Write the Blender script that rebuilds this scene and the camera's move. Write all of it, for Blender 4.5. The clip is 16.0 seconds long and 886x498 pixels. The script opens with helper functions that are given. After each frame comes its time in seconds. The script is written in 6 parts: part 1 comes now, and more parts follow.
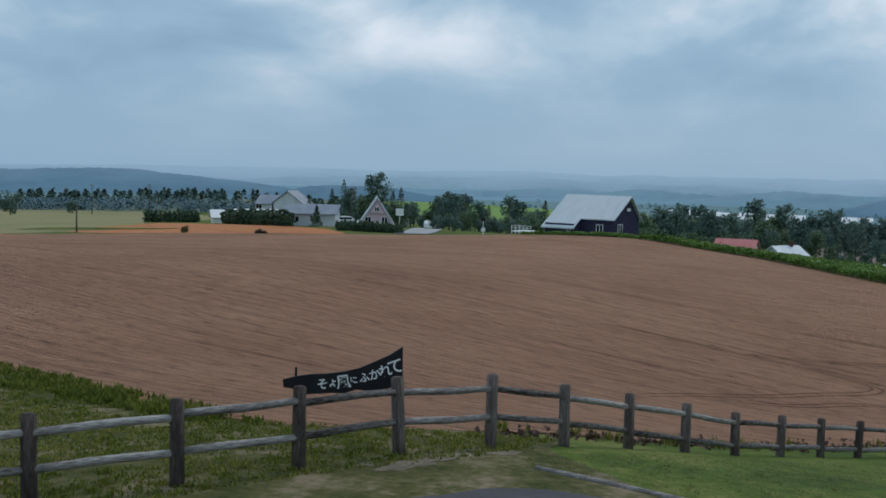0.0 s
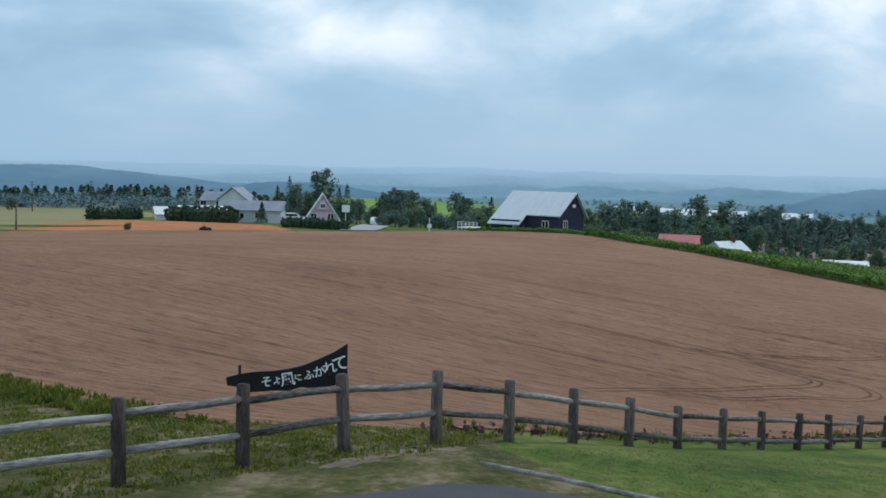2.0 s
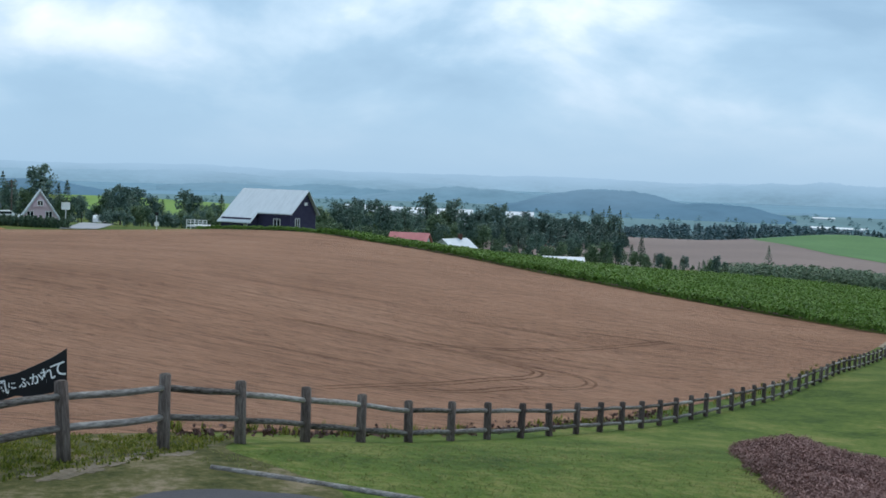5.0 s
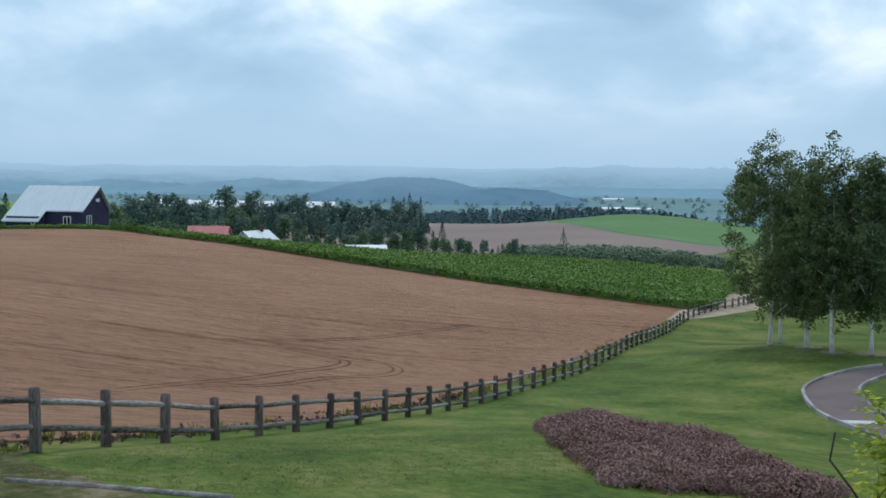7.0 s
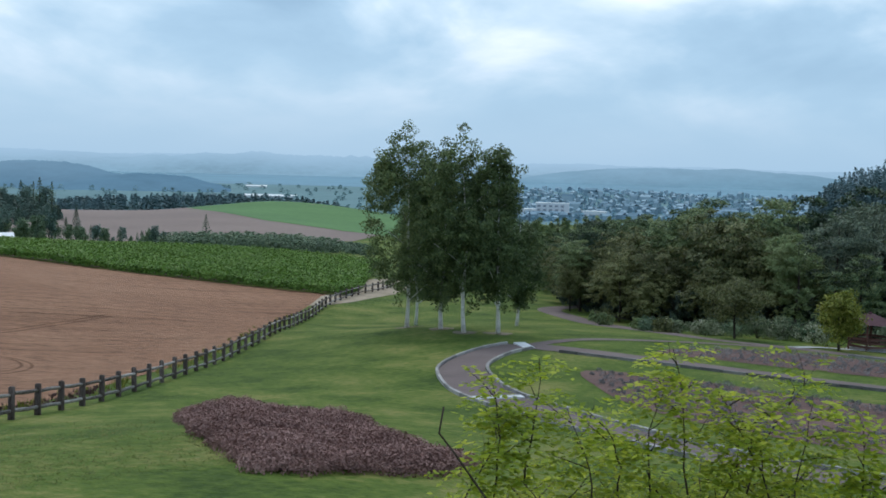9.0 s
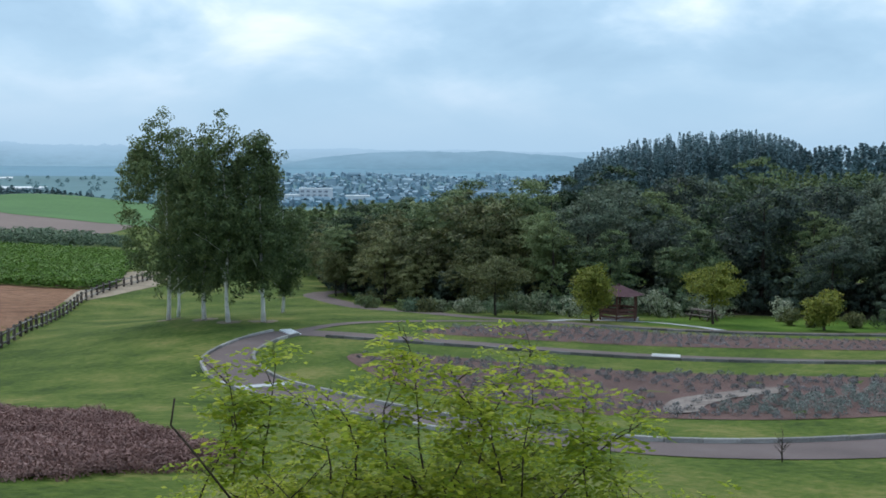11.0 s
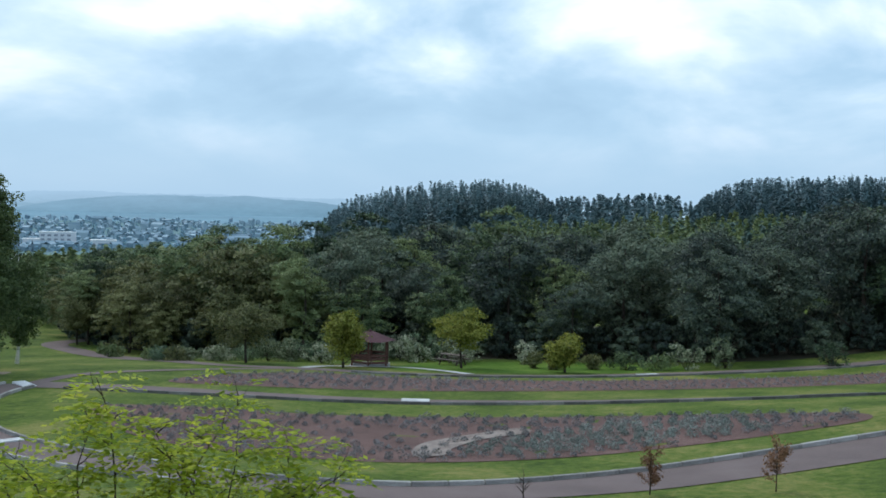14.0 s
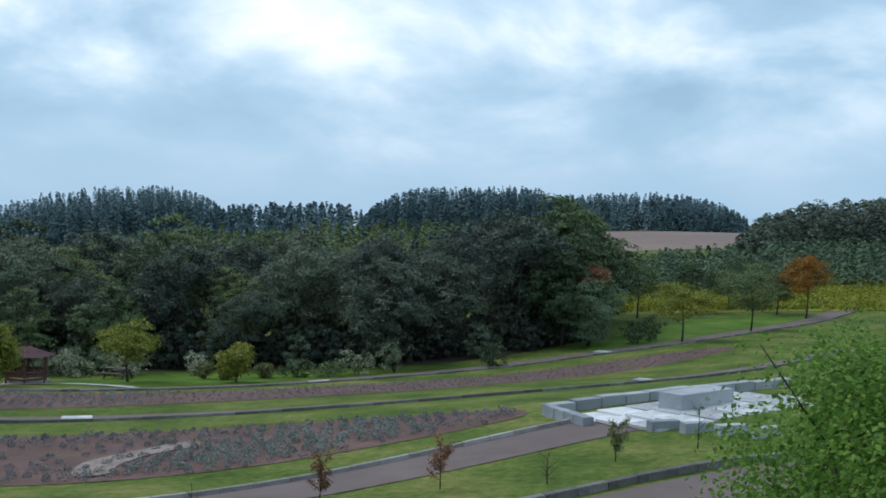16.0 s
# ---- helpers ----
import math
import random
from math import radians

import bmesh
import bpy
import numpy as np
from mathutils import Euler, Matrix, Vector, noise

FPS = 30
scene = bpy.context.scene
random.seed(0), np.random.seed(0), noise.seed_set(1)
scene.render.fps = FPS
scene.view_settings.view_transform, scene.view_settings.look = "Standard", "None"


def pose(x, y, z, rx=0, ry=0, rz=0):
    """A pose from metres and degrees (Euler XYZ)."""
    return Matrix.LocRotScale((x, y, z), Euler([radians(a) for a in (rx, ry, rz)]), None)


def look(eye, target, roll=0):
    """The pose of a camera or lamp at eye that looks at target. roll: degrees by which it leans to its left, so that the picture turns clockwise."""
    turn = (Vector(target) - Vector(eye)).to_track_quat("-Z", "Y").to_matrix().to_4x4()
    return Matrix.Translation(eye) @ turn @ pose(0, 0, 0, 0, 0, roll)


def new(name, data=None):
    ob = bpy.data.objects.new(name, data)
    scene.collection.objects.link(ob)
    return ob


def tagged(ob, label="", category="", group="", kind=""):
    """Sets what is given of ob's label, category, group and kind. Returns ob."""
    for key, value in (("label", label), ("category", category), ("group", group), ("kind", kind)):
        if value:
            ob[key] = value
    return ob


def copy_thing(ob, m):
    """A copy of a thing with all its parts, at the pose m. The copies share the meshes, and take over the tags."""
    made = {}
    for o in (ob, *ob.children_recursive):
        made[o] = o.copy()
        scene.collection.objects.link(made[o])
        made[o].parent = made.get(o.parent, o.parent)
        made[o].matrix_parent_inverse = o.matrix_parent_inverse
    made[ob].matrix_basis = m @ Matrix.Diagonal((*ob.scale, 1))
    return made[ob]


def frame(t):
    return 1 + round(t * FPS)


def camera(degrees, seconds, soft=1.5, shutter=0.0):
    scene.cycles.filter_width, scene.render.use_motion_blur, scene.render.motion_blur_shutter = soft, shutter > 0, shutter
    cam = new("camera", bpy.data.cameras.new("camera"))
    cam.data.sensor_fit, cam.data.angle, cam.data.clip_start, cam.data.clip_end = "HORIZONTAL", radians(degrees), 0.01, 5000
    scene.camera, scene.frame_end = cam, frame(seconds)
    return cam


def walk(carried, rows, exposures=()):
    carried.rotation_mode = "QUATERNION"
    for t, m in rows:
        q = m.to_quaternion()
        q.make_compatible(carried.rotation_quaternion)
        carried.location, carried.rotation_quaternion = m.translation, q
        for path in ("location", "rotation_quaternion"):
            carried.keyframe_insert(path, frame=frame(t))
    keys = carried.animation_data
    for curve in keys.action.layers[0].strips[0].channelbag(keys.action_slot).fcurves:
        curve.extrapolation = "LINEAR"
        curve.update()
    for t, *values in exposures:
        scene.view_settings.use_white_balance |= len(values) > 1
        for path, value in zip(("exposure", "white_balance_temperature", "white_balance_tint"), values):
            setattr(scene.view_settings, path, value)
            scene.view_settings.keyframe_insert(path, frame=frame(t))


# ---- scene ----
from mathutils.geometry import delaunay_2d_cdt

EYE = 4.5
cam = camera(43.03, 16.0, soft=1.7)
walk(cam, [
    (0.0, pose(0.000, -0.000, EYE, 86.00, -1.30, -0.00)),
    (0.5, pose(0.007, -0.002, EYE, 86.06, -1.18, -0.08)),
    (1.0, pose(0.014, -0.005, EYE, 86.02, -1.30, -0.18)),
    (1.5, pose(0.017, -0.000, EYE, 85.82, -1.41, -0.90)),
    (2.0, pose(0.032, 0.003, EYE, 85.88, -1.31, -2.73)),
    (2.5, pose(0.049, 0.013, EYE, 85.95, -1.11, -4.82)),
    (3.0, pose(0.061, 0.027, EYE, 86.04, -1.42, -7.02)),
    (3.5, pose(0.061, 0.036, EYE, 86.25, -1.37, -10.08)),
    (4.0, pose(0.056, 0.048, EYE, 86.33, -1.70, -12.69)),
    (6.5, pose(0.058, 0.062, EYE, 85.78, -0.91, -22.82)),
    (7.0, pose(0.061, 0.065, EYE, 85.82, -0.51, -26.48)),
    (7.5, pose(0.077, 0.066, EYE, 85.86, -0.42, -30.46)),
    (8.0, pose(0.085, 0.053, EYE, 85.90, -0.68, -34.30)),
    (8.5, pose(0.092, 0.037, EYE, 85.69, -1.15, -39.40)),
    (9.0, pose(0.106, 0.012, EYE, 85.47, -1.54, -44.47)),
    (9.5, pose(0.115, -0.012, EYE, 85.09, -0.99, -46.50)),
    (10.0, pose(0.127, -0.038, EYE, 84.70, -0.60, -49.77)),
    (12.5, pose(0.234, -0.127, EYE, 86.18, -1.27, -64.97)),
    (13.0, pose(0.257, -0.146, EYE, 86.43, -1.50, -67.43)),
    (13.5, pose(0.271, -0.167, EYE, 87.03, -1.43, -68.86)),
    (14.0, pose(0.267, -0.189, EYE, 87.50, -1.49, -68.96)),
    (14.5, pose(0.279, -0.223, EYE, 87.42, -1.85, -70.47)),
    (15.0, pose(0.301, -0.232, EYE, 87.53, -1.38, -75.73)),
    (15.5, pose(0.318, -0.253, EYE, 88.12, -1.69, -81.17)),
    (16.0, pose(0.330, -0.267, EYE, 88.38, -1.78, -85.54)),
], exposures=[(0.0, -0.43, 6050, 13), (1.0, -0.28, 6050, 13), (2.0, -0.08, 6050, 13), (3.5, 0.08, 6050, 13), (8.0, 0.05, 6050, 13), (10.0, 0.09, 6050, 13), (12.5, 0.23, 6100, 13), (14.5, 0.15, 6100, 13), (16.0, 0.08, 6100, 13)])

# ---- overcast sky and a weak, wide sun ----
world = bpy.data.worlds.new("overcast")
world.use_nodes = True
scene.world = world


def node(tree, kind, **values):
    n = tree.nodes.new(kind)
    for key, value in values.items():
        n.inputs[key.replace("_", " ")].default_value = value
    return n


def ramp(tree, stops):
    n = tree.nodes.new("ShaderNodeValToRGB")
    while len(n.color_ramp.elements) < len(stops):
        n.color_ramp.elements.new(0.5)
    for e, (p, c) in zip(n.color_ramp.elements, stops):
        e.position, e.color = p, (*c, 1)
    return n


def maths(tree, op, a, b=None, clamp=False):
    n = tree.nodes.new("ShaderNodeMath")
    n.operation, n.use_clamp = op, clamp
    for i, v in enumerate((a, b)):
        if v is None:
            continue
        if isinstance(v, (int, float)):
            n.inputs[i].default_value = v
        else:
            tree.links.new(v, n.inputs[i])
    return n.outputs[0]


def mixed(tree, fac, a, b, mode="MIX"):
    n = tree.nodes.new("ShaderNodeMix")
    n.data_type, n.blend_type = "RGBA", mode
    for i, v in ((0, fac), (6, a), (7, b)):
        if isinstance(v, (int, float)):
            n.inputs[i].default_value = v
        elif isinstance(v, tuple):
            n.inputs[i].default_value = (*v, 1)
        else:
            tree.links.new(v, n.inputs[i])
    return n.outputs[2]


CLOUD_BASE = 0.38
# bearing, height in degrees, reach, lighter (+) or greyer (-)
CLOUD_GAPS = ((-3, 6.6, 0.26, 0.15), (7, 6.3, 0.16, 0.09), (-19, 3.4, 0.4, -0.09), (-14, 6.0, 0.3, -0.05), (14.5, 6.2, 0.3, -0.10), (16, 3.4, 0.3, -0.05),
              (28, 8.0, 0.24, 0.13), (36, 4.2, 0.3, -0.05), (44, 8.0, 0.26, 0.11), (56, 7.8, 0.28, 0.12), (65, 4.4, 0.4, -0.09), (74, 8.6, 0.22, 0.13), (82, 8.7, 0.26, 0.12),
              (91, 8.0, 0.22, 0.08), (101, 9.0, 0.3, -0.07), (84, 4.6, 0.3, -0.06), (3, 10, 0.3, -0.04))


def build_sky(tree):
    link = tree.links.new
    tree.nodes.clear()
    out = tree.nodes.new("ShaderNodeOutputWorld")
    back = tree.nodes.new("ShaderNodeBackground")
    clear = tree.nodes.new("ShaderNodeTexSky")
    clear.sky_type, clear.sun_disc = "NISHITA", False
    clear.sun_elevation, clear.sun_rotation = radians(48), radians(35)
    coord = tree.nodes.new("ShaderNodeTexCoord")
    split = tree.nodes.new("ShaderNodeSeparateXYZ")
    link(coord.outputs["Generated"], split.inputs[0])
    low = maths(tree, "ADD", maths(tree, "MAXIMUM", split.outputs[2], 0.0), CLOUD_BASE)
    join = tree.nodes.new("ShaderNodeCombineXYZ")
    link(maths(tree, "DIVIDE", split.outputs[0], low), join.inputs[0])
    link(maths(tree, "DIVIDE", split.outputs[1], low), join.inputs[1])
    big = node(tree, "ShaderNodeTexNoise", Scale=2.3, Detail=6.0, Roughness=0.52, Distortion=0.25)
    link(join.outputs[0], big.inputs["Vector"])
    cover = maths(tree, "ADD", maths(tree, "MULTIPLY", big.outputs["Fac"], 1.0), 0.0)
    for bearing, rise, reach, thin in CLOUD_GAPS:
        # a thin (lighter) or thick (greyer) stretch of the cloud sheet
        k = math.cos(radians(rise)) / (math.sin(radians(rise)) + CLOUD_BASE)
        far_off = tree.nodes.new("ShaderNodeVectorMath")
        far_off.operation = "DISTANCE"
        link(join.outputs[0], far_off.inputs[0])
        far_off.inputs[1].default_value = (math.sin(radians(bearing)) * k, math.cos(radians(bearing)) * k, 0)
        near_by = node(tree, "ShaderNodeMapRange")
        near_by.interpolation_type = "SMOOTHERSTEP"
        for i, v in enumerate((reach * 1.25, 0.0, 0.0, thin * 0.62)):
            near_by.inputs[i + 1].default_value = v
        link(far_off.outputs["Value"], near_by.inputs[0])
        cover = maths(tree, "ADD", cover, near_by.outputs[0])
    cloud = ramp(tree, ((0.30, (0.32, 0.495, 0.635)), (0.43, (0.44, 0.635, 0.77)), (0.53, (0.67, 0.835, 0.92)), (0.66, (1.16, 1.20, 1.19))))
    link(cover, cloud.inputs[0])
    veil = ramp(tree, ((0.0, (1, 1, 1)), (0.035, (0.9, 0.9, 0.9)), (0.13, (0.1, 0.1, 0.1)), (0.22, (0, 0, 0))))
    link(split.outputs[2], veil.inputs[0])
    haze = mixed(tree, veil.outputs[0], cloud.outputs[0], (0.385, 0.58, 0.73))
    bright = tree.nodes.new("ShaderNodeVectorMath")
    bright.operation = "SCALE"
    link(clear.outputs[0], bright.inputs[0])
    bright.inputs["Scale"].default_value = 0.1
    link(mixed(tree, 0.92, bright.outputs[0], haze), back.inputs["Color"])
    back.inputs["Strength"].default_value = 1.0
    link(back.outputs[0], out.inputs[0])


build_sky(world.node_tree)
sun = new("sun", bpy.data.lights.new("sun", "SUN"))
sun.data.energy, sun.data.angle, sun.data.color = 1.5, radians(18), (1.0, 0.95, 0.87)
sun.matrix_world = look((60, 90, 130), (0, 0, 0))

# ---- materials ----


def material(name, stops, scale=1.0, fine=12.0, rough=0.85, bump=0.3, depth=0.02, random_shift=0.0, metal=0.0, coords="Object", translucent=0.0, stretch=(1, 1, 1), island=0.0, span=0.4):
    """Three tones by coarse noise, speckled by fine noise, with a fine relief."""
    m = bpy.data.materials.new(name)
    m.use_nodes = True
    tree = m.node_tree
    link = tree.links.new
    shader = tree.nodes["Principled BSDF"]
    coord = tree.nodes.new("ShaderNodeTexCoord")
    mapping = tree.nodes.new("ShaderNodeMapping")
    mapping.inputs["Scale"].default_value = stretch
    link(coord.outputs[coords], mapping.inputs[0])
    coarse = node(tree, "ShaderNodeTexNoise", Scale=scale, Detail=4.0, Roughness=0.6)
    grain = node(tree, "ShaderNodeTexNoise", Scale=fine, Detail=3.0, Roughness=0.7)
    link(mapping.outputs[0], coarse.inputs["Vector"])
    link(mapping.outputs[0], grain.inputs["Vector"])
    value = maths(tree, "ADD", maths(tree, "MULTIPLY", coarse.outputs["Fac"], 0.6), maths(tree, "MULTIPLY", grain.outputs["Fac"], 0.4))
    if random_shift:
        info = tree.nodes.new("ShaderNodeObjectInfo")
        value = maths(tree, "ADD", value, maths(tree, "MULTIPLY", maths(tree, "SUBTRACT", info.outputs["Random"], 0.5), random_shift))
    if island:
        geo = tree.nodes.new("ShaderNodeNewGeometry")
        value = maths(tree, "ADD", value, maths(tree, "MULTIPLY", maths(tree, "SUBTRACT", geo.outputs["Random Per Island"], 0.5), island))
    tones = ramp(tree, [(0.5 - span / 2 + span * i / max(1, len(stops) - 1), c) for i, c in enumerate(stops)])
    link(value, tones.inputs[0])
    link(tones.outputs[0], shader.inputs["Base Color"])
    shader.inputs["Roughness"].default_value = rough
    shader.inputs["Metallic"].default_value = metal
    shader.inputs["Specular IOR Level"].default_value = 0.18 if translucent or rough > 0.8 else 0.3
    if bump:
        b = node(tree, "ShaderNodeBump", Strength=bump, Distance=depth)
        link(grain.outputs["Fac"], b.inputs["Height"])
        link(b.outputs[0], shader.inputs["Normal"])
    if translucent:
        out = tree.nodes["Material Output"]
        thin = tree.nodes.new("ShaderNodeBsdfTranslucent")
        link(tones.outputs[0], thin.inputs["Color"])
        mix = tree.nodes.new("ShaderNodeMixShader")
        mix.inputs[0].default_value = translucent
        link(shader.outputs[0], mix.inputs[1])
        link(thin.outputs[0], mix.inputs[2])
        link(mix.outputs[0], out.inputs[0])
    return m


def soil_material(name, tones, turn, relief):
    """Ploughed, rolled earth: fine rows across the field, clods and a few wheel tracks."""
    m = material(name, tones, scale=0.09, fine=5.0, rough=0.95, bump=0.0, stretch=(1, 1, 1))
    tree = m.node_tree
    link = tree.links.new
    shader = tree.nodes["Principled BSDF"]
    coord = tree.nodes.new("ShaderNodeTexCoord")
    # rows bend across the field: v counts them, u runs along them
    split = tree.nodes.new("ShaderNodeSeparateXYZ")
    link(coord.outputs["Object"], split.inputs[0])
    x = maths(tree, "MINIMUM", maths(tree, "MAXIMUM", split.outputs[0], -40.0), 23.0)
    v = maths(tree, "ADD", split.outputs[1], maths(tree, "SUBTRACT", maths(tree, "MULTIPLY", x, 0.62), maths(tree, "MULTIPLY", maths(tree, "MULTIPLY", x, x), 0.0132)))
    mapping = tree.nodes.new("ShaderNodeCombineXYZ")
    link(split.outputs[0], mapping.inputs[0])
    link(v, mapping.inputs[1])
    rows = tree.nodes.new("ShaderNodeTexWave")
    for key, value in (("Scale", 0.55), ("Distortion", 2.2), ("Detail", 3.0), ("Detail Scale", 0.35), ("Detail Roughness", 0.6)):
        rows.inputs[key].default_value = value
    rows.bands_direction = "Y"
    link(mapping.outputs[0], rows.inputs["Vector"])
    streak_map = tree.nodes.new("ShaderNodeMapping")
    streak_map.inputs["Scale"].default_value = (0.045, 1.0, 1.0)
    link(mapping.outputs[0], streak_map.inputs[0])
    lanes = maths(tree, "POWER", maths(tree, "ADD", maths(tree, "MULTIPLY", maths(tree, "COSINE", maths(tree, "MULTIPLY", v, 1.02)), 0.5), 0.5), 90.0)
    lanes = maths(tree, "ADD", lanes, maths(tree, "POWER", maths(tree, "ADD", maths(tree, "MULTIPLY", maths(tree, "COSINE", maths(tree, "ADD", maths(tree, "MULTIPLY", v, 0.51), 0.7)), 0.5), 0.5), 300.0))
    streaks = node(tree, "ShaderNodeTexNoise", Scale=1.1, Detail=5.0, Roughness=0.7)
    link(streak_map.outputs[0], streaks.inputs["Vector"])
    clods = node(tree, "ShaderNodeTexNoise", Scale=7.0, Detail=5.0, Roughness=0.75)
    link(coord.outputs["Object"], clods.inputs["Vector"])
    crumb_map = tree.nodes.new("ShaderNodeMapping")
    crumb_map.inputs["Scale"].default_value = (0.26, 1.0, 1.0)
    link(mapping.outputs[0], crumb_map.inputs[0])
    crumbs = node(tree, "ShaderNodeTexNoise", Scale=3.4, Detail=5.0, Roughness=0.8)
    link(crumb_map.outputs[0], crumbs.inputs["Vector"])
    broad = maths(tree, "ADD", maths(tree, "MULTIPLY", streaks.outputs["Fac"], 0.9), maths(tree, "MULTIPLY", clods.outputs["Fac"], 0.55))
    small = maths(tree, "ADD", maths(tree, "MULTIPLY", crumbs.outputs["Fac"], 0.9), maths(tree, "MULTIPLY", rows.outputs["Fac"], 0.14))
    h = maths(tree, "ADD", broad, small)
    # furrow and clod shade painted in: colour darkens in the crumb hollows
    clod_shade = ramp(tree, ((0.36, (0.42, 0.40, 0.39)), (0.47, (0.95, 0.94, 0.93)), (0.62, (1.20, 1.18, 1.16))))
    link(crumbs.outputs["Fac"], clod_shade.inputs[0])
    b = node(tree, "ShaderNodeBump", Strength=0.9, Distance=relief)
    link(h, b.inputs["Height"])
    link(b.outputs[0], shader.inputs["Normal"])
    old = shader.inputs["Base Color"].links[0].from_socket
    # darker where the streak noise is low and along the wheel tracks
    streak_tone = ramp(tree, ((0.30, (0.66, 0.64, 0.62)), (0.42, (0.90, 0.89, 0.88)), (0.5, (1.0, 1.0, 1.0)), (0.62, (1.07, 1.06, 1.05))))
    worn = node(tree, "ShaderNodeTexNoise", Scale=0.12, Detail=2.0)
    link(coord.outputs["Object"], worn.inputs["Vector"])
    track = maths(tree, "MULTIPLY", lanes, maths(tree, "MULTIPLY", maths(tree, "SUBTRACT", worn.outputs["Fac"], 0.38, True), 0.75))
    link(maths(tree, "SUBTRACT", streaks.outputs["Fac"], track), streak_tone.inputs[0])
    link(mixed(tree, 1.0, mixed(tree, 1.0, old, streak_tone.outputs[0], "MULTIPLY"), clod_shade.outputs[0], "MULTIPLY"), shader.inputs["Base Color"])
    return m


M_GRASS = material("grass", ((0.036, 0.064, 0.013), (0.084, 0.124, 0.023), (0.185, 0.182, 0.058)), scale=0.26, fine=3.2, bump=0.9, depth=0.14, span=0.28)
M_GRASS.node_tree.nodes["Principled BSDF"].inputs["Specular IOR Level"].default_value = 0.06
M_SOIL = soil_material("ploughed_soil", ((0.238, 0.125, 0.073), (0.325, 0.178, 0.109), (0.385, 0.223, 0.142)), 20, 0.30)
M_ORANGE = soil_material("orange_earth", ((0.33, 0.13, 0.05), (0.42, 0.17, 0.07), (0.48, 0.22, 0.10)), 5, 0.05)
M_BEDSOIL = material("garden_soil", ((0.070, 0.042, 0.038), (0.115, 0.068, 0.060), (0.165, 0.102, 0.090)), scale=0.5, fine=9.0, bump=0.9, depth=0.06)
M_STUBBLE = material("pale_meadow", ((0.13, 0.15, 0.05), (0.22, 0.20, 0.085), (0.27, 0.23, 0.12)), scale=0.05, fine=2.0, bump=0.4, depth=0.05)
M_FARSOIL = material("far_field_earth", ((0.145, 0.108, 0.095), (0.185, 0.138, 0.12), (0.22, 0.17, 0.145)), scale=0.02, fine=0.6, bump=0.2)
M_FARGREEN = material("far_green_field", ((0.045, 0.12, 0.035), (0.07, 0.16, 0.045), (0.10, 0.20, 0.06)), scale=0.02, fine=0.5, bump=0.2)
M_BRIGHTGREEN = material("bright_green_field", ((0.10, 0.19, 0.03), (0.14, 0.24, 0.04), (0.17, 0.27, 0.06)), scale=0.03, fine=0.7, bump=0.2)
M_YELLOWFIELD = material("yellow_flower_field", ((0.09, 0.13, 0.02), (0.19, 0.20, 0.025), (0.30, 0.28, 0.035)), scale=0.06, fine=2.0, bump=0.5, depth=0.1)
M_PATH = material("brown_path_asphalt", ((0.095, 0.074, 0.072), (0.135, 0.104, 0.100), (0.168, 0.135, 0.130)), scale=0.4, fine=30.0, bump=0.3, depth=0.01)
M_ASPHALT = material("grey_asphalt", ((0.05, 0.05, 0.056), (0.068, 0.066, 0.072), (0.09, 0.086, 0.09)), scale=0.8, fine=60.0, bump=0.5, depth=0.01)
M_ROAD = material("pale_road", ((0.25, 0.26, 0.27), (0.31, 0.32, 0.33), (0.36, 0.36, 0.37)), scale=0.3, fine=5.0)
M_KERB = material("kerb_concrete", ((0.15, 0.145, 0.14), (0.30, 0.29, 0.28), (0.46, 0.45, 0.44)), scale=1.2, fine=14.0, bump=0.5, depth=0.01, random_shift=0.25)
M_KERBDARK = material("weathered_kerb", ((0.075, 0.072, 0.068), (0.15, 0.145, 0.14), (0.27, 0.262, 0.255)), scale=1.2, fine=14.0, bump=0.5, depth=0.01, random_shift=0.25)
M_SLABWHITE = material("white_paving", ((0.26, 0.27, 0.28), (0.47, 0.48, 0.49), (0.66, 0.67, 0.68)), scale=0.8, fine=9.0, bump=0.4, random_shift=0.3)
M_GRANITE = material("pale_granite", ((0.20, 0.22, 0.245), (0.31, 0.33, 0.355), (0.43, 0.445, 0.46)), scale=0.7, fine=25.0, bump=0.4, random_shift=0.25)
M_BARE = material("trodden_earth", ((0.075, 0.066, 0.04), (0.16, 0.132, 0.095), (0.30, 0.255, 0.205)), scale=0.9, fine=8.0, bump=0.8, depth=0.03)
M_POST = material("weathered_post_wood", ((0.040, 0.030, 0.027), (0.095, 0.075, 0.066), (0.20, 0.17, 0.15)), scale=3.0, fine=12.0, bump=1.0, depth=0.03, random_shift=0.2, stretch=(3, 3, 0.5))
M_RAIL = material("grey_rail_wood", ((0.038, 0.031, 0.027), (0.135, 0.120, 0.110), (0.25, 0.232, 0.215), (0.42, 0.395, 0.37)), scale=2.4, fine=10.0, bump=1.0, depth=0.03, random_shift=0.25, stretch=(0.8, 4, 4))
M_BLACK = material("black_painted_wood", ((0.006, 0.006, 0.008), (0.010, 0.010, 0.013), (0.02, 0.02, 0.023)), scale=2, fine=30, rough=0.55)
M_WHITE = material("white_paint", ((0.70, 0.71, 0.72), (0.79, 0.80, 0.80), (0.84, 0.84, 0.84)), scale=1.0, fine=12.0, bump=0.1)
M_BLUEWALL = material("indigo_timber_wall", ((0.030, 0.028, 0.060), (0.043, 0.040, 0.080), (0.060, 0.055, 0.10)), scale=0.8, fine=6.0, bump=0.5, stretch=(1, 1, 5))
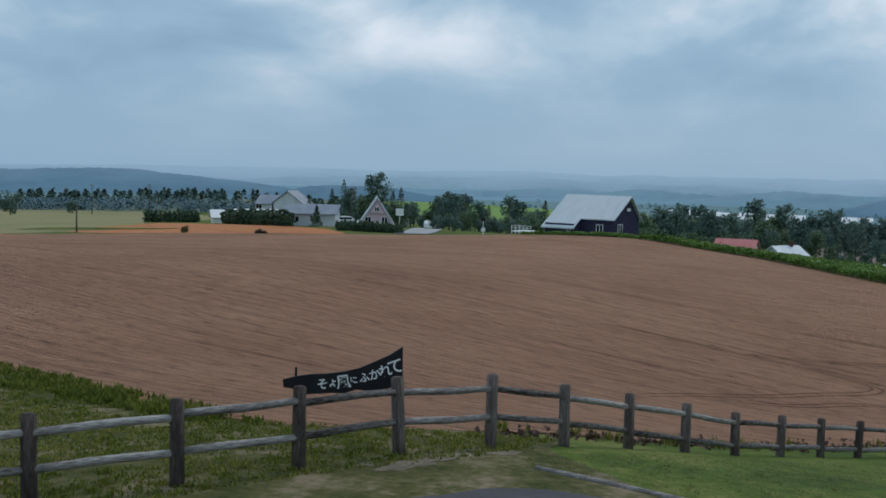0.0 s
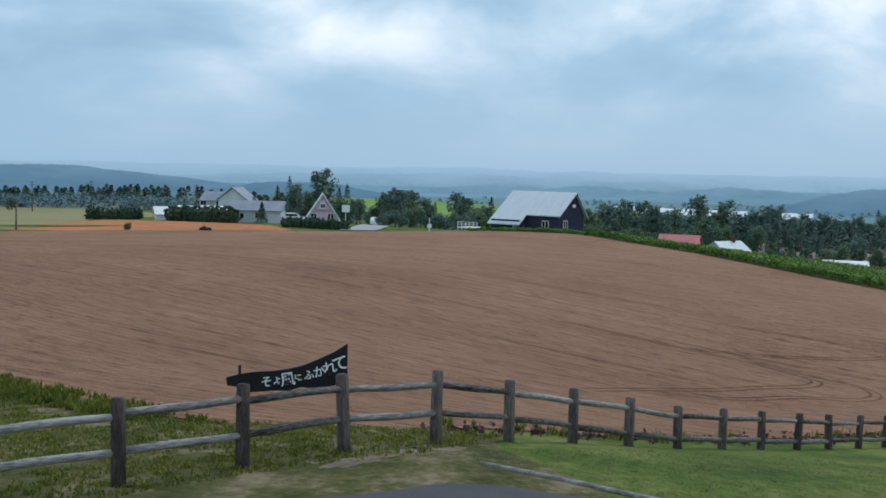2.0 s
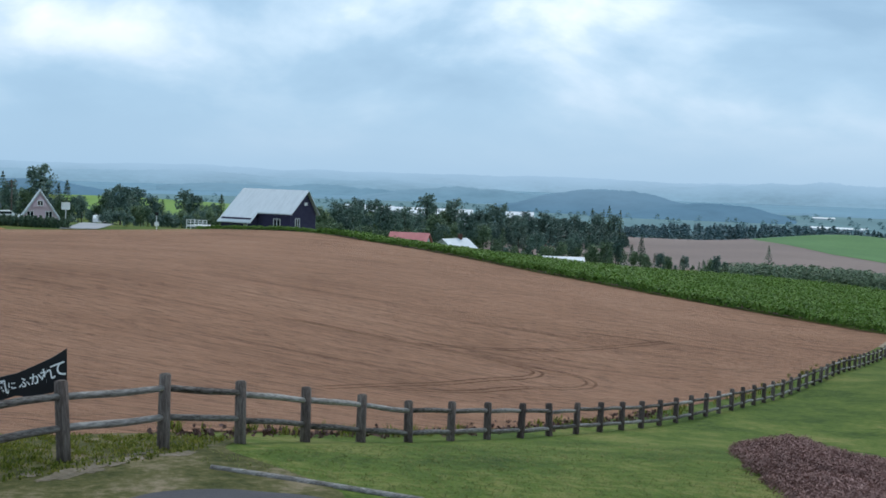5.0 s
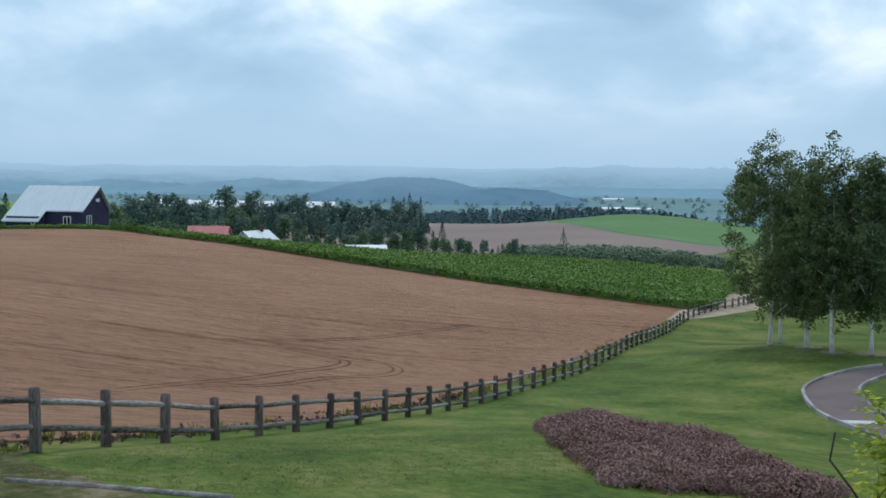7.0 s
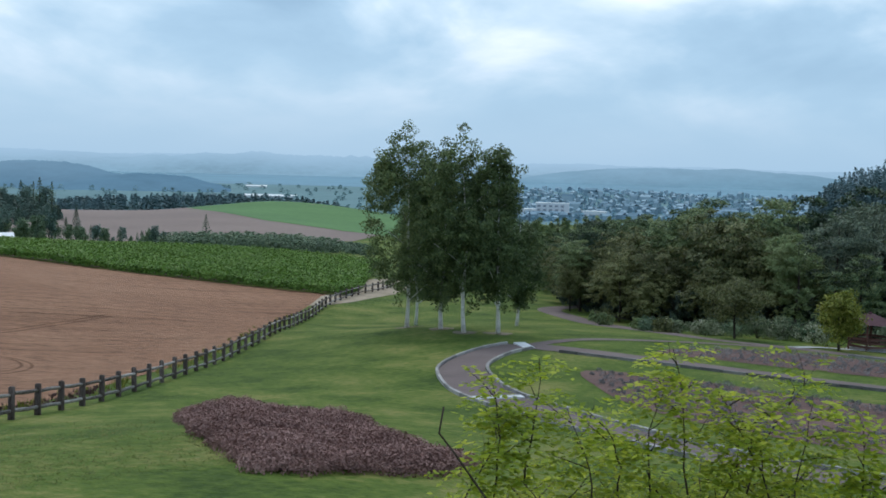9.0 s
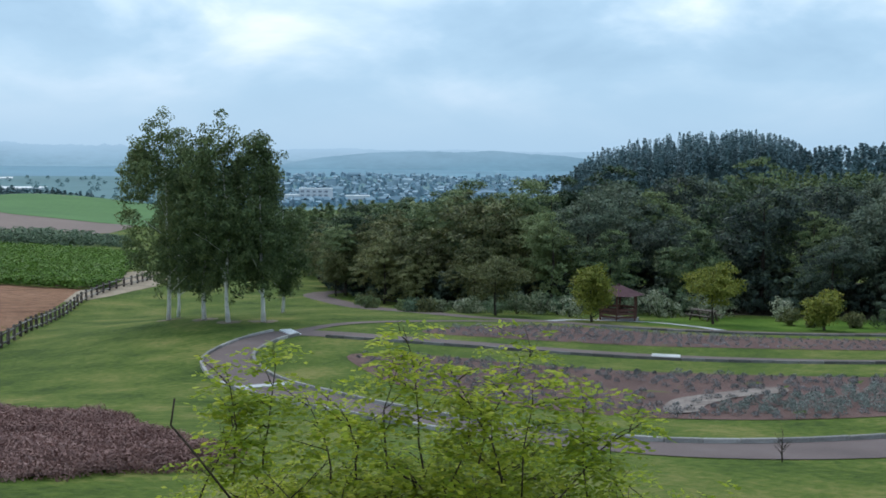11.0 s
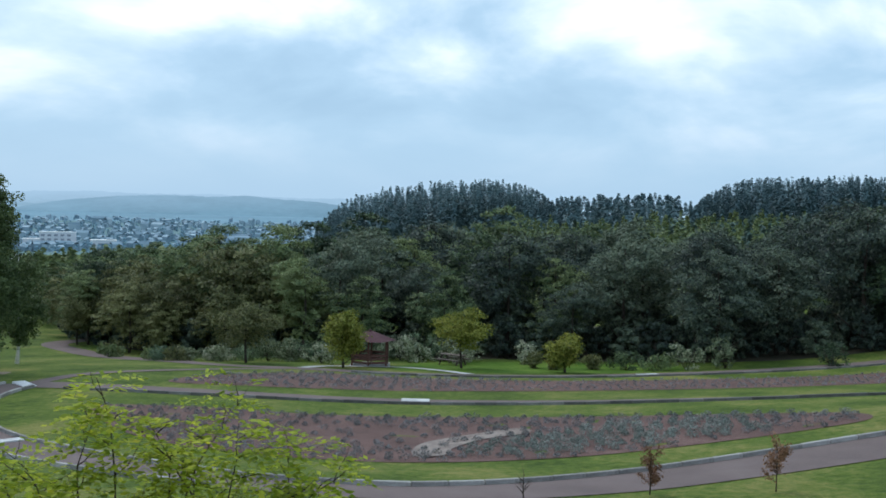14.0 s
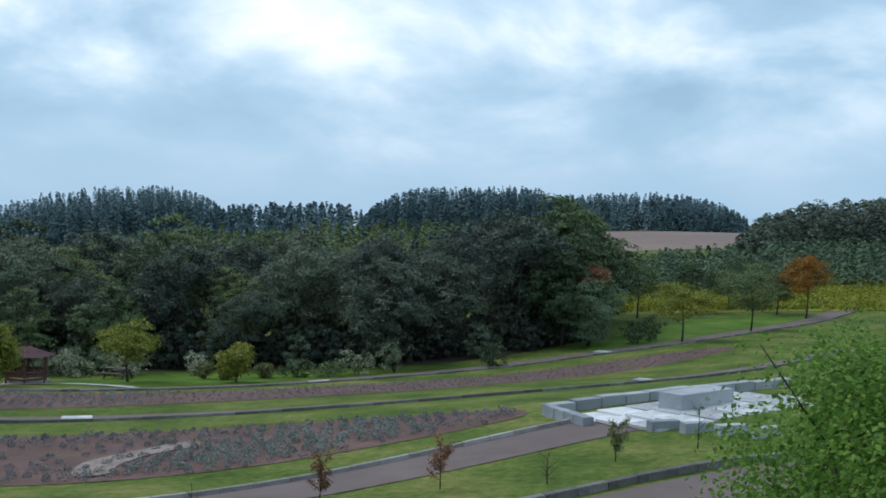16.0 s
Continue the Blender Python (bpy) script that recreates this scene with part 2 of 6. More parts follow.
M_TINROOF = material("pale_sheet_roof", ((0.44, 0.49, 0.52), (0.54, 0.59, 0.62), (0.60, 0.65, 0.68)), scale=0.4, fine=3.0, rough=0.5, bump=0.15, stretch=(6, 1, 1))
M_GREYROOF = material("grey_roof", ((0.16, 0.18, 0.22), (0.23, 0.26, 0.31), (0.30, 0.33, 0.38)), scale=0.5, fine=4.0, rough=0.6)
M_PINKWALL = material("pink_wall", ((0.54, 0.39, 0.45), (0.62, 0.47, 0.53), (0.68, 0.53, 0.58)), scale=0.6, fine=5.0)
M_REDROOF = material("faded_red_roof", ((0.36, 0.10, 0.10), (0.46, 0.15, 0.15), (0.54, 0.21, 0.20)), scale=0.5, fine=4.0, rough=0.6)
M_PALEWALL = material("pale_house_wall", ((0.50, 0.53, 0.57), (0.60, 0.63, 0.67), (0.68, 0.70, 0.73)), scale=0.6, fine=5.0)
M_DARKWIN = material("dark_window_glass", ((0.01, 0.013, 0.018), (0.018, 0.022, 0.028)), scale=2, fine=9, rough=0.1, bump=0.0)
M_BROWNWOOD = material("brown_gazebo_wood", ((0.075, 0.036, 0.030), (0.12, 0.060, 0.050), (0.17, 0.095, 0.08)), scale=2.0, fine=9.0)
M_BROWNROOF = material("brown_gazebo_roof", ((0.050, 0.024, 0.029), (0.078, 0.038, 0.045), (0.11, 0.058, 0.066)), scale=1.2, fine=6.0, bump=0.6)
M_BARK = material("dark_bark", ((0.025, 0.020, 0.016), (0.05, 0.04, 0.033), (0.085, 0.07, 0.06)), scale=2.0, fine=12.0, bump=0.8, depth=0.03)
M_BIRCHBARK = material("white_birch_bark", ((0.06, 0.055, 0.05), (0.58, 0.57, 0.55), (0.72, 0.71, 0.69), (0.76, 0.75, 0.73)), scale=2.2, fine=7.0, bump=0.4, stretch=(0.7, 0.7, 2.6))


def leaves(name, stops, translucent=0.25, shift=0.25, island=0.35):
    return material(name, stops, scale=0.35, fine=2.5, rough=0.6, bump=0.0, random_shift=shift, translucent=translucent, island=island)


M_BIRCHLEAF = leaves("birch_leaves", ((0.054, 0.082, 0.036), (0.110, 0.156, 0.062), (0.195, 0.245, 0.096)))
M_WOODLEAF = leaves("wood_leaves", ((0.036, 0.062, 0.036), (0.092, 0.142, 0.066), (0.185, 0.235, 0.10)), shift=0.5)
M_DARKLEAF = leaves("dark_wood_leaves", ((0.038, 0.056, 0.050), (0.082, 0.115, 0.086), (0.155, 0.195, 0.128)), shift=0.35)
M_OLIVELEAF = leaves("olive_leaves", ((0.075, 0.088, 0.040), (0.145, 0.158, 0.064), (0.23, 0.24, 0.10)))
M_YELLOWLEAF = leaves("yellowing_leaves", ((0.10, 0.13, 0.022), (0.19, 0.22, 0.036), (0.32, 0.31, 0.06)))
M_ORANGELEAF = leaves("orange_leaves", ((0.17, 0.07, 0.015), (0.28, 0.12, 0.02), (0.36, 0.19, 0.03)))
M_RUSTLEAF = leaves("rusty_leaves", ((0.14, 0.072, 0.042), (0.25, 0.13, 0.075), (0.36, 0.21, 0.12)))
M_PALELEAF = leaves("pale_flowering_leaves", ((0.10, 0.14, 0.07), (0.24, 0.28, 0.17), (0.48, 0.49, 0.38)))
# distant foliage: base colours made paler and bluer to paint in haze
M_CONIFER = leaves("hazed_conifer_needles", ((0.046, 0.083, 0.060), (0.085, 0.140, 0.088), (0.135, 0.195, 0.115)), translucent=0.1)
M_FARWOOD = leaves("hazed_far_wood_leaves", ((0.064, 0.108, 0.096), (0.108, 0.170, 0.140), (0.160, 0.232, 0.180)), translucent=0.1, island=0.18)
M_MIDLEAF = leaves("hazed_mid_distance_leaves", ((0.074, 0.122, 0.078), (0.130, 0.195, 0.112), (0.20, 0.27, 0.15)), translucent=0.2)
# blue of the ridge woods is distance haze put into the needle colour
M_RIDGE = leaves("hazed_ridge_needles", ((0.085, 0.150, 0.172), (0.125, 0.205, 0.228), (0.175, 0.265, 0.282)), translucent=0.1, shift=0.1, island=0.1)
M_LAWN = leaves("lawn_blades", ((0.064, 0.094, 0.021), (0.112, 0.147, 0.033), (0.20, 0.19, 0.065)), translucent=0.3)
M_CROP = leaves("crop_leaves", ((0.050, 0.110, 0.016), (0.095, 0.185, 0.028), (0.155, 0.26, 0.048)))
M_SHRUB = leaves("locust_leaflets", ((0.20, 0.27, 0.020), (0.40, 0.46, 0.036), (0.66, 0.62, 0.07)), translucent=0.48)
M_BUSH = leaves("bush_leaves", ((0.070, 0.155, 0.022), (0.150, 0.280, 0.045), (0.29, 0.42, 0.085)), translucent=0.45)
M_TWIG = material("brown_twig", ((0.03, 0.022, 0.018), (0.06, 0.045, 0.035), (0.10, 0.075, 0.05)), scale=5, fine=40)
M_LAVENDER = leaves("grey_lavender_leaves", ((0.085, 0.11, 0.095), (0.15, 0.185, 0.165), (0.25, 0.29, 0.265)), translucent=0.1)
M_LAVDARK = leaves("dull_lavender_leaves", ((0.085, 0.09, 0.09), (0.17, 0.175, 0.178), (0.28, 0.285, 0.295)), translucent=0.1)
M_HEATHER = leaves("heather_sprigs", ((0.115, 0.062, 0.056), (0.235, 0.133, 0.116), (0.36, 0.225, 0.20)), translucent=0.1, shift=0.0, island=0.16)
M_BLADE = leaves("grass_blades", ((0.070, 0.095, 0.012), (0.150, 0.175, 0.025), (0.29, 0.265, 0.07)), translucent=0.3)


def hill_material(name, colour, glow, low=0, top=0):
    """Far hills and plain as a glowing backdrop, haze put into their colour."""
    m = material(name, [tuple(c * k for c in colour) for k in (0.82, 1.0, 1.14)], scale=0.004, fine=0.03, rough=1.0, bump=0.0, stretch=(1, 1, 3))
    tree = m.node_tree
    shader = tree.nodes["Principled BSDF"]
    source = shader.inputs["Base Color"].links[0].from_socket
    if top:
        # painted haze: hill colour turns into the sky's haze colour with height
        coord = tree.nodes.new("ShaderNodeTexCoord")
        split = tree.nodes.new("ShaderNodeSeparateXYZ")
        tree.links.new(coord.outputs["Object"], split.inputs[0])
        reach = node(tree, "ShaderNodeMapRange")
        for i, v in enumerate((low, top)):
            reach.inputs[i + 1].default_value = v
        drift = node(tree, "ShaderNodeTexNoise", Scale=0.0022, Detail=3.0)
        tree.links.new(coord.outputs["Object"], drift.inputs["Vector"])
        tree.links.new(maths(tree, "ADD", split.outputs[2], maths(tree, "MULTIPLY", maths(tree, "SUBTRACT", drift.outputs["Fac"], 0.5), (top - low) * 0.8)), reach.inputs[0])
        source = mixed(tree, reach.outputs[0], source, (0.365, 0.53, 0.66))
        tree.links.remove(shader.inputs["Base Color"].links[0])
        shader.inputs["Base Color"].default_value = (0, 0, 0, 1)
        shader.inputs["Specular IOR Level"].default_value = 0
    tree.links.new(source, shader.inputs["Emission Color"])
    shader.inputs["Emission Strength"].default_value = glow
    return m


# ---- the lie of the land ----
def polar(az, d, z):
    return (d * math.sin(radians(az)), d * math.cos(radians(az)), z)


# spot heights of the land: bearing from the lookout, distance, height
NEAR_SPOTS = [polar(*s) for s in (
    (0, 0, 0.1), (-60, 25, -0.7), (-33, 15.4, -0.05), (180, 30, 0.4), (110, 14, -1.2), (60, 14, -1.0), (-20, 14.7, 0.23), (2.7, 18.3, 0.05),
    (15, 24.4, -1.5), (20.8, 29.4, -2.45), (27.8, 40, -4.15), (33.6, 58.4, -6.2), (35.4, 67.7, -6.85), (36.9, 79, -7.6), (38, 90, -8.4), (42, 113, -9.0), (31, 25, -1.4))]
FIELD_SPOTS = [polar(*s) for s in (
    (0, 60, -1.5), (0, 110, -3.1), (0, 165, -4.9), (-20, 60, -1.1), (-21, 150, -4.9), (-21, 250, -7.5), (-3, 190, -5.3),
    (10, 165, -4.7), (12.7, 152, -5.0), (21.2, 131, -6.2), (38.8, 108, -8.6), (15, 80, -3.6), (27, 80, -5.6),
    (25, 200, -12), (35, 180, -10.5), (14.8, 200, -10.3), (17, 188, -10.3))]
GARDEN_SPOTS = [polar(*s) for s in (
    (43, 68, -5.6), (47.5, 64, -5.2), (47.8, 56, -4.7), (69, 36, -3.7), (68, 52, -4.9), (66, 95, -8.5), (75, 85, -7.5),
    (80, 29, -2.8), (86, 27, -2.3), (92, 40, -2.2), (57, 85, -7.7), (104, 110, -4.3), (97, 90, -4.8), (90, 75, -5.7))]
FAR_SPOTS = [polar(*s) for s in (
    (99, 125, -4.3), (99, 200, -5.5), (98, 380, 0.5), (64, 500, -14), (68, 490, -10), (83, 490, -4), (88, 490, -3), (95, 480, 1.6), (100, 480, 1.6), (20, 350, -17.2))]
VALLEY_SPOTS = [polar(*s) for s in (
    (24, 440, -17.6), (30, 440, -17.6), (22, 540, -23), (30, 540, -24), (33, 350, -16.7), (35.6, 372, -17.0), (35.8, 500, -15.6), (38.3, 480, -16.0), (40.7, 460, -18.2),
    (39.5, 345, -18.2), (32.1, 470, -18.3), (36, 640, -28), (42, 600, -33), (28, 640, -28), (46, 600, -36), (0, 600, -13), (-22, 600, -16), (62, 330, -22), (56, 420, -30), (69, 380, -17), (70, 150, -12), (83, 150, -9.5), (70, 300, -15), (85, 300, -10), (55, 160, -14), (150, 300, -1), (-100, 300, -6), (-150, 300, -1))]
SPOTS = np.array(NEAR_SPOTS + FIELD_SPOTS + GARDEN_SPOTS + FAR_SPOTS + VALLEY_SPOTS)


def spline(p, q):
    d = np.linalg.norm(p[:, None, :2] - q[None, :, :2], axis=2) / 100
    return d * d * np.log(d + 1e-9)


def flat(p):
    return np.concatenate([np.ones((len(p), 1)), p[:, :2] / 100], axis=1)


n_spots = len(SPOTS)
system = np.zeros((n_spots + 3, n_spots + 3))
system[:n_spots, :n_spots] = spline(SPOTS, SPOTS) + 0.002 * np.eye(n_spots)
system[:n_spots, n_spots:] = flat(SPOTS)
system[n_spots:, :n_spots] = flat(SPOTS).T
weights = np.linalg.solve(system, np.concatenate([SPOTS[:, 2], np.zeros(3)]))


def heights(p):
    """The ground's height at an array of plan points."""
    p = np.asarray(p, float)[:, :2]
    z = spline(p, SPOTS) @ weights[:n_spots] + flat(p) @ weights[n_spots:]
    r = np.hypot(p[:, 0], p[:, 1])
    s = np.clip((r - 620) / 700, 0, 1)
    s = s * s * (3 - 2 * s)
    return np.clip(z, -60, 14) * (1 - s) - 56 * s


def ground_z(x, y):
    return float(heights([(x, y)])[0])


# ---- mesh helpers ----
def quads_mesh(name, q, mat):
    """A mesh of separate quads from an array N x 4 x 3."""
    q = np.asarray(q, np.float32)
    n = len(q)
    me = bpy.data.meshes.new(name)
    me.vertices.add(n * 4)
    me.vertices.foreach_set("co", q.reshape(-1))
    me.loops.add(n * 4)
    me.loops.foreach_set("vertex_index", np.arange(n * 4, dtype=np.int32))
    me.polygons.add(n)
    me.polygons.foreach_set("loop_start", np.arange(0, n * 4, 4, dtype=np.int32))
    me.update(calc_edges=True)
    me.materials.append(mat)
    return me


def grid_mesh(name, p, mat, closed=False, smooth=True):
    """A mesh from a grid of points, rows x columns x 3."""
    p = np.asarray(p, float)
    r, c = p.shape[:2]
    i = np.arange(r * c).reshape(r, c)
    if closed:
        i = np.concatenate([i, i[:, :1]], axis=1)
    f = np.stack([i[:-1, :-1], i[:-1, 1:], i[1:, 1:], i[1:, :-1]], axis=-1).reshape(-1, 4)
    me = bpy.data.meshes.new(name)
    me.from_pydata(p.reshape(-1, 3).tolist(), [], f.tolist())
    me.materials.append(mat)
    if smooth:
        me.polygons.foreach_set("use_smooth", [True] * len(me.polygons))
    return me


def from_bm(name, bm, mat, smooth=False):
    me = bpy.data.meshes.new(name)
    bmesh.ops.recalc_face_normals(bm, faces=bm.faces)
    bm.to_mesh(me)
    bm.free()
    me.materials.append(mat)
    if smooth:
        me.polygons.foreach_set("use_smooth", [True] * len(me.polygons))
    return me


def thing(name, label, category, group="", kind="", m=None):
    ob = tagged(new(name), label, category, group, kind)
    if m is not None:
        ob.matrix_basis = m
    return ob


def part(name, bm, mat, parent, label="", smooth=False):
    ob = new(name, bm if isinstance(bm, bpy.types.Mesh) else from_bm(name, bm, mat, smooth))
    ob.parent = parent
    return tagged(ob, label)


def box(bm, x0, y0, z0, x1, y1, z1, bevel=0.0):
    made = bmesh.ops.create_cube(bm, size=1, matrix=Matrix.Translation(((x0 + x1) / 2, (y0 + y1) / 2, (z0 + z1) / 2)) @ Matrix.Diagonal((x1 - x0, y1 - y0, z1 - z0, 1)))
    if bevel:
        edges = list({e for v in made["verts"] for e in v.link_edges})
        bmesh.ops.bevel(bm, geom=edges, offset=bevel, segments=2, affect="EDGES")
    return bm


def boxed(*a, bevel=0.0):
    return box(bmesh.new(), *a, bevel=bevel)


def prism(outline, depth, axis="y"):
    """A solid from an outline in x, z, extruded along y from 0 to depth."""
    bm = bmesh.new()
    a = [bm.verts.new((x, 0, z)) for x, z in outline]
    f = bm.faces.new(a)
    made = bmesh.ops.extrude_face_region(bm, geom=[f])
    bmesh.ops.translate(bm, verts=[v for v in made["geom"] if isinstance(v, bmesh.types.BMVert)], vec=(0, depth, 0))
    return bm


def tube(path, radii, sides=7):
    """Grid of points round a path of 3D points, for grid_mesh(closed=True)."""
    path = [Vector(p) for p in path]
    rows = []
    for i, p in enumerate(path):
        d = (path[min(i + 1, len(path) - 1)] - path[max(i - 1, 0)]).normalized()
        side = d.cross(Vector((0.31, 0.87, 0.12))).normalized()
        up = d.cross(side)
        rows.append([p + (side * math.cos(a) + up * math.sin(a)) * radii[i] for a in (2 * math.pi * k / sides for k in range(sides))])
    return rows


def join_grids(name, grids, mat, closed=True):
    verts, faces = [], []
    for g in grids:
        base, r, c = len(verts), len(g), len(g[0])
        verts += [tuple(v) for row in g for v in row]
        for i in range(r - 1):
            for j in range(c if closed else c - 1):
                k = (j + 1) % c
                faces.append((base + i * c + j, base + i * c + k, base + (i + 1) * c + k, base + (i + 1) * c + j))
        if closed:
            faces.append(tuple(base + (r - 1) * c + j for j in range(c)))
            faces.append(tuple(base + j for j in reversed(range(c))))
    me = bpy.data.meshes.new(name)
    me.from_pydata(verts, [], faces)
    me.materials.append(mat)
    me.polygons.foreach_set("use_smooth", [True] * len(me.polygons))
    return me


def smooth_line(points, per=8, closed=False):
    """A rounded line through plan points."""
    p = [np.array(q, float) for q in points]
    n = len(p)
    out = []
    for i in range(n if closed else n - 1):
        a, b = p[i], p[(i + 1) % n]
        before = p[i - 1] if closed or i > 0 else 2 * a - b
        after = p[(i + 2) % n] if closed or i + 2 < n else 2 * b - a
        for k in range(per):
            t = k / per
            out.append(0.5 * (2 * a + (b - before) * t + (2 * before - 5 * a + 4 * b - after) * t * t + (3 * a - before - 3 * b + after) * t ** 3))
    if not closed:
        out.append(p[-1])
    return np.array(out)


def inside(points, outline):
    x, y = points[:, 0], points[:, 1]
    hit = np.zeros(len(points), bool)
    for (x0, y0), (x1, y1) in zip(outline, np.roll(outline, -1, axis=0)):
        cross = ((y0 > y) != (y1 > y)) & (x < (x1 - x0) * (y - y0) / (y1 - y0 + 1e-12) + x0)
        hit ^= cross
    return hit


def drape(name, outline, step, lift, mat, lumps=0.0):
    """A sheet laid on the land within an outline."""
    outline = np.asarray(outline, float)[:, :2]
    sides = []
    for a, b in zip(outline, np.roll(outline, -1, axis=0)):
        cuts = max(1, int(np.linalg.norm(b - a) / step))
        sides.append(a + (b - a) * (np.arange(cuts) / cuts)[:, None])
    outline = np.concatenate(sides)
    lo, hi = outline.min(0), outline.max(0)
    gx, gy = np.meshgrid(np.arange(lo[0], hi[0], step), np.arange(lo[1], hi[1], step))
    g = np.stack([gx.ravel(), gy.ravel()], axis=1)
    g = g[inside(g, outline)]
    p = np.concatenate([outline, g])
    n = len(outline)
    v, _, f, *_ = delaunay_2d_cdt([Vector(q) for q in p], [], [list(range(n))], 1, 1e-4)
    xy = np.array([tuple(q) for q in v])
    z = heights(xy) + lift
    if lumps:
        z[n:] += lumps * np.array([noise.noise((x * 0.9, y * 0.9, 3.0)) for x, y in xy[n:]])
    me = bpy.data.meshes.new(name)
    me.from_pydata(np.column_stack([xy, z]).tolist(), [], [list(q) for q in f])
    me.materials.append(mat)
    me.polygons.foreach_set("use_smooth", [True] * len(me.polygons))
    return me


def ribbon(name, line, width, lift, mat, across=4):
    """A path of that width laid on the land along a plan line."""
    line = np.asarray(line, float)
    d = np.gradient(line, axis=0)
    d /= np.linalg.norm(d, axis=1)[:, None]
    side = np.stack([-d[:, 1], d[:, 0]], axis=1)
    rows = []
    for k in range(across + 1):
        q = line + side * (np.asarray(width) * (k / across - 0.5)).reshape(-1, 1)
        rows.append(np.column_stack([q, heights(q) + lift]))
    return grid_mesh(name, np.stack(rows, axis=1), mat)


def even(line, step):
    """Points at even steps along a plan line."""
    line = np.asarray(line, float)
    s = np.concatenate([[0], np.cumsum(np.linalg.norm(np.diff(line, axis=0), axis=1))])
    t = np.arange(0, s[-1], step)
    return np.column_stack([np.interp(t, s, line[:, k]) for k in range(2)])


# ---- leaves and trees ----
def leaf_quads(centres, size, rng, droop=0.0, slim=0.6, facing=None, loose=0.55):
    """Small four-sided leaves about the centres, turned at random or roughly facing outwards."""
    n = len(centres)
    a = rng.normal(size=(n, 3))
    a[:, 2] -= droop
    if facing is not None:
        out = facing + rng.normal(size=(n, 3)) * loose
        out /= np.linalg.norm(out, axis=1)[:, None]
        a -= out * (a * out).sum(1)[:, None]
        a /= np.linalg.norm(a, axis=1)[:, None] + 1e-9
        b = np.cross(a, out)
        s = size * rng.uniform(0.6, 1.3, (n, 1))
        c = out * s * 0.12
        return np.stack([centres - a * s * 0.5 - c, centres + b * s * 0.5 * slim, centres + a * s * 0.5 - c, centres - b * s * 0.5 * slim], axis=1)
    a /= np.linalg.norm(a, axis=1)[:, None]
    b = np.cross(a, rng.normal(size=(n, 3)))
    b /= np.linalg.norm(b, axis=1)[:, None] + 1e-9
    s = size * rng.uniform(0.6, 1.3, (n, 1))
    c = np.cross(a, b) * s * 0.15
    return np.stack([centres - a * s * 0.5, centres + b * s * 0.5 * slim + c, centres + a * s * 0.5, centres - b * s * 0.5 * slim + c], axis=1)


def crown_points(lobes, clumps, per, spread, rng, shell=0.8, bough=0.0):
    """Leaf places in clumps near the skins of rounded lobes (centre, radii)."""
    sizes = np.array([r[0] * r[1] + r[2] * r[0] for _, r in lobes])
    pick = rng.choice(len(lobes), clumps, p=sizes / sizes.sum())
    c = np.array([lobes[i][0] for i in pick], float)
    r = np.array([lobes[i][1] for i in pick], float)
    u = rng.normal(size=(clumps, 3))
    u /= np.linalg.norm(u, axis=1)[:, None]
    c = c + u * r * rng.uniform(shell, 1.08, (clumps, 1))
    p = np.repeat(c, per, axis=0)
    stray = rng.normal(size=p.shape)
    stray *= np.minimum(1, 1.5 / np.linalg.norm(stray, axis=1))[:, None]
    face = np.repeat(u, per, axis=0) + stray * 0.6
    if bough:
        # leaves lie in flat, slightly drooping sprays that reach outwards
        way = np.repeat(u * np.array([1, 1, 0]), per, axis=0)
        out = rng.uniform(-0.4, 1.4, (len(p), 1))
        p = p + way * out * bough - np.array([0, 0, 1]) * (out * out) * bough * 0.30
        stray = stray * np.array([1.15, 1.15, 0.42])
        face = np.repeat(u, per, axis=0) * 0.55 + np.array([0, 0, 0.75]) + stray * 0.3
        return p + stray * spread, face / np.linalg.norm(face, axis=1)[:, None]
    return p + stray * spread * np.array([1, 1, 0.75]), face / np.linalg.norm(face, axis=1)[:, None]


def limbs(height, clear, spread, radius, rng, count=7, lean=0.0, sides=7):
    """A tapered trunk with limbs, as grids for join_grids."""
    top = height * 0.86
    trunk = [(lean * (z / top) ** 2 + 0.10 * math.sin(z * 0.9), 0.08 * math.sin(z * 0.7 + 1), z) for z in np.linspace(-0.15, top, 9)]
    radii = [radius * (1.25 if i == 0 else 1 - 0.88 * i / 8) for i in range(9)]
    grids = [tube(trunk, radii, sides)]
    for k in range(count):
        z = clear + (top - clear) * (k + 0.3) / count * 0.85
        a = rng.uniform(0, 2 * math.pi)
        reach = spread * rng.uniform(0.55, 0.9) * (1 - 0.45 * z / top)
        x0 = np.interp(z, [q[2] for q in trunk], [q[0] for q in trunk])
        path = [(x0 + math.cos(a) * reach * t, math.sin(a) * reach * t, z + reach * (0.75 * t - 0.1 * t * t)) for t in (0, 0.35, 0.7, 1.0)]
        r0 = radius * 0.45 * (1 - z / height)
        grids.append(tube(path, [r0, r0 * 0.7, r0 * 0.45, r0 * 0.15], 5))
    return grids


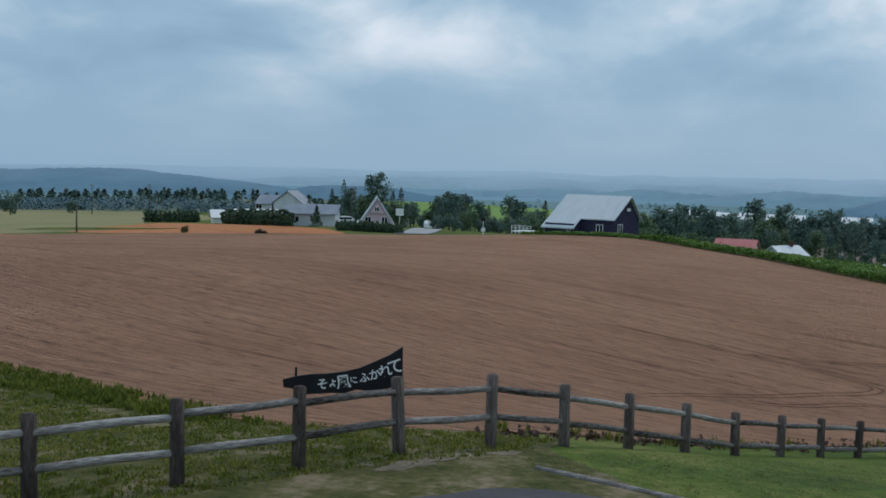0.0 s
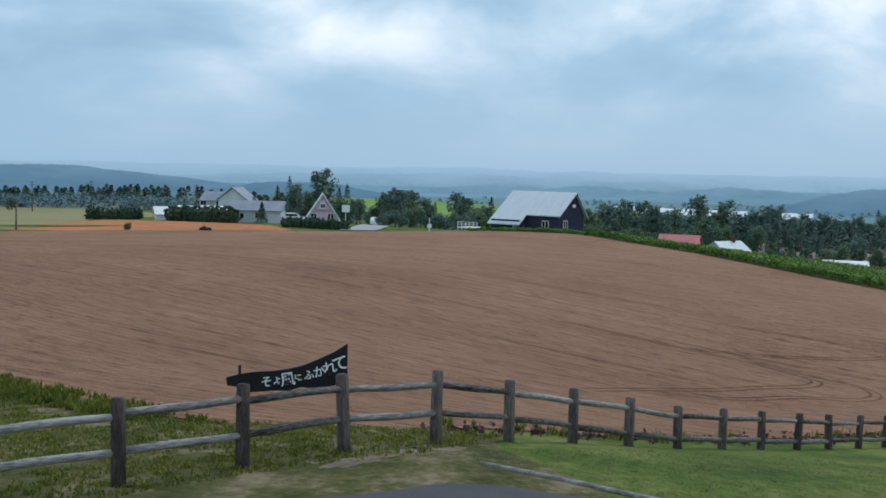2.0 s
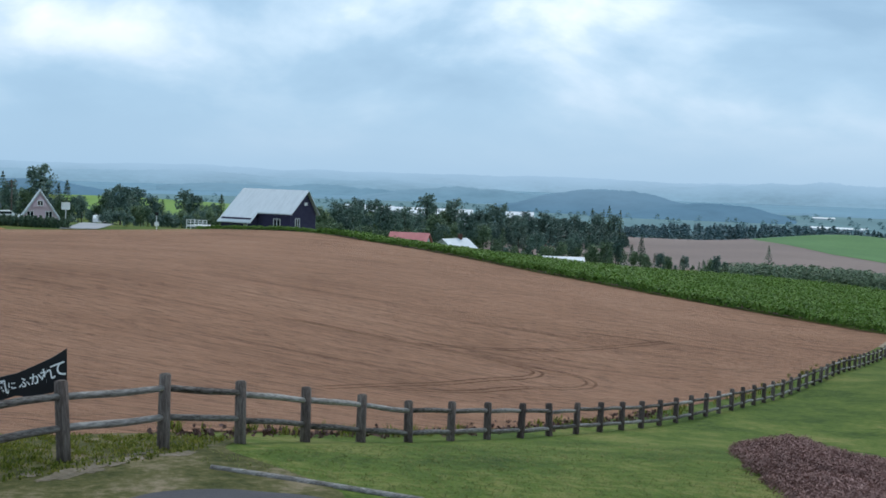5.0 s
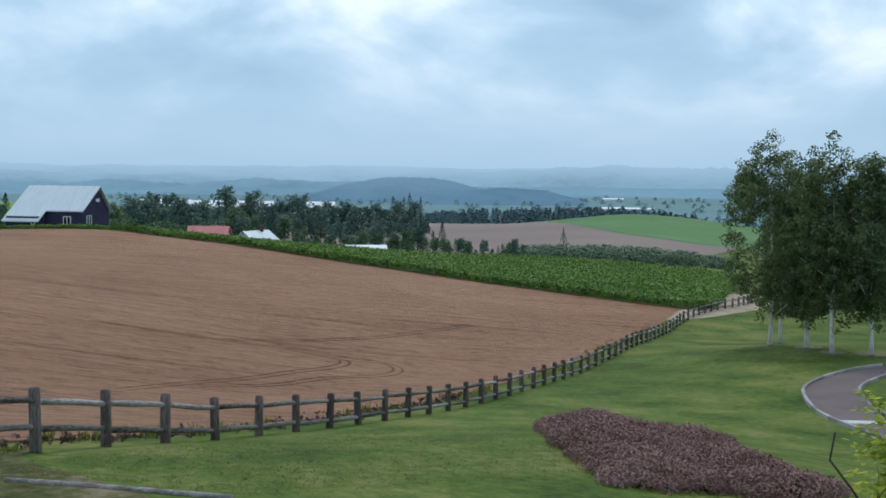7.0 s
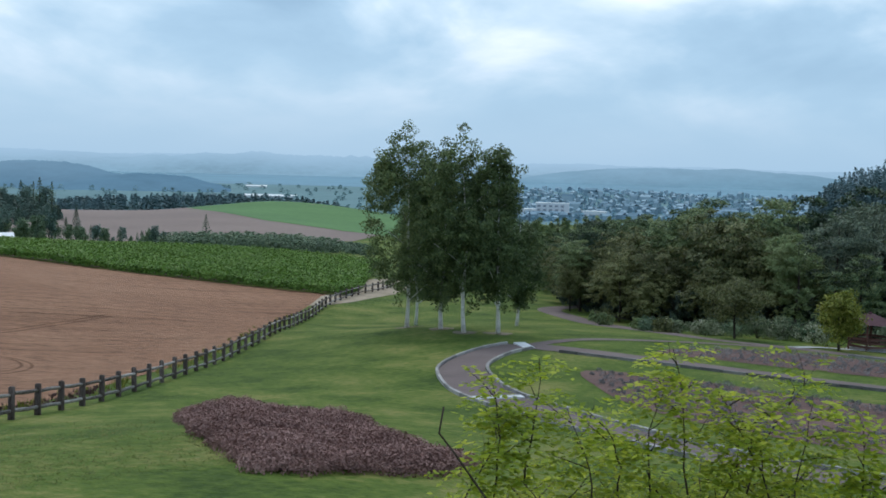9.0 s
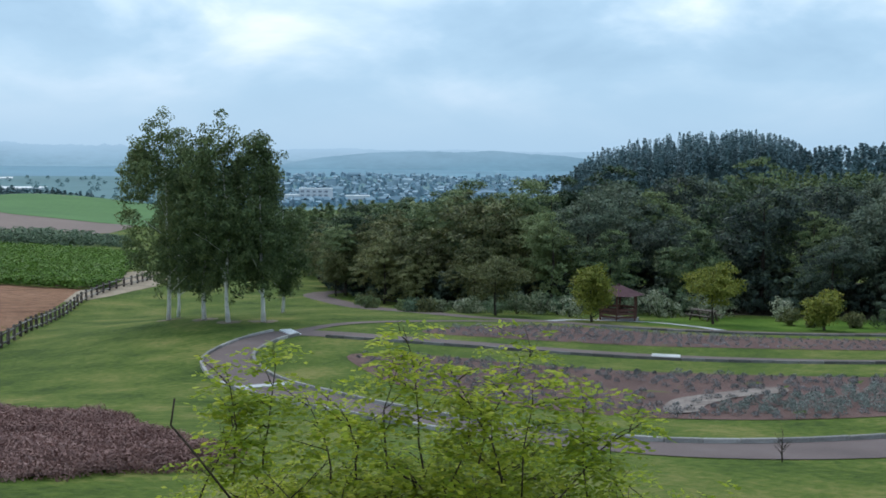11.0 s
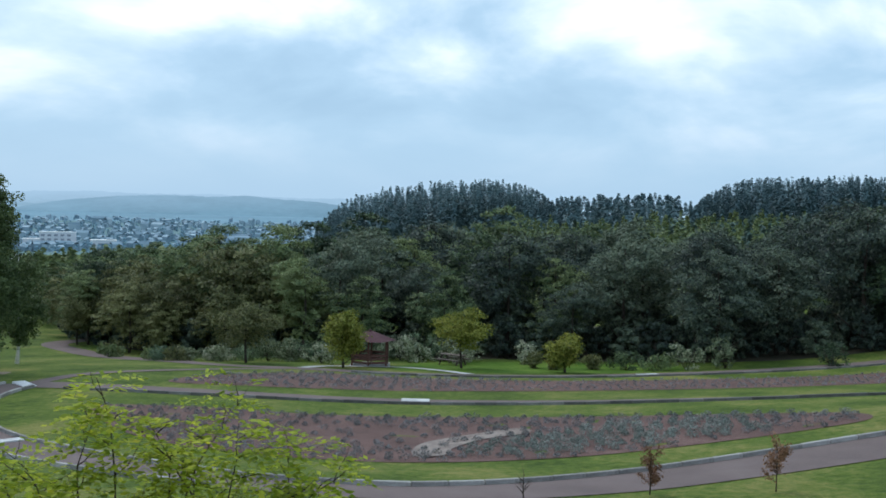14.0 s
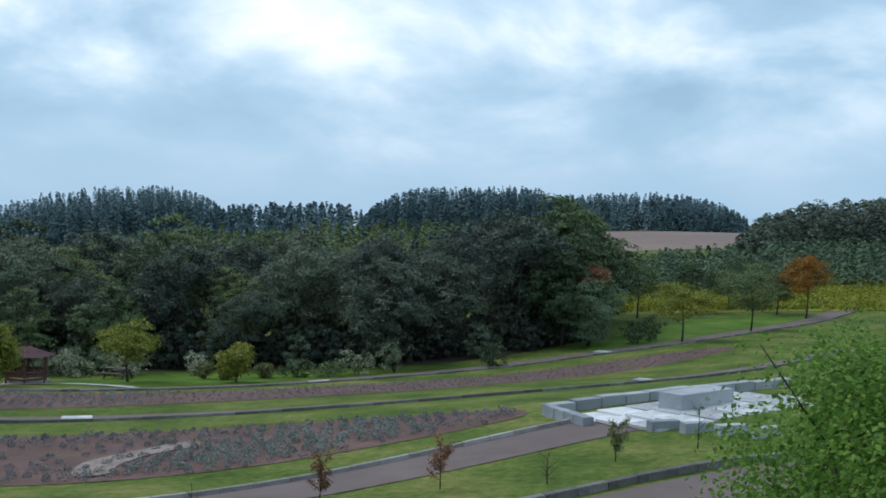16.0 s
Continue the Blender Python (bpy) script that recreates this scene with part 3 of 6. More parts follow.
def tree(name, height, spread, clear, bark, foliage, label, category="tree", seed=0, clumps=110, per=26, leaf=0.26, lobes=9, tall=1.0, puff=0.5, radius=0.0, droop=0.2, group="", lean=0.0, shell=0.72, grids=None, loose=0.55, bough=0.0, lobe=(0.34, 0.50), core=(0.62, 0.8)):
    """A broad-leaved tree: tapered trunk with limbs, crown of leaf clumps."""
    rng = np.random.default_rng(seed)
    ob = thing(name, label, category, group)
    part("trunk", join_grids("trunk", grids or limbs(height, clear, spread, radius or height * 0.018, rng, lean=lean), bark), bark, ob)
    middle, half = (height + clear) / 2, (height - clear) / 2
    places = []
    for k in range(lobes):
        u = rng.normal(size=3)
        u /= np.linalg.norm(u)
        w = rng.uniform(*lobe)
        z = u[2] * half * (1 - w) * 1.0
        fall = math.sqrt(max(0.12, 1 - (z / half) ** 2))
        places.append(((u[0] * spread * (1 - w) * fall + lean * 0.7, u[1] * spread * (1 - w) * fall, middle + z), (spread * w, spread * w, half * w * tall)))
    places.append(((lean * 0.7, 0, middle), (spread * core[0], spread * core[0], half * core[1])))
    p, face = crown_points(places, clumps, per, puff, rng, shell, bough)
    keep = p[:, 2] > clear * 0.75
    part("crown", quads_mesh("crown", leaf_quads(p[keep], leaf, rng, droop, 0.65, face[keep], loose), foliage), foliage, ob)
    return ob


def conifer(name, height, spread, label, foliage, seed=0, tiers=16, per=60, leaf=0.4, clear=0.8, group=""):
    rng = np.random.default_rng(seed)
    ob = thing(name, label, "tree", group)
    part("trunk", join_grids("trunk", [tube([(0, 0, -0.15), (0, 0, height * 0.5), (0, 0, height * 0.97)], [height * 0.016, height * 0.010, 0.02], 6)], M_BARK), M_BARK, ob)
    p = []
    for k in range(tiers):
        t = k / (tiers - 1)
        z, r = clear + (height - clear) * t, spread * (1 - t) ** 0.85 * rng.uniform(0.75, 1.15) + 0.12
        a, q = rng.uniform(0, 2 * math.pi, per), np.sqrt(rng.uniform(0.02, 1, per))
        a = np.round(a * 5 / math.pi) * math.pi / 5 + k * 0.7 + rng.normal(size=per) * 0.16
        p.append(np.column_stack([np.cos(a) * q * r, np.sin(a) * q * r, z - q * r * 0.32 + rng.normal(size=per) * 0.14]))
    p = np.concatenate(p)
    out = p * np.array([1, 1, 0]) + np.array([0, 0, spread * 0.8])
    part("crown", quads_mesh("crown", leaf_quads(p, leaf, rng, 0.1, 0.6, out / np.linalg.norm(out, axis=1)[:, None], 0.4), foliage), foliage, ob)
    return ob


def spot(x, y, turn=0.0, size=1.0, sink=0.0, tall=1.0):
    """Stand something at a plan point on the ground."""
    return pose(x, y, ground_z(x, y) - sink, 0, 0, turn) @ Matrix.Diagonal((size, size, size * tall, 1))


def copy_at(ob, m):
    """A copy of a thing at the pose and size m, whatever the size of the first one."""
    s = ob.scale
    return copy_thing(ob, m @ Matrix.Diagonal((1 / s.x, 1 / s.y, 1 / s.z, 1)))


def place(ob, x, y, turn=0.0, size=1.0, tall=1.0):
    ob.matrix_basis = spot(x, y, turn, size, 0.02, tall)
    return ob


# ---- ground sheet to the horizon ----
# far ground: haze painted into its colour, with a slight glow
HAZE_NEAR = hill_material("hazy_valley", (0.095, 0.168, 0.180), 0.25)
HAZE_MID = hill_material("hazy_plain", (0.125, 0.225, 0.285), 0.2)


def ground_sheet():
    bearings = np.radians(np.concatenate([np.arange(-32, 122, 0.4), np.arange(122, 328, 4.0)]))
    rings = np.concatenate([[0.05, 2], np.geomspace(5, 4900, 190)])
    p = np.stack([rings[:, None] * np.sin(bearings)[None], rings[:, None] * np.cos(bearings)[None]], axis=-1)
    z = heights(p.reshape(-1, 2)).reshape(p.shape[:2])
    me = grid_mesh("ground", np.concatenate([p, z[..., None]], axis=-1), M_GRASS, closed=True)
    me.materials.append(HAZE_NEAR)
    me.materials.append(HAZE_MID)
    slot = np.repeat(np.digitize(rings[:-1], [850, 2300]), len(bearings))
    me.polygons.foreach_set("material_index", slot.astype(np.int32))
    return tagged(new("ground", me), "mown green lawn and rolling farmland", "ground", kind="structure")


ground = ground_sheet()


def laid(name, outline, step, lift, mat, label, lumps=0.0, category="ground"):
    return tagged(new(name, drape(name, outline, step, lift, mat, lumps)), label, category, kind="structure")


def sector(*corners):
    return [polar(a, d, 0)[:2] for a, d in corners]


FENCE_CORNER, FENCE_WAY = np.array((0.88, 18.3)), np.array((0.72, 0.694))
SOIL_EDGE = [(-120, 110), (-70, 70), (-30, 44), (-11, 28), (-8.1, 25.4), (-4.8, 21.3), (-3.0, 19.9), (-0.9, 19.8), (1.0, 20.9), (12.5, 31.8), (26.5, 45.2), (40.5, 58.7), (55, 72.6), (65.5, 82.3)]
CROP_EDGE = [(67.1, 83.6), (59.4, 92.3), (51.4, 100.8), (44.8, 114.1), (38.5, 138), (28.1, 156.9)]
FAR_EDGE = [(14.2, 159.5), (0.2, 160.5), (-14.2, 156), (-36.6, 151), (-57.9, 147.5), (-120, 150)]
laid("ploughed_field", SOIL_EDGE + CROP_EDGE + FAR_EDGE, 1.5, 0.025, M_SOIL, "bare brown ploughed field with fine rolled rows", category="field")
laid("orange_field", [(-56, 158), (-44, 150.9), (-30, 152.9), (-14.2, 156.8), (-13.5, 160), (-18, 176), (-27, 186), (-40, 196), (-50, 199)], 4, 0.03, M_ORANGE, "strip of orange earth behind the brown field", category="field")
laid("pale_meadow", [(-160, 152), (-120, 150.5), (-58, 148), (-47, 166), (-53, 204), (-60, 330), (-102, 384), (-160, 380)], 6, 0.03, M_STUBBLE, "pale dry meadow beyond the brown field", category="field")
# far grass: its tones are dulled to paint in the haze
laid("far_pasture", sector((-36, 392), (-14, 386), (-3, 420), (-3, 640), (-36, 840)), 14, 0.05, material("hazed_pasture", ((0.07, 0.10, 0.065), (0.10, 0.13, 0.085), (0.13, 0.16, 0.105)), scale=0.01, fine=0.4, bump=0.2), "haze-dulled green pasture beyond the meadow", category="field")
laid("green_verge", [(-62, 163), (-44, 166), (-38, 170), (-60, 172)], 3, 0.09, M_GRASS, "dark green grass strip at a field edge", category="field")
laid("bright_field", sector((-2.5, 430), (6.5, 430), (6.5, 640), (-2.5, 640)), 12, 0.1, M_BRIGHTGREEN, "bright green field behind the hamlet", category="field")
laid("brown_far_field", sector((16, 330), (20, 262), (27, 250), (33, 262), (40, 300), (43, 420), (34, 545), (24, 520), (18, 440)), 9, 0.08, M_FARSOIL, "distant greyish brown field", category="field")
laid("green_far_field", sector((31.6, 500), (32.6, 440), (35.6, 374), (39.5, 347), (42, 345), (43.5, 420), (42.5, 520), (38, 560), (33, 540)), 9, 0.14, M_FARGREEN, "distant green field on a rise", category="field")
laid("yellow_field", sector((94.3, 121), (98, 118), (106, 122), (118, 126), (118, 210), (100, 215), (94.3, 200)), 5, 0.05, M_YELLOWFIELD, "field of yellow green flowers", category="field")
laid("upper_field", sector((93, 330), (103, 330), (103, 455), (93, 455)), 10, 0.08, M_FARSOIL, "pale brown field below a wooded ridge", category="field")
laid("farm_track", [(65.5, 82.4), (66.8, 83.2), (70, 83.6), (75.5, 88), (84, 97.5), (89, 101), (92, 98), (84, 90), (75, 82.6), (66, 78.5), (63, 77.5), (60, 77.2)], 2, 0.03, material("dry_track_earth", ((0.17, 0.135, 0.085), (0.28, 0.225, 0.16), (0.38, 0.32, 0.25)), scale=0.4, fine=3, bump=0.6, depth=0.04), "dry earth farm track beside the crop", category="track")

M_LUSH = material("lush_grass", ((0.038, 0.085, 0.012), (0.072, 0.135, 0.018), (0.125, 0.185, 0.035)), scale=0.3, fine=4.0, bump=0.8, depth=0.08, span=0.3)
M_LUSH.node_tree.nodes["Principled BSDF"].inputs["Specular IOR Level"].default_value = 0.06
laid("picnic_lawn", smooth_line([(66.3, 28.4), (67.2, 24.2), (70.4, 18.6), (76.0, 11.6), (79.6, 12.0), (81.0, 19.5), (79.5, 26.0), (75.0, 30.0)], 4, True), 1.5, 0.014, M_LUSH, "lush green lawn round the picnic table")
laid("path_lawn", smooth_line([(86.0, -5.0), (90.2, -11.0), (101.5, -19.6), (112.2, -27.4), (114.0, -22.5), (107.0, -11.0), (95.5, -7.2)], 4, True), 2.0, 0.014, M_LUSH, "lush green lawn beside the far path")

# ---- car park and paths ----
laid("asphalt", smooth_line([(-9, 9), (-4, 12.8), (-0.3, 14.4), (0.8, 15.15), (2.0, 15.2), (3.2, 14.2), (3.0, 9), (-3, 6)], 6, True), 0.8, 0.024, M_ASPHALT, "dark grey asphalt corner of a car park", category="car park")


def blotch(cx, cy, rx, ry, turn, seed):
    """A ragged patch outline."""
    pts = []
    for k in range(48):
        a = 2 * math.pi * k / 48
        r = 1 + 0.45 * noise.noise((math.cos(a) * 1.3, math.sin(a) * 1.3, seed)) + 0.28 * noise.noise((math.cos(a) * 4, math.sin(a) * 4, seed + 9.0))
        u, w, t = math.cos(a) * rx * r, math.sin(a) * ry * r, radians(turn)
        pts.append((cx + u * math.cos(t) - w * math.sin(t), cy + u * math.sin(t) + w * math.cos(t)))
    return pts


wear = random.Random(21)
for k in range(16):
    t = wear.random()
    cx, cy = -0.9 + 1.9 * t + wear.gauss(0, 0.18), 15.9 + 2.2 * t + wear.gauss(0, 0.18)
    laid("bare_patch", blotch(cx, cy, wear.uniform(0.12, 0.42), wear.uniform(0.07, 0.16), 48 + wear.uniform(-20, 20), 3.0 + k), 0.1, 0.0135 + 0.0006 * k, M_BARE, "trodden pale earth beside the fence", category="ground")
M_WORN = material("worn_turf", ((0.034, 0.042, 0.012), (0.088, 0.085, 0.032), (0.22, 0.175, 0.115)), span=0.28, scale=0.9, fine=5, bump=0.7, depth=0.05)
M_WORN.node_tree.nodes["Principled BSDF"].inputs["Specular IOR Level"].default_value = 0.05
laid("worn_verge", smooth_line([(-14, 7.5), (-6, 10.4), (-2.9, 12.4), (-0.6, 13.6), (1.0, 14.3), (2.7, 14.5), (3.2, 15.3), (2.5, 17.0), (1.9, 18.6), (2.2, 20.2), (1.0, 20.95), (-0.9, 19.9), (-3, 20.0), (-4.9, 21.4), (-8.2, 25.5), (-11.1, 28.1), (-24, 38)], 4, True), 0.4, 0.012, M_WORN, "worn turf at the edge of the asphalt", category="ground")
laid("near_walk", [(22.3, 1.9), (24.8, 0.4), (26.6, -1.6), (28.4, -3.8), (29.8, -5.9), (30.6, -8.6), (26, -12), (21, -6), (20, 0)], 1.0, 0.02, M_PATH, "brown asphalt walk below the lookout", category="path")
LOOP = smooth_line([(42.6, 37.1), (39.5, 36.6), (35.9, 34.8), (33.0, 31.7), (30.5, 28.2), (28.2, 23.6), (26.0, 18.5), (25.0, 14.5), (25.5, 10.9), (26.9, 8.6), (28.9, 6.3), (31.0, 3.8), (32.9, 1.5), (36.0, -2.2), (36.9, -3.3)], 8)
MIDDLE = smooth_line([(42.6, 36.9), (44.2, 31), (46.2, 25), (48.6, 17.2), (49.9, 10), (51.2, 3), (55, -3.3), (61.5, -9.6), (69.5, -15.6), (78, -22)], 8)
UPPER = smooth_line([(42.6, 36.9), (47.3, 37.4), (51, 36.4), (56, 34.6), (61.5, 32.5)], 8)
FARPATH = smooth_line([(92, 71), (83, 69.2), (76.8, 61.5), (66.5, 47), (60.2, 38.2), (61.4, 32.5), (63.2, 25.3), (67.4, 18.2), (75.6, 8.8), (83.2, -2.7), (89.3, -12), (101.1, -21), (112.5, -29.5), (128, -38)], 8)
for name, line, width, label in (("loop_path", LOOP, np.linspace(1.9, 2.75, len(LOOP)), "brown asphalt garden path in a wide loop"), ("middle_path", MIDDLE, 2.0, "brown asphalt path between the flower beds"), ("upper_path", UPPER, 0.9, "narrow pale path across the lawn"), ("far_path", FARPATH, 2.3, "asphalt path along the edge of the wood")):
    tagged(new(name, ribbon(name, line, width, 0.016 + 0.006 * len(name) / 10, M_PATH)), label, "path", kind="structure")

tagged(new("white_walk", ribbon("white_walk", smooth_line([(61.8, 32.6), (65.5, 32.4), (68.5, 28.8), (67.4, 25.4), (65.4, 22.8)], 6), 0.8, 0.05, M_SLABWHITE)), "pale paved walk to the gazebo", "path", kind="structure")


def offset(line, by):
    d = np.gradient(line, axis=0)
    d /= np.linalg.norm(d, axis=1)[:, None]
    return line + np.stack([-d[:, 1], d[:, 0]], axis=1) * by


def kerb(name, line, label, length=1.0, high=0.13, wide=0.14, mat=M_KERB):
    """A row of kerb stones along a plan line, each stone a piece of its own."""
    ob = thing(name, label, "kerb", kind="structure")
    me = from_bm("kerb_stone", boxed(-length / 2 + 0.008, -wide / 2, -0.12, length / 2 - 0.008, wide / 2, high, bevel=0.015), mat)
    p = even(line, length)
    for a, b in zip(p[:-1], p[1:]):
        stone = part("kerb_stone", me, mat, ob)
        m, d = (a + b) / 2, b - a
        za, zb = ground_z(*a), ground_z(*b)
        stone.matrix_basis = pose(m[0], m[1], (za + zb) / 2 + random.uniform(-0.008, 0.008), 0, -math.degrees(math.atan2(zb - za, length)), math.degrees(math.atan2(d[1], d[0])))
    return ob


kerb("loop_kerb_outer", offset(LOOP, np.linspace(-1.03, -1.45, len(LOOP))[:, None])[:58], "pale concrete kerb round the loop path")
kerb("loop_kerb_inner", offset(LOOP, np.linspace(1.03, 1.45, len(LOOP))[:, None])[2:], "pale concrete kerb between path and lawn", high=0.14)
kerb("middle_kerb", offset(MIDDLE, -1.08)[3:], "dark weathered kerb along the middle path", high=0.13, mat=M_KERBDARK)
kerb("far_kerb", offset(FARPATH, -1.25)[44:], "grey kerb along the far path", high=0.12, mat=M_KERBDARK)
kerb("near_kerb", smooth_line([(22.5, 2.2), (25.0, 0.7), (26.9, -1.3), (28.7, -3.5), (30.1, -5.7), (31.0, -8.5)], 6), "dark kerb of the walk below the lookout", high=0.2, wide=0.22, mat=M_KERBDARK)


def slab(x, y, turn, w, d):
    ob = tagged(new("paving_slab", from_bm("paving_slab", boxed(-w / 2, -d / 2, -0.05, w / 2, d / 2, 0.075, bevel=0.01), M_SLABWHITE)), "white stone slab set across the path", "paving slab", "white slabs on the paths")
    ob.matrix_basis = spot(x, y, turn)


for x, y, turn, w, d in ((42.4, 36.9, 60, 1.7, 0.6), (29.9, 27.3, -30, 2.1, 0.45), (48.3, 19.4, 20, 0.7, 1.3), (65.5, 44.5, 50, 1.8, 0.6), (58, -6.5, 60, 1.4, 0.9), (85, -6.2, 60, 1.6, 0.9), (71.4, 12.8, 40, 0.9, 1.5)):
    slab(x, y, turn, w, d)

# wheel marks where the roller turned
M_WHEEL = soil_material("pressed_soil", ((0.13, 0.066, 0.036), (0.19, 0.098, 0.055), (0.25, 0.135, 0.078)), 20, 0.30)
for marks in ([(8.6, 54.5), (11.4, 53.5), (14.3, 52.5), (17.3, 51.5), (19.1, 50.0), (19.3, 48.8), (17.9, 46.8), (15.2, 44.4), (12.4, 41.6), (9.2, 39.0), (6.8, 36.8)],
              [(17.1, 52.9), (19.0, 51.5), (20.3, 50.5), (21.7, 49.6), (21.4, 47.4), (19.6, 45.1), (16.2, 43.1), (12.9, 40.1), (9.7, 38.7)],
              [(34.9, 65.6), (29.4, 61.8), (24.8, 58.5), (19.1, 54.9), (14.7, 52.7)],
              [(20.4, 63.2), (24.3, 63.2), (27.3, 62.4), (29.5, 62.1)]):
    marks = smooth_line(marks, 10)
    for side in (-0.22, 0.22):
        tagged(new("wheel_mark", ribbon("wheel_mark", offset(marks, side), 0.15, 0.034, M_WHEEL)), "dark wheel mark pressed into the soil", "wheel mark", kind="structure")

# ---- flower beds ----
BED_ONE = smooth_line([(38.8, 30.2), (35.4, 26.8), (33.1, 23.6), (31.4, 19.5), (31.1, 14.5), (32.3, 10.8), (33.9, 7.5), (35.8, 4.5), (37.4, 2.1), (39.6, -0.2), (41.6, 0), (42.4, 2.2), (43.2, 7.5), (43.1, 14.2), (41.6, 21.1), (40.9, 26.3)], 5, True)
BED_TWO = smooth_line([(47.2, 32.2), (48.8, 28.1), (52, 22), (54.3, 18), (57.7, 10.2), (61.3, 3.2), (70, -6), (82, -15), (83, -12.5), (74.5, 0.5), (69, 9.0), (63.5, 17.0), (60.2, 24), (58.4, 30.0), (52, 32.6)], 5, True)
laid("lavender_bed", BED_ONE, 0.7, 0.018, M_BEDSOIL, "reddish soil bed planted with lavender tufts", 0.04, "flower bed")
laid("far_lavender_bed", BED_TWO, 0.9, 0.018, M_BEDSOIL, "long soil bed with rows of small plants", 0.04, "flower bed")
laid("pale_gravel", smooth_line([(32.6, 12.8), (33.6, 13.5), (35.7, 13.9), (37.7, 13.1), (39.7, 11.8), (38.6, 11.0), (37.0, 12.1), (34.9, 12.5), (33.4, 12.2)], 5, True), 0.5, 0.05, material("bed_gravel", ((0.12, 0.085, 0.07), (0.21, 0.175, 0.155), (0.32, 0.28, 0.255)), scale=2, fine=9, bump=0.8, depth=0.04), "pale gravel strip between the plants", 0.03, "gravel")


def tufts(name, places, size, count, leaf, mat, label, flat_by=0.8, seed=1, category="plants"):
    rng = np.random.default_rng(seed)
    p = np.asarray(places, float)
    base = np.column_stack([p, heights(p) + 0.05])
    u = rng.normal(size=(len(p), count, 3))
    u /= np.linalg.norm(u, axis=2)[..., None]
    u[..., 2] = np.abs(u[..., 2]) * flat_by
    s = size * rng.uniform(0.65, 1.3, (len(p), 1, 1))
    q = (base[:, None] + u * s * rng.uniform(0.55, 1.0, (len(p), count, 1))).reshape(-1, 3)
    return tagged(new(name, quads_mesh(name, leaf_quads(q, leaf, rng, -0.6, 0.5, u.reshape(-1, 3), 0.5), mat)), label, category, kind="stuff")


def rows_in(outline, way, gap, step, seed, wobble=0.12):
    """Planting places in rows within an outline."""
    rng = np.random.default_rng(seed)
    o = np.asarray(outline, float)
    a = radians(way)
    turn = np.array([[math.cos(a), -math.sin(a)], [math.sin(a), math.cos(a)]])
    l = o @ turn
    gx, gy = np.meshgrid(np.arange(l[:, 0].min(), l[:, 0].max(), step), np.arange(l[:, 1].min(), l[:, 1].max(), gap))
    g = np.stack([gx.ravel(), gy.ravel()], axis=1)
    g = (g + rng.normal(size=g.shape) * wobble) @ turn.T
    return g[inside(g, o)]


one = rows_in(BED_ONE * 0.985 + BED_ONE.mean(0) * 0.015, 100, 0.74, 0.58, 4)
keep = np.random.default_rng(2).uniform(size=len(one))
bare = np.hypot((one[:, 0] - 36.5) / 2.6, (one[:, 1] - 16.2) / 4.6) < 1
lush = inside(one, np.array([(33.2, 12.2), (36.5, 11.5), (40.6, 8.6), (41.2, 4), (38.4, 2.6), (35.5, 6), (33.5, 9.5)]))
tufts("lavender_plants", one[lush], 0.27, 130, 0.07, M_LAVENDER, "grey green lavender tufts in the bed", 1.0, 5)
tufts("dull_lavender_plants", one[~lush & (keep > np.where(bare, 0.6, 0.1))], 0.2, 90, 0.06, M_LAVDARK, "dull grey lavender tufts in rows", 0.95, 6)
two = rows_in(BED_TWO, 75, 1.0, 0.75, 8)
tufts("small_bed_plants", two[two[:, 1] < 19], 0.14, 36, 0.06, M_LAVDARK, "tiny plants in rows on bare soil", 0.9, 7)
tufts("dark_bed_plants", two[two[:, 1] >= 19], 0.23, 80, 0.065, M_LAVDARK, "low dull purple plants in rows", 0.9, 9)

HEATHER = smooth_line([(15.0, 24.4), (17.6, 28.2), (19.2, 29.6), (20.2, 28.6), (18.8, 24.3), (18.9, 22.0), (16.9, 18.8), (16.2, 16.6), (16.2, 15.4), (15.1, 14.4), (14.1, 14.2), (12.7, 14.8), (11.5, 15.0), (10.9, 15.5), (11.3, 16.5), (12.2, 19.1), (13.6, 21.8)], 6, True)
# ---- far hills ----
def hill_range(name, b0, b1, d, level, rise, mat, label, seed, rough=1.0, taper=0.55):
    """A wooded range along the horizon; level and rise in degrees above eye level at its ends."""
    b = np.linspace(b0, b1, max(80, int((b1 - b0) * 22)))
    rng = np.random.default_rng(seed)
    rows = []
    for k, t in enumerate((0.0, 0.55, 0.85, 1.0, 0.6)):
        pts = []
        for i, a in enumerate(b):
            s = i / (len(b) - 1)
            ends = 1 - 0.9 * abs(2 * s - 1) ** 6 if b1 - b0 > 40 else math.sin(math.pi * min(1, max(0, s))) ** taper
            wave = 0.5 * noise.noise((a * 0.16 + seed, 0.0, 0.0)) + 0.22 * noise.noise((a * 0.55, seed, 2.0)) + 0.09 * noise.noise((a * 2.6, seed, 5.0)) + 0.05 * noise.noise((a * 11.0, seed, 9.0))
            top = EYE + d * math.tan(radians(level + rise * wave * rough)) * 1.0
            low = -58
            z = low + (top - low) * t * ends
            dist = d * (1 + (0.02 * k if k < 4 else 0.2))
            pts.append(polar(a, dist, z))
        rows.append(pts)
    ob = new(name, grid_mesh(name, np.array(rows), mat))
    return tagged(ob, label, "hills", kind="structure")


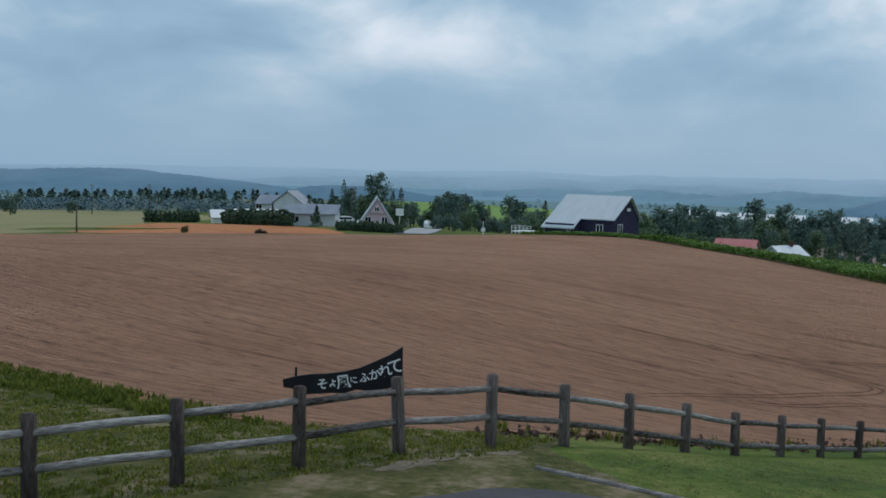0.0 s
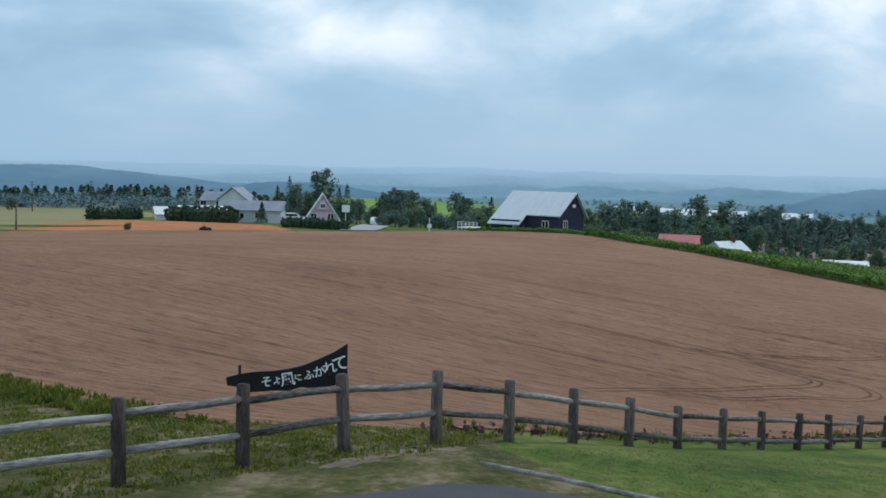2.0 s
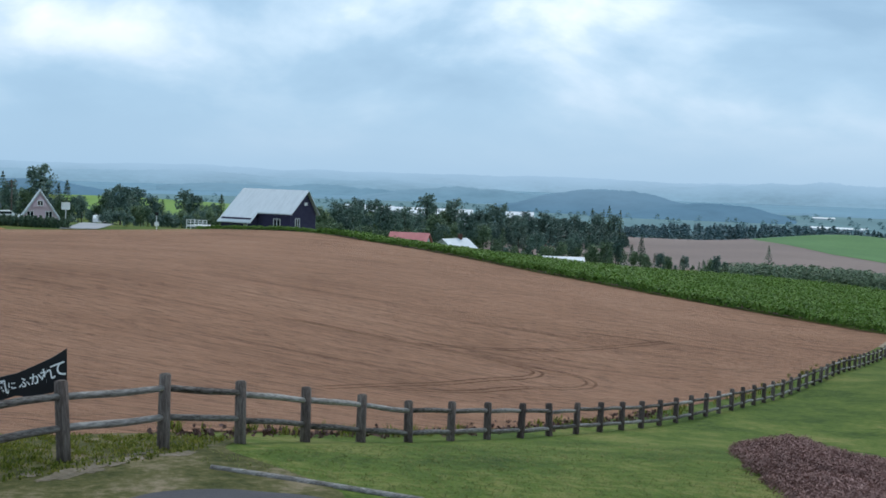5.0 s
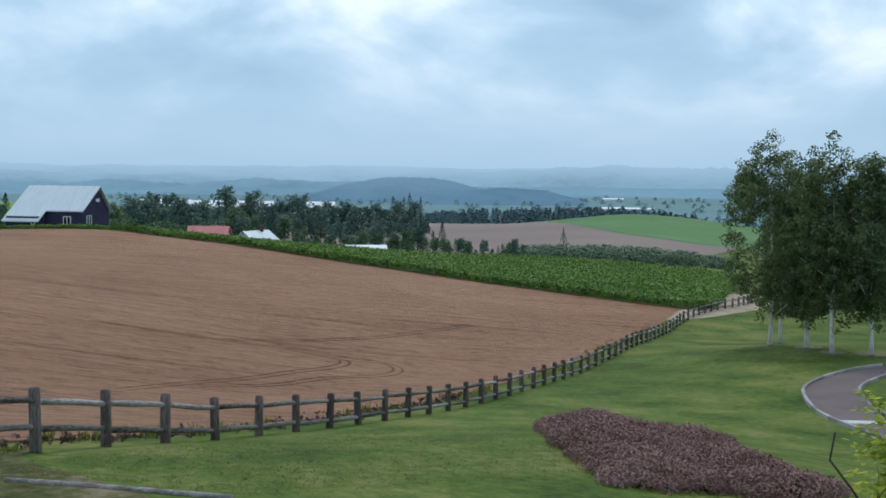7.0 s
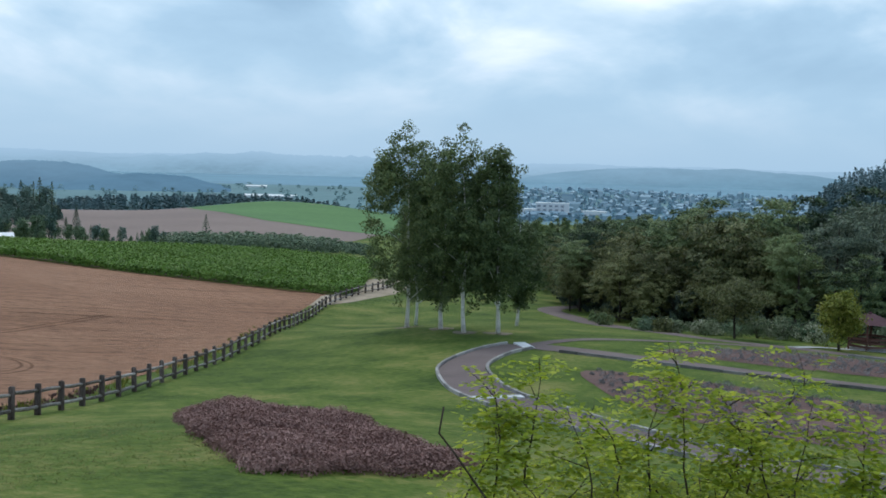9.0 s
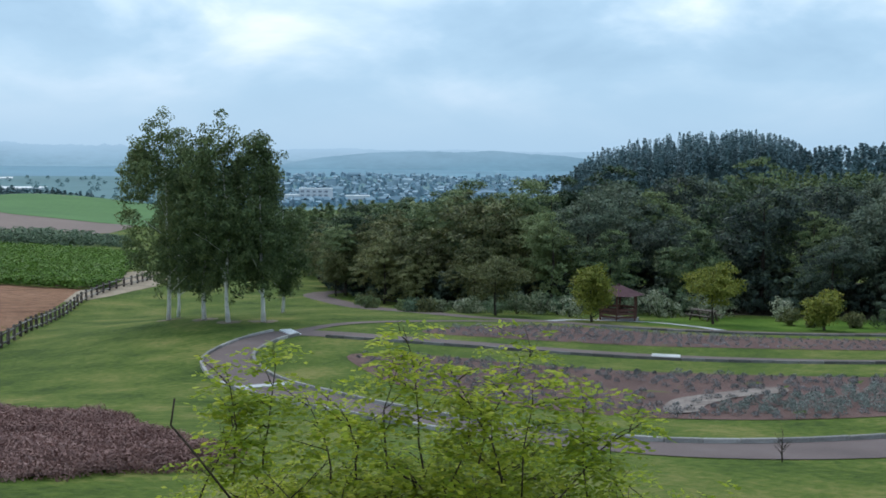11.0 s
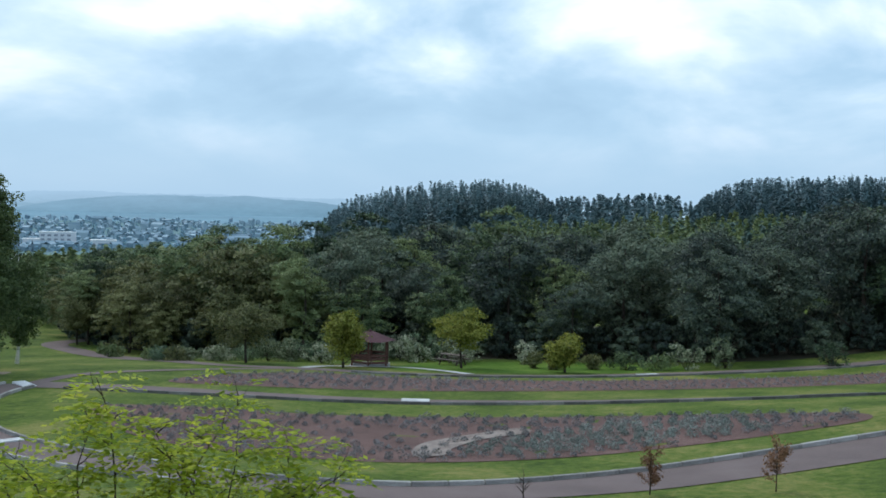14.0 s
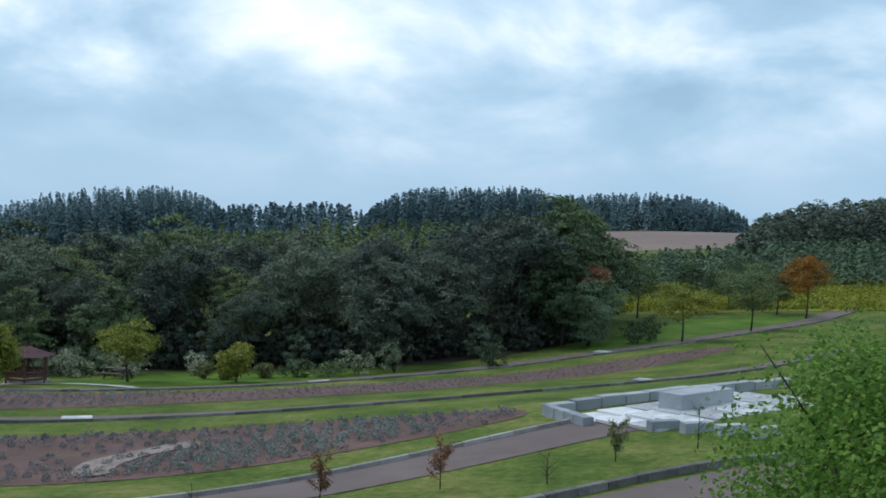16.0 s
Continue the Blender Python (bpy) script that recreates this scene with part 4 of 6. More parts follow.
# hill tones hold the haze themselves and glow without any lamp
H_BLUE = hill_material("hazed_blue_hill", (0.115, 0.225, 0.315), 1.0, -45, 150)
H_SOFT = hill_material("hazed_soft_hill", (0.165, 0.30, 0.39), 1.0, -50, 70)
H_PALE = hill_material("hazed_pale_hill", (0.235, 0.385, 0.485), 1.0, -50, 22)
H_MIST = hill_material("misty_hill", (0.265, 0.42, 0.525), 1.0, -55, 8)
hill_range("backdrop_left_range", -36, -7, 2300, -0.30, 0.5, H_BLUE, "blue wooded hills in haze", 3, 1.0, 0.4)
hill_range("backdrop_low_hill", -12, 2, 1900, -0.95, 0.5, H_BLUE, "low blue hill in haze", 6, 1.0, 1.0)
hill_range("backdrop_far_range", -34, 80, 4400, -0.02, 0.35, H_MIST, "misty hills fading into haze", 11)
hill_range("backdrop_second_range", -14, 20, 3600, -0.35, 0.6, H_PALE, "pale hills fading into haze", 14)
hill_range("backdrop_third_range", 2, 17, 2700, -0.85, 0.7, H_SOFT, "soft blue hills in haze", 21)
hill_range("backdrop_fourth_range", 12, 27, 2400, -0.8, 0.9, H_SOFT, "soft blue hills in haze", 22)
hill_range("backdrop_right_hill", 18.5, 30.5, 1900, -0.55, 0.9, H_BLUE, "haze-blue wooded hill above the valley", 25, 1.0, 1.15)
hill_range("backdrop_lower_hill", 23.5, 34.0, 1800, -0.95, 0.6, H_BLUE, "lower haze-blue wooded hill above the valley", 29, 1.0, 0.9)
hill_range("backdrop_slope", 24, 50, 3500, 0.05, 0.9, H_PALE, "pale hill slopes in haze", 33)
hill_range("backdrop_town_hill", 48, 67, 3300, -0.12, 0.4, H_SOFT, "soft haze-blue hill behind the town", 44)

# ---- wooden fence ----
bm = bmesh.new()
bmesh.ops.create_cone(bm, cap_ends=True, segments=12, radius1=0.105, radius2=0.095, depth=1.6, matrix=Matrix.Translation((0, 0, 0.40)))
for v in bm.verts:
    v.co.x += 0.008 * math.sin(v.co.y * 60)
bmesh.ops.bevel(bm, geom=[e for e in bm.edges if all(v.co.z > 1.1 for v in e.verts)], offset=0.018, segments=2, affect="EDGES")
POST = from_bm("post", bm, M_POST, True)


def rail_mesh(length):
    path = [(x, 0.012 * math.sin(x * 2.3), 0.012 * math.sin(x * 3.1 + 1)) for x in np.linspace(-length / 2 - 0.04, length / 2 + 0.04, 6)]
    return join_grids("rail", [tube(path, [0.058, 0.056, 0.06, 0.057, 0.055, 0.052], 8)], M_RAIL)


def fence(label, plan):
    """Posts at the plan points (x, y, how far each stands proud), with two round rails from post to post."""
    ob = thing("fence", label, "fence")
    tops = [Vector((x, y, ground_z(x, y) + up)) for x, y, up in plan]
    rails = {}
    for i, p in enumerate(tops):
        post = part("post", POST, M_POST, ob)
        post.matrix_basis = pose(p.x, p.y, p.z, random.uniform(-1.6, 1.6), random.uniform(-1, 2.4), random.uniform(0, 360))
        if i:
            q = tops[i - 1]
            d = p - q
            key = round(d.length, 1)
            rails.setdefault(key, rail_mesh(key))
            for h in (0.98, 0.49):
                rail = part("rail", rails[key], M_RAIL, ob)
                m = (p + q) / 2
                rail.matrix_basis = pose(m.x, m.y, m.z + h + random.uniform(-0.025, 0.025), 0, -math.degrees(math.asin(d.z / d.length)), math.degrees(math.atan2(d.y, d.x))) @ pose(0, 0, 0, random.uniform(0, 360), 0, 0)
    return ob


run = [tuple(FENCE_CORNER + FENCE_WAY * 1.9 * k) for k in range(1, 41)]
bend = even(smooth_line([run[-1], (62, 77.0), (69, 82.0), (76, 86.0), (84, 92)], 8), 1.9)[1:]
posts = [(x, y, up) for x, y, up in ((-9.9, 10.95, -0.02), (-8.3, 11.9, -0.02), (-6.7, 12.85, -0.02), (-5.08, 13.8, -0.02), (-3.45, 14.72, -0.015), (-1.97, 15.8, 0.0), (-0.58, 17.1, 0.015), (0.88, 18.3, 0.02))]
posts += [(x, y, -min(0.27, 0.09 + 0.06 * k)) for k, (x, y) in enumerate(run)] + [(x, y, -0.25) for x, y in bend]
fence("long weathered two-rail log fence along the ploughed field", posts)

log = join_grids("log_kerb", [tube([(1.5, 16.65, ground_z(1.5, 16.65) + 0.02), (2.4, 16.1, ground_z(2.4, 16.1) + 0.02), (4.3, 15.0, ground_z(4.3, 15.0) + 0.02)], [0.05, 0.055, 0.05], 9)], M_RAIL)
tagged(new("log_edging", log), "grey log lying as edging on the lawn", "log")


# ---- black board with white writing ----
def banner():
    x, y = -1.5, 17.9
    ob = thing("sign_board", "black ragged wooden board with white brushed writing", "sign", m=pose(x, y, ground_z(x, y) + 0.2, 0, 0, 3))
    top = [(-1.0, 0.83), (-0.8, 0.88), (-0.55, 0.92), (-0.3, 0.94), (-0.05, 0.97), (0.2, 1.04), (0.45, 1.14), (0.7, 1.25), (0.93, 1.40)]
    low = [(0.93, 0.80), (0.7, 0.72), (0.5, 0.69), (0.42, 0.66), (0.2, 0.68), (0.0, 0.63), (-0.2, 0.62), (-0.45, 0.60), (-0.7, 0.59), (-0.72, 0.66), (-0.99, 0.70)]
    rng = random.Random(5)
    outline = [(u + rng.uniform(-0.01, 0.01), w + rng.uniform(-0.012, 0.012)) for u, w in top + low]
    part("board", prism(outline, 0.03), M_BLACK, ob)
    for u, h in ((-0.79, 1.03), (0.86, 1.0)):
        part("stake", boxed(u - 0.02, 0.031, -0.5, u + 0.02, 0.075, h), M_BLACK, ob)
    letters = "そよ風にふかれて"
    for i, c in enumerate(letters):
        curve = bpy.data.curves.new("letter", "FONT")
        curve.body, curve.align_x, curve.align_y = c, "CENTER", "CENTER"
        curve.size = (0.19, 0.15, 0.24, 0.13, 0.17, 0.19, 0.22, 0.27)[i]
        curve.extrude, curve.offset = 0.003, 0.003
        tmp = new("letter", curve)
        dg = bpy.context.evaluated_depsgraph_get()
        me = bpy.data.meshes.new_from_object(tmp.evaluated_get(dg))
        bpy.data.objects.remove(tmp)
        me.materials.clear()
        me.materials.append(M_WHITE)
        letter = part("letter", me, M_WHITE, ob, "white brushed letter")
        t = i / 7
        u = -0.36 + 1.17 * t
        letter.matrix_basis = pose(u, -0.004, 0.76 + 0.10 * t + 0.20 * t ** 2.2, 90, -6 - 10 * t, 0)


banner()


# ---- houses of the hamlet ----
def window(parent, x, y, z, w, h, turn=0, mullion=True):
    """A window on a wall that faces -y (turn 0) or +x (turn 90), with frame and panes."""
    win = thing("window", "", "")
    win.parent, win.matrix_basis = parent, pose(x, y, z, 0, 0, turn)
    f = 0.09
    bm = bmesh.new()
    for a in ((-w / 2 - f, -h / 2 - f, w / 2 + f, -h / 2), (-w / 2 - f, h / 2, w / 2 + f, h / 2 + f), (-w / 2 - f, -h / 2, -w / 2, h / 2), (w / 2, -h / 2, w / 2 + f, h / 2)) + (((-0.05, -h / 2, 0.05, h / 2),) if mullion else ()):
        box(bm, a[0], -0.06, a[1], a[2], 0.0, a[3])
    part("frame", bm, M_WHITE, win, "white frame")
    part("pane", boxed(-w / 2, -0.03, -h / 2, w / 2, -0.005, h / 2), M_DARKWIN, win, "dark glass")
    return win


def roof_slab(x0, x1, y0, z0, y1, z1, thick=0.16):
    """A sloping roof sheet between two eave heights."""
    bm = bmesh.new()
    a = [bm.verts.new(c) for c in ((x0, y0, z0), (x1, y0, z0), (x1, y1, z1), (x0, y1, z1))]
    f = bm.faces.new(a)
    made = bmesh.ops.extrude_face_region(bm, geom=[f])
    bmesh.ops.translate(bm, verts=[v for v in made["geom"] if isinstance(v, bmesh.types.BMVert)], vec=(0, 0, thick))
    return bm


def gabled_wall(length, deep, eave_front, eave_back, ridge, ridge_at):
    """A house body whose ridge runs along x."""
    bm = bmesh.new()
    outline = [(0, 0), (deep, 0), (deep, eave_back), (ridge_at, ridge), (0, eave_front)]
    a = [bm.verts.new((-length / 2, y - deep / 2, z)) for y, z in outline]
    f = bm.faces.new(a)
    made = bmesh.ops.extrude_face_region(bm, geom=[f])
    bmesh.ops.translate(bm, verts=[v for v in made["geom"] if isinstance(v, bmesh.types.BMVert)], vec=(length, 0, 0))
    return bm


def house(x, y, turn, length, deep, eave, ridge, wall, roof, label, sink=0.0, over=0.45, windows=(), ridge_at=0.5, eave_back=None, name="house"):
    ob = thing(name, label, "house", m=pose(x, y, ground_z(x, y) - sink, 0, 0, turn))
    back = eave if eave_back is None else eave_back
    r = deep * ridge_at
    part("wall", gabled_wall(length, deep, eave, back, ridge, r), wall, ob)
    s, l = (ridge - eave) / r, length / 2 + over
    part("roof", roof_slab(-l, l, -deep / 2 - over, eave - over * s + 0.02, -deep / 2 + r, ridge + 0.02), roof, ob)
    s2 = (ridge - back) / (deep - r)
    part("roof", roof_slab(-l, l, -deep / 2 + r + 0.002, ridge + 0.02, deep / 2 + over, back - over * s2 + 0.02), roof, ob)
    for wx, wz, w, h in windows:
        window(ob, wx, -deep / 2 - 0.003, wz, w, h)
    return ob


def blue_house():
    x, y = 23.0, 168.2
    base = -5.2
    ob = thing("house", "indigo timber house with a pale sheet metal roof", "house", m=pose(x, y, base, 0, 0, -39.6))
    L, D, front, back, ridge, at = 10.5, 7.4, 3.25, 3.1, 6.35, 4.4
    part("wall", gabled_wall(L, D, front, back, ridge, at), M_BLUEWALL, ob)
    part("plinth", boxed(-L / 2 + 0.05, -D / 2 + 0.05, -2.2, L / 2 - 0.05, D / 2 - 0.05, 0.0), M_KERB, ob)
    part("lean_to", boxed(-L / 2, -D / 2 - 1.9, 0, -L / 2 + 5.0, -D / 2, 2.35), M_BLUEWALL, ob, "lower front bay")
    s = (ridge - front) / at
    part("roof", roof_slab(-L / 2 - 0.4, L / 2 + 0.5, -D / 2 - 0.4, front - 0.4 * s + 0.03, -D / 2 + at, ridge + 0.03), M_TINROOF, ob)
    part("roof", roof_slab(-L / 2 - 0.4, -L / 2 + 5.3, -D / 2 - 2.4, front - 2.4 * s + 0.03, -D / 2 - 0.402, front - 0.402 * s + 0.03), M_TINROOF, ob)
    s2 = (ridge - back) / (D - at)
    part("roof", roof_slab(-L / 2 - 0.4, L / 2 + 0.5, -D / 2 + at + 0.002, ridge + 0.03, D / 2 + 0.4, back - 0.4 * s2 + 0.03), M_TINROOF, ob)
    window(ob, L / 2 - 2.2, -D / 2 - 0.003, 1.75, 1.0, 1.05)
    window(ob, -L / 2 + 4.2, -D / 2 - 1.903, 1.55, 0.45, 0.45, mullion=False)
    window(ob, L / 2 + 0.003, -D / 2 + 2.0, 1.35, 1.1, 2.0, 90)
    part("gable_louvre", boxed(L / 2 + 0.002, -D / 2 + 3.9, 4.3, L / 2 + 0.06, -D / 2 + 4.8, 4.75), M_WHITE, ob, "white gable opening")
    deck = thing("deck", "white railed timber deck beside the house", "deck", m=pose(13.5, 171, -5.0, 0, 0, -39.6))
    part("floor", boxed(-2.5, -1.5, 0.4, 1.2, 1.5, 0.6), M_WHITE, deck)
    for z in (1.0, 1.35):
        part("rail", boxed(-2.5, -1.5, z, 1.2, -1.42, z + 0.09), M_WHITE, deck)
    for u in np.linspace(-2.5, 1.1, 6):
        part("baluster", boxed(u, -1.51, 0, u + 0.09, -1.42, 1.35), M_WHITE, deck)


blue_house()


def pink_house():
    x, y = -11.0, 190
    ob = thing("pink_house", "pink A-frame house with pale roof edges", "house", m=pose(x, y, ground_z(x, y), 0, 0, 4))
    part("wall", prism([(-3.2, 0), (3.2, 0), (0, 4.75)], 6.5), M_PINKWALL, ob, "dusty pink gable wall")
    for s in (-1, 1):
        bm = prism([(s * 3.5, -0.1), (s * 3.2, -0.1), (0, 4.78), (0, 5.15)], 7.2)
        bmesh.ops.translate(bm, verts=bm.verts, vec=(0, -0.5, 0))
        part("roof", bm, M_TINROOF, ob)
    part("balcony", prism([(-1.25, 2.35), (1.25, 2.35), (0, 4.2)], 0.3), M_PINKWALL, ob).location.y = -0.3
    window(ob, 0, -0.303, 3.0, 0.7, 0.7)
    for u in (-1.5, 1.3):
        window(ob, u, -0.003, 1.15, 0.9, 1.0)


pink_house()
house(-39.6, 263, -12, 5.4, 6.5, 4.6, 6.4, M_PALEWALL, M_GREYROOF, "pale two-storey house with a grey roof", windows=((-2.2, 3.9, 1.3, 1.0), (1.6, 3.9, 1.3, 1.0), (-1.8, 1.4, 1.4, 1.1)))
house(-33.6, 252, 78, 6.0, 6.6, 4.8, 7.3, M_PALEWALL, M_GREYROOF, "pale gabled house wing with a dark roof edge", windows=((0, 4.0, 1.2, 1.0),), name="house_wing")
house(-21.8, 190, -4, 8.4, 5.0, 2.2, 3.5, M_PALEWALL, M_GREYROOF, "low pale shed with a grey blue roof", windows=((-2.6, 1.2, 1.3, 0.8), (0.8, 1.3, 1.6, 0.9)), name="shed")
house(-40.8, 205, 20, 2.2, 2.4, 1.3, 2.3, M_WHITE, M_WHITE, "small white hut by the hedge", name="hut")
house(-34, 208, 10, 8.0, 2.5, 2.0, 2.5, M_WHITE, M_WHITE, "long low white roof behind the hedge", name="hut")
house(*polar(14.75, 201, 0)[:2], -28, 6.4, 5.4, 2.4, 4.1, M_PALEWALL, M_REDROOF, "low house with a faded red roof", sink=0.1, name="red_roof_house")
wr = house(*polar(17.05, 189, 0)[:2], 32, 5.6, 6.0, 2.0, 4.0, M_PALEWALL, M_TINROOF, "low house with a pale roof and chimney", sink=0.1, name="white_roof_house")
part("chimney", boxed(0.9, -0.4, 3.2, 1.5, 0.2, 4.9, bevel=0.03), M_BROWNWOOD, wr, "brown chimney")
house(*polar(18.9, 192, 0)[:2], -25, 3.6, 4, 1.6, 2.4, M_PALEWALL, M_TINROOF, "pale roof beyond the crop", sink=0.9, name="hut")
house(*polar(22.6, 170, 0)[:2], -20, 5.4, 5, 0.5, 1.5, M_PALEWALL, M_TINROOF, "pale grey roof beyond the crop", sink=0.0, name="hut")
for k in range(5):
    a = 11.8 + k * 1.35
    bx, by, _ = polar(a, 395 + k * 2, 0)
    house(bx, by, -a, 9.4, 8, 7.0, 8.7, M_PALEWALL, M_TINROOF, "long white barn roof among trees", name="barn")
bx, by, _ = polar(20.3, 400, 0)
house(bx, by, -20, 9, 7, 7.0, 8.8, M_PALEWALL, M_TINROOF, "white barn roof among trees", name="barn")
for a, d, l in ((20.2, 425, 11), (23.0, 440, 15)):
    bx, by, _ = polar(a, d, 0)
    house(bx, by, -a, l, 3, 1.4, 2.2, M_WHITE, M_WHITE, "low white shed by the far field", name="shed")
for a, d, l in ((35.8, 1650, 76), (35.1, 2150, 38)):
    bx, by, _ = polar(a, d, 0)
    house(bx, by, -a, l, 12, 2.2, 4.0, M_PALEWALL, M_WHITE, "long white greenhouse in the valley", name="greenhouse")
road = ribbon("village_road", smooth_line([(-4.5, 162), (-3.0, 176), (-1.6, 200), (1.0, 240), (5, 300)], 6), 5.0, 0.12, M_ROAD)
tagged(new("road", road), "pale grey village road going away", "road", kind="structure")
# ---- the birches ----
def birch(x, y, height, spread, seed, turn, clear=1.3, lean=0.0):
    b = tree("birch_tree", height, spread * 1.05, clear, M_BIRCHBARK, M_BIRCHLEAF, "birch tree with white trunk and drooping dark crown", seed=seed, clumps=620, per=40, leaf=0.15, lobes=26, lobe=(0.20, 0.32), core=(0.42, 0.75), tall=1.25, puff=0.22, radius=0.125, shell=0.45, droop=0.9, loose=0.5, group="birches on the lawn", lean=lean)
    return place(b, x, y, turn)


for k, (x, y, h, s, l) in enumerate(((46.5, 50.0, 12.2, 2.9, -0.3), (46.3, 46.8, 11.3, 2.6, 0.1), (45.3, 44.0, 11.6, 2.8, 0.2), (46.1, 42.2, 10.2, 2.7, 0.3), (57.5, 61.0, 11.0, 2.6, 0), (60.0, 53.0, 8.5, 2.4, 0))):
    birch(x, y, h, s, 40 + k, k * 67, lean=l)

for k, (x, y) in enumerate(((46.5, 50.0), (46.3, 46.8), (45.3, 44.0), (46.1, 42.2))):
    laid("leaf_litter", blotch(x, y, 0.9, 0.7, 30 * k, 40.0 + k), 0.3, 0.015, M_BARE, "brown leaf litter round a birch trunk", category="ground")

# ---- the wood along the garden ----
WOODS = [
    tree("wood_tree", 11.0, 3.9, 0.4, M_BARK, M_WOODLEAF, "dense dark green broad-leaved tree in the wood", seed=61, clumps=210, per=44, leaf=0.26, loose=0.42, shell=0.9, lobes=11, lobe=(0.28, 0.42), core=(0.4, 0.7), puff=0.30, bough=0.42, group="trees of the wood"),
    tree("wood_tree", 10.0, 4.3, 0.4, M_BARK, M_WOODLEAF, "dense dark green broad-leaved tree in the wood", seed=62, clumps=210, per=44, leaf=0.26, loose=0.42, shell=0.9, lobes=12, lobe=(0.28, 0.42), core=(0.4, 0.7), puff=0.30, bough=0.42, group="trees of the wood"),
    tree("wood_tree", 12.0, 4.0, 0.4, M_BARK, M_DARKLEAF, "very dark green tree in the wood", seed=63, clumps=210, per=46, leaf=0.26, loose=0.42, shell=0.85, lobes=13, lobe=(0.28, 0.42), core=(0.4, 0.7), puff=0.34, bough=0.7, tall=0.6, group="trees of the wood"),
    tree("wood_tree", 9.0, 4.0, 0.4, M_BARK, M_OLIVELEAF, "olive green rounded tree at the wood's edge", seed=64, clumps=210, per=44, leaf=0.26, loose=0.42, shell=0.9, lobes=11, lobe=(0.28, 0.42), core=(0.4, 0.7), puff=0.30, bough=0.42, group="trees of the wood"),
]
EDGE = even(smooth_line([(90, 72), (84.7, 65.4), (77.5, 54.5), (74, 45), (78, 35), (82, 26.6), (82, 14.1), (83, 6.7), (87, 0.5), (93, -4.5), (95, -6.0)], 8), 5.2)
# how high the wood stands against the sky, in degrees by bearing
SKYLINE = ((46, -4.0), (49.5, -3.8), (51.1, -3.5), (53.3, -2.7), (55, -1.95), (58, -1.75), (61, -1.8), (63.6, -1.35), (66.5, -0.8), (69.3, -0.3), (72, -0.55), (75, -0.5), (78, -0.25), (81.4, -0.2), (84.7, -0.3), (86.5, 0.05), (88, 0.65), (90.3, 1.55), (92, 1.35), (93.4, 0.5), (94.3, -0.45), (97, -1.2))
TALL = (11.0, 10.0, 12.0, 9.0)
rng = random.Random(8)
first = [True] * 4
for depth, size in ((1.8, 0.74), (5.5, 0.95), (11, 0.95), (18, 1.04), (27, 1.10), (36, 1.10)):
    for i, p in enumerate(EDGE):
        a = math.atan2(p[0], p[1])
        r = math.hypot(*p) + depth + rng.uniform(-1.2, 1.2)
        a += rng.uniform(-0.02, 0.02)
        x, y = r * math.sin(a), r * math.cos(a)
        deg = math.degrees(a)
        if depth < 2 and deg > 66 and rng.random() < 0.35:
            continue
        kind = rng.choice((0, 0, 1, 1, 3) if deg < 63 else (0, 1, 2, 2) if deg < 74 else (0, 2, 2, 2, 2) if deg < 91 else (0, 1, 1))
        if depth < 8 and deg < 60 and rng.random() < 0.75:
            kind = 3
        room = (EYE + r * math.tan(radians(np.interp(deg, *zip(*SKYLINE)))) - ground_z(x, y)) / (TALL[kind] * 0.95)
        s = min(size * rng.uniform(0.7, 1.3), room * rng.uniform(0.8, 1.0)) if depth < 10 else room * rng.uniform(0.80, 1.03)
        m = spot(x, y, rng.uniform(0, 360), max(0.35, min(1.35, s)), 0.05)
        if first[kind]:
            WOODS[kind].matrix_basis, first[kind] = m, False
        else:
            copy_at(WOODS[kind], m)

# litter sheet coloured near black, so it also gives the shade between trunks
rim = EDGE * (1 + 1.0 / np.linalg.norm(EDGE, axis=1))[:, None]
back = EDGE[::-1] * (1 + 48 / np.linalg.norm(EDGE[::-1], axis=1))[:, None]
laid("wood_floor", np.concatenate([rim, back]), 3.0, 0.02, material("leaf_litter", ((0.016, 0.016, 0.010), (0.034, 0.030, 0.020), (0.06, 0.05, 0.034)), scale=0.6, fine=5, bump=0.6, depth=0.05), "leaf litter with painted-in shade under the wood", category="ground")

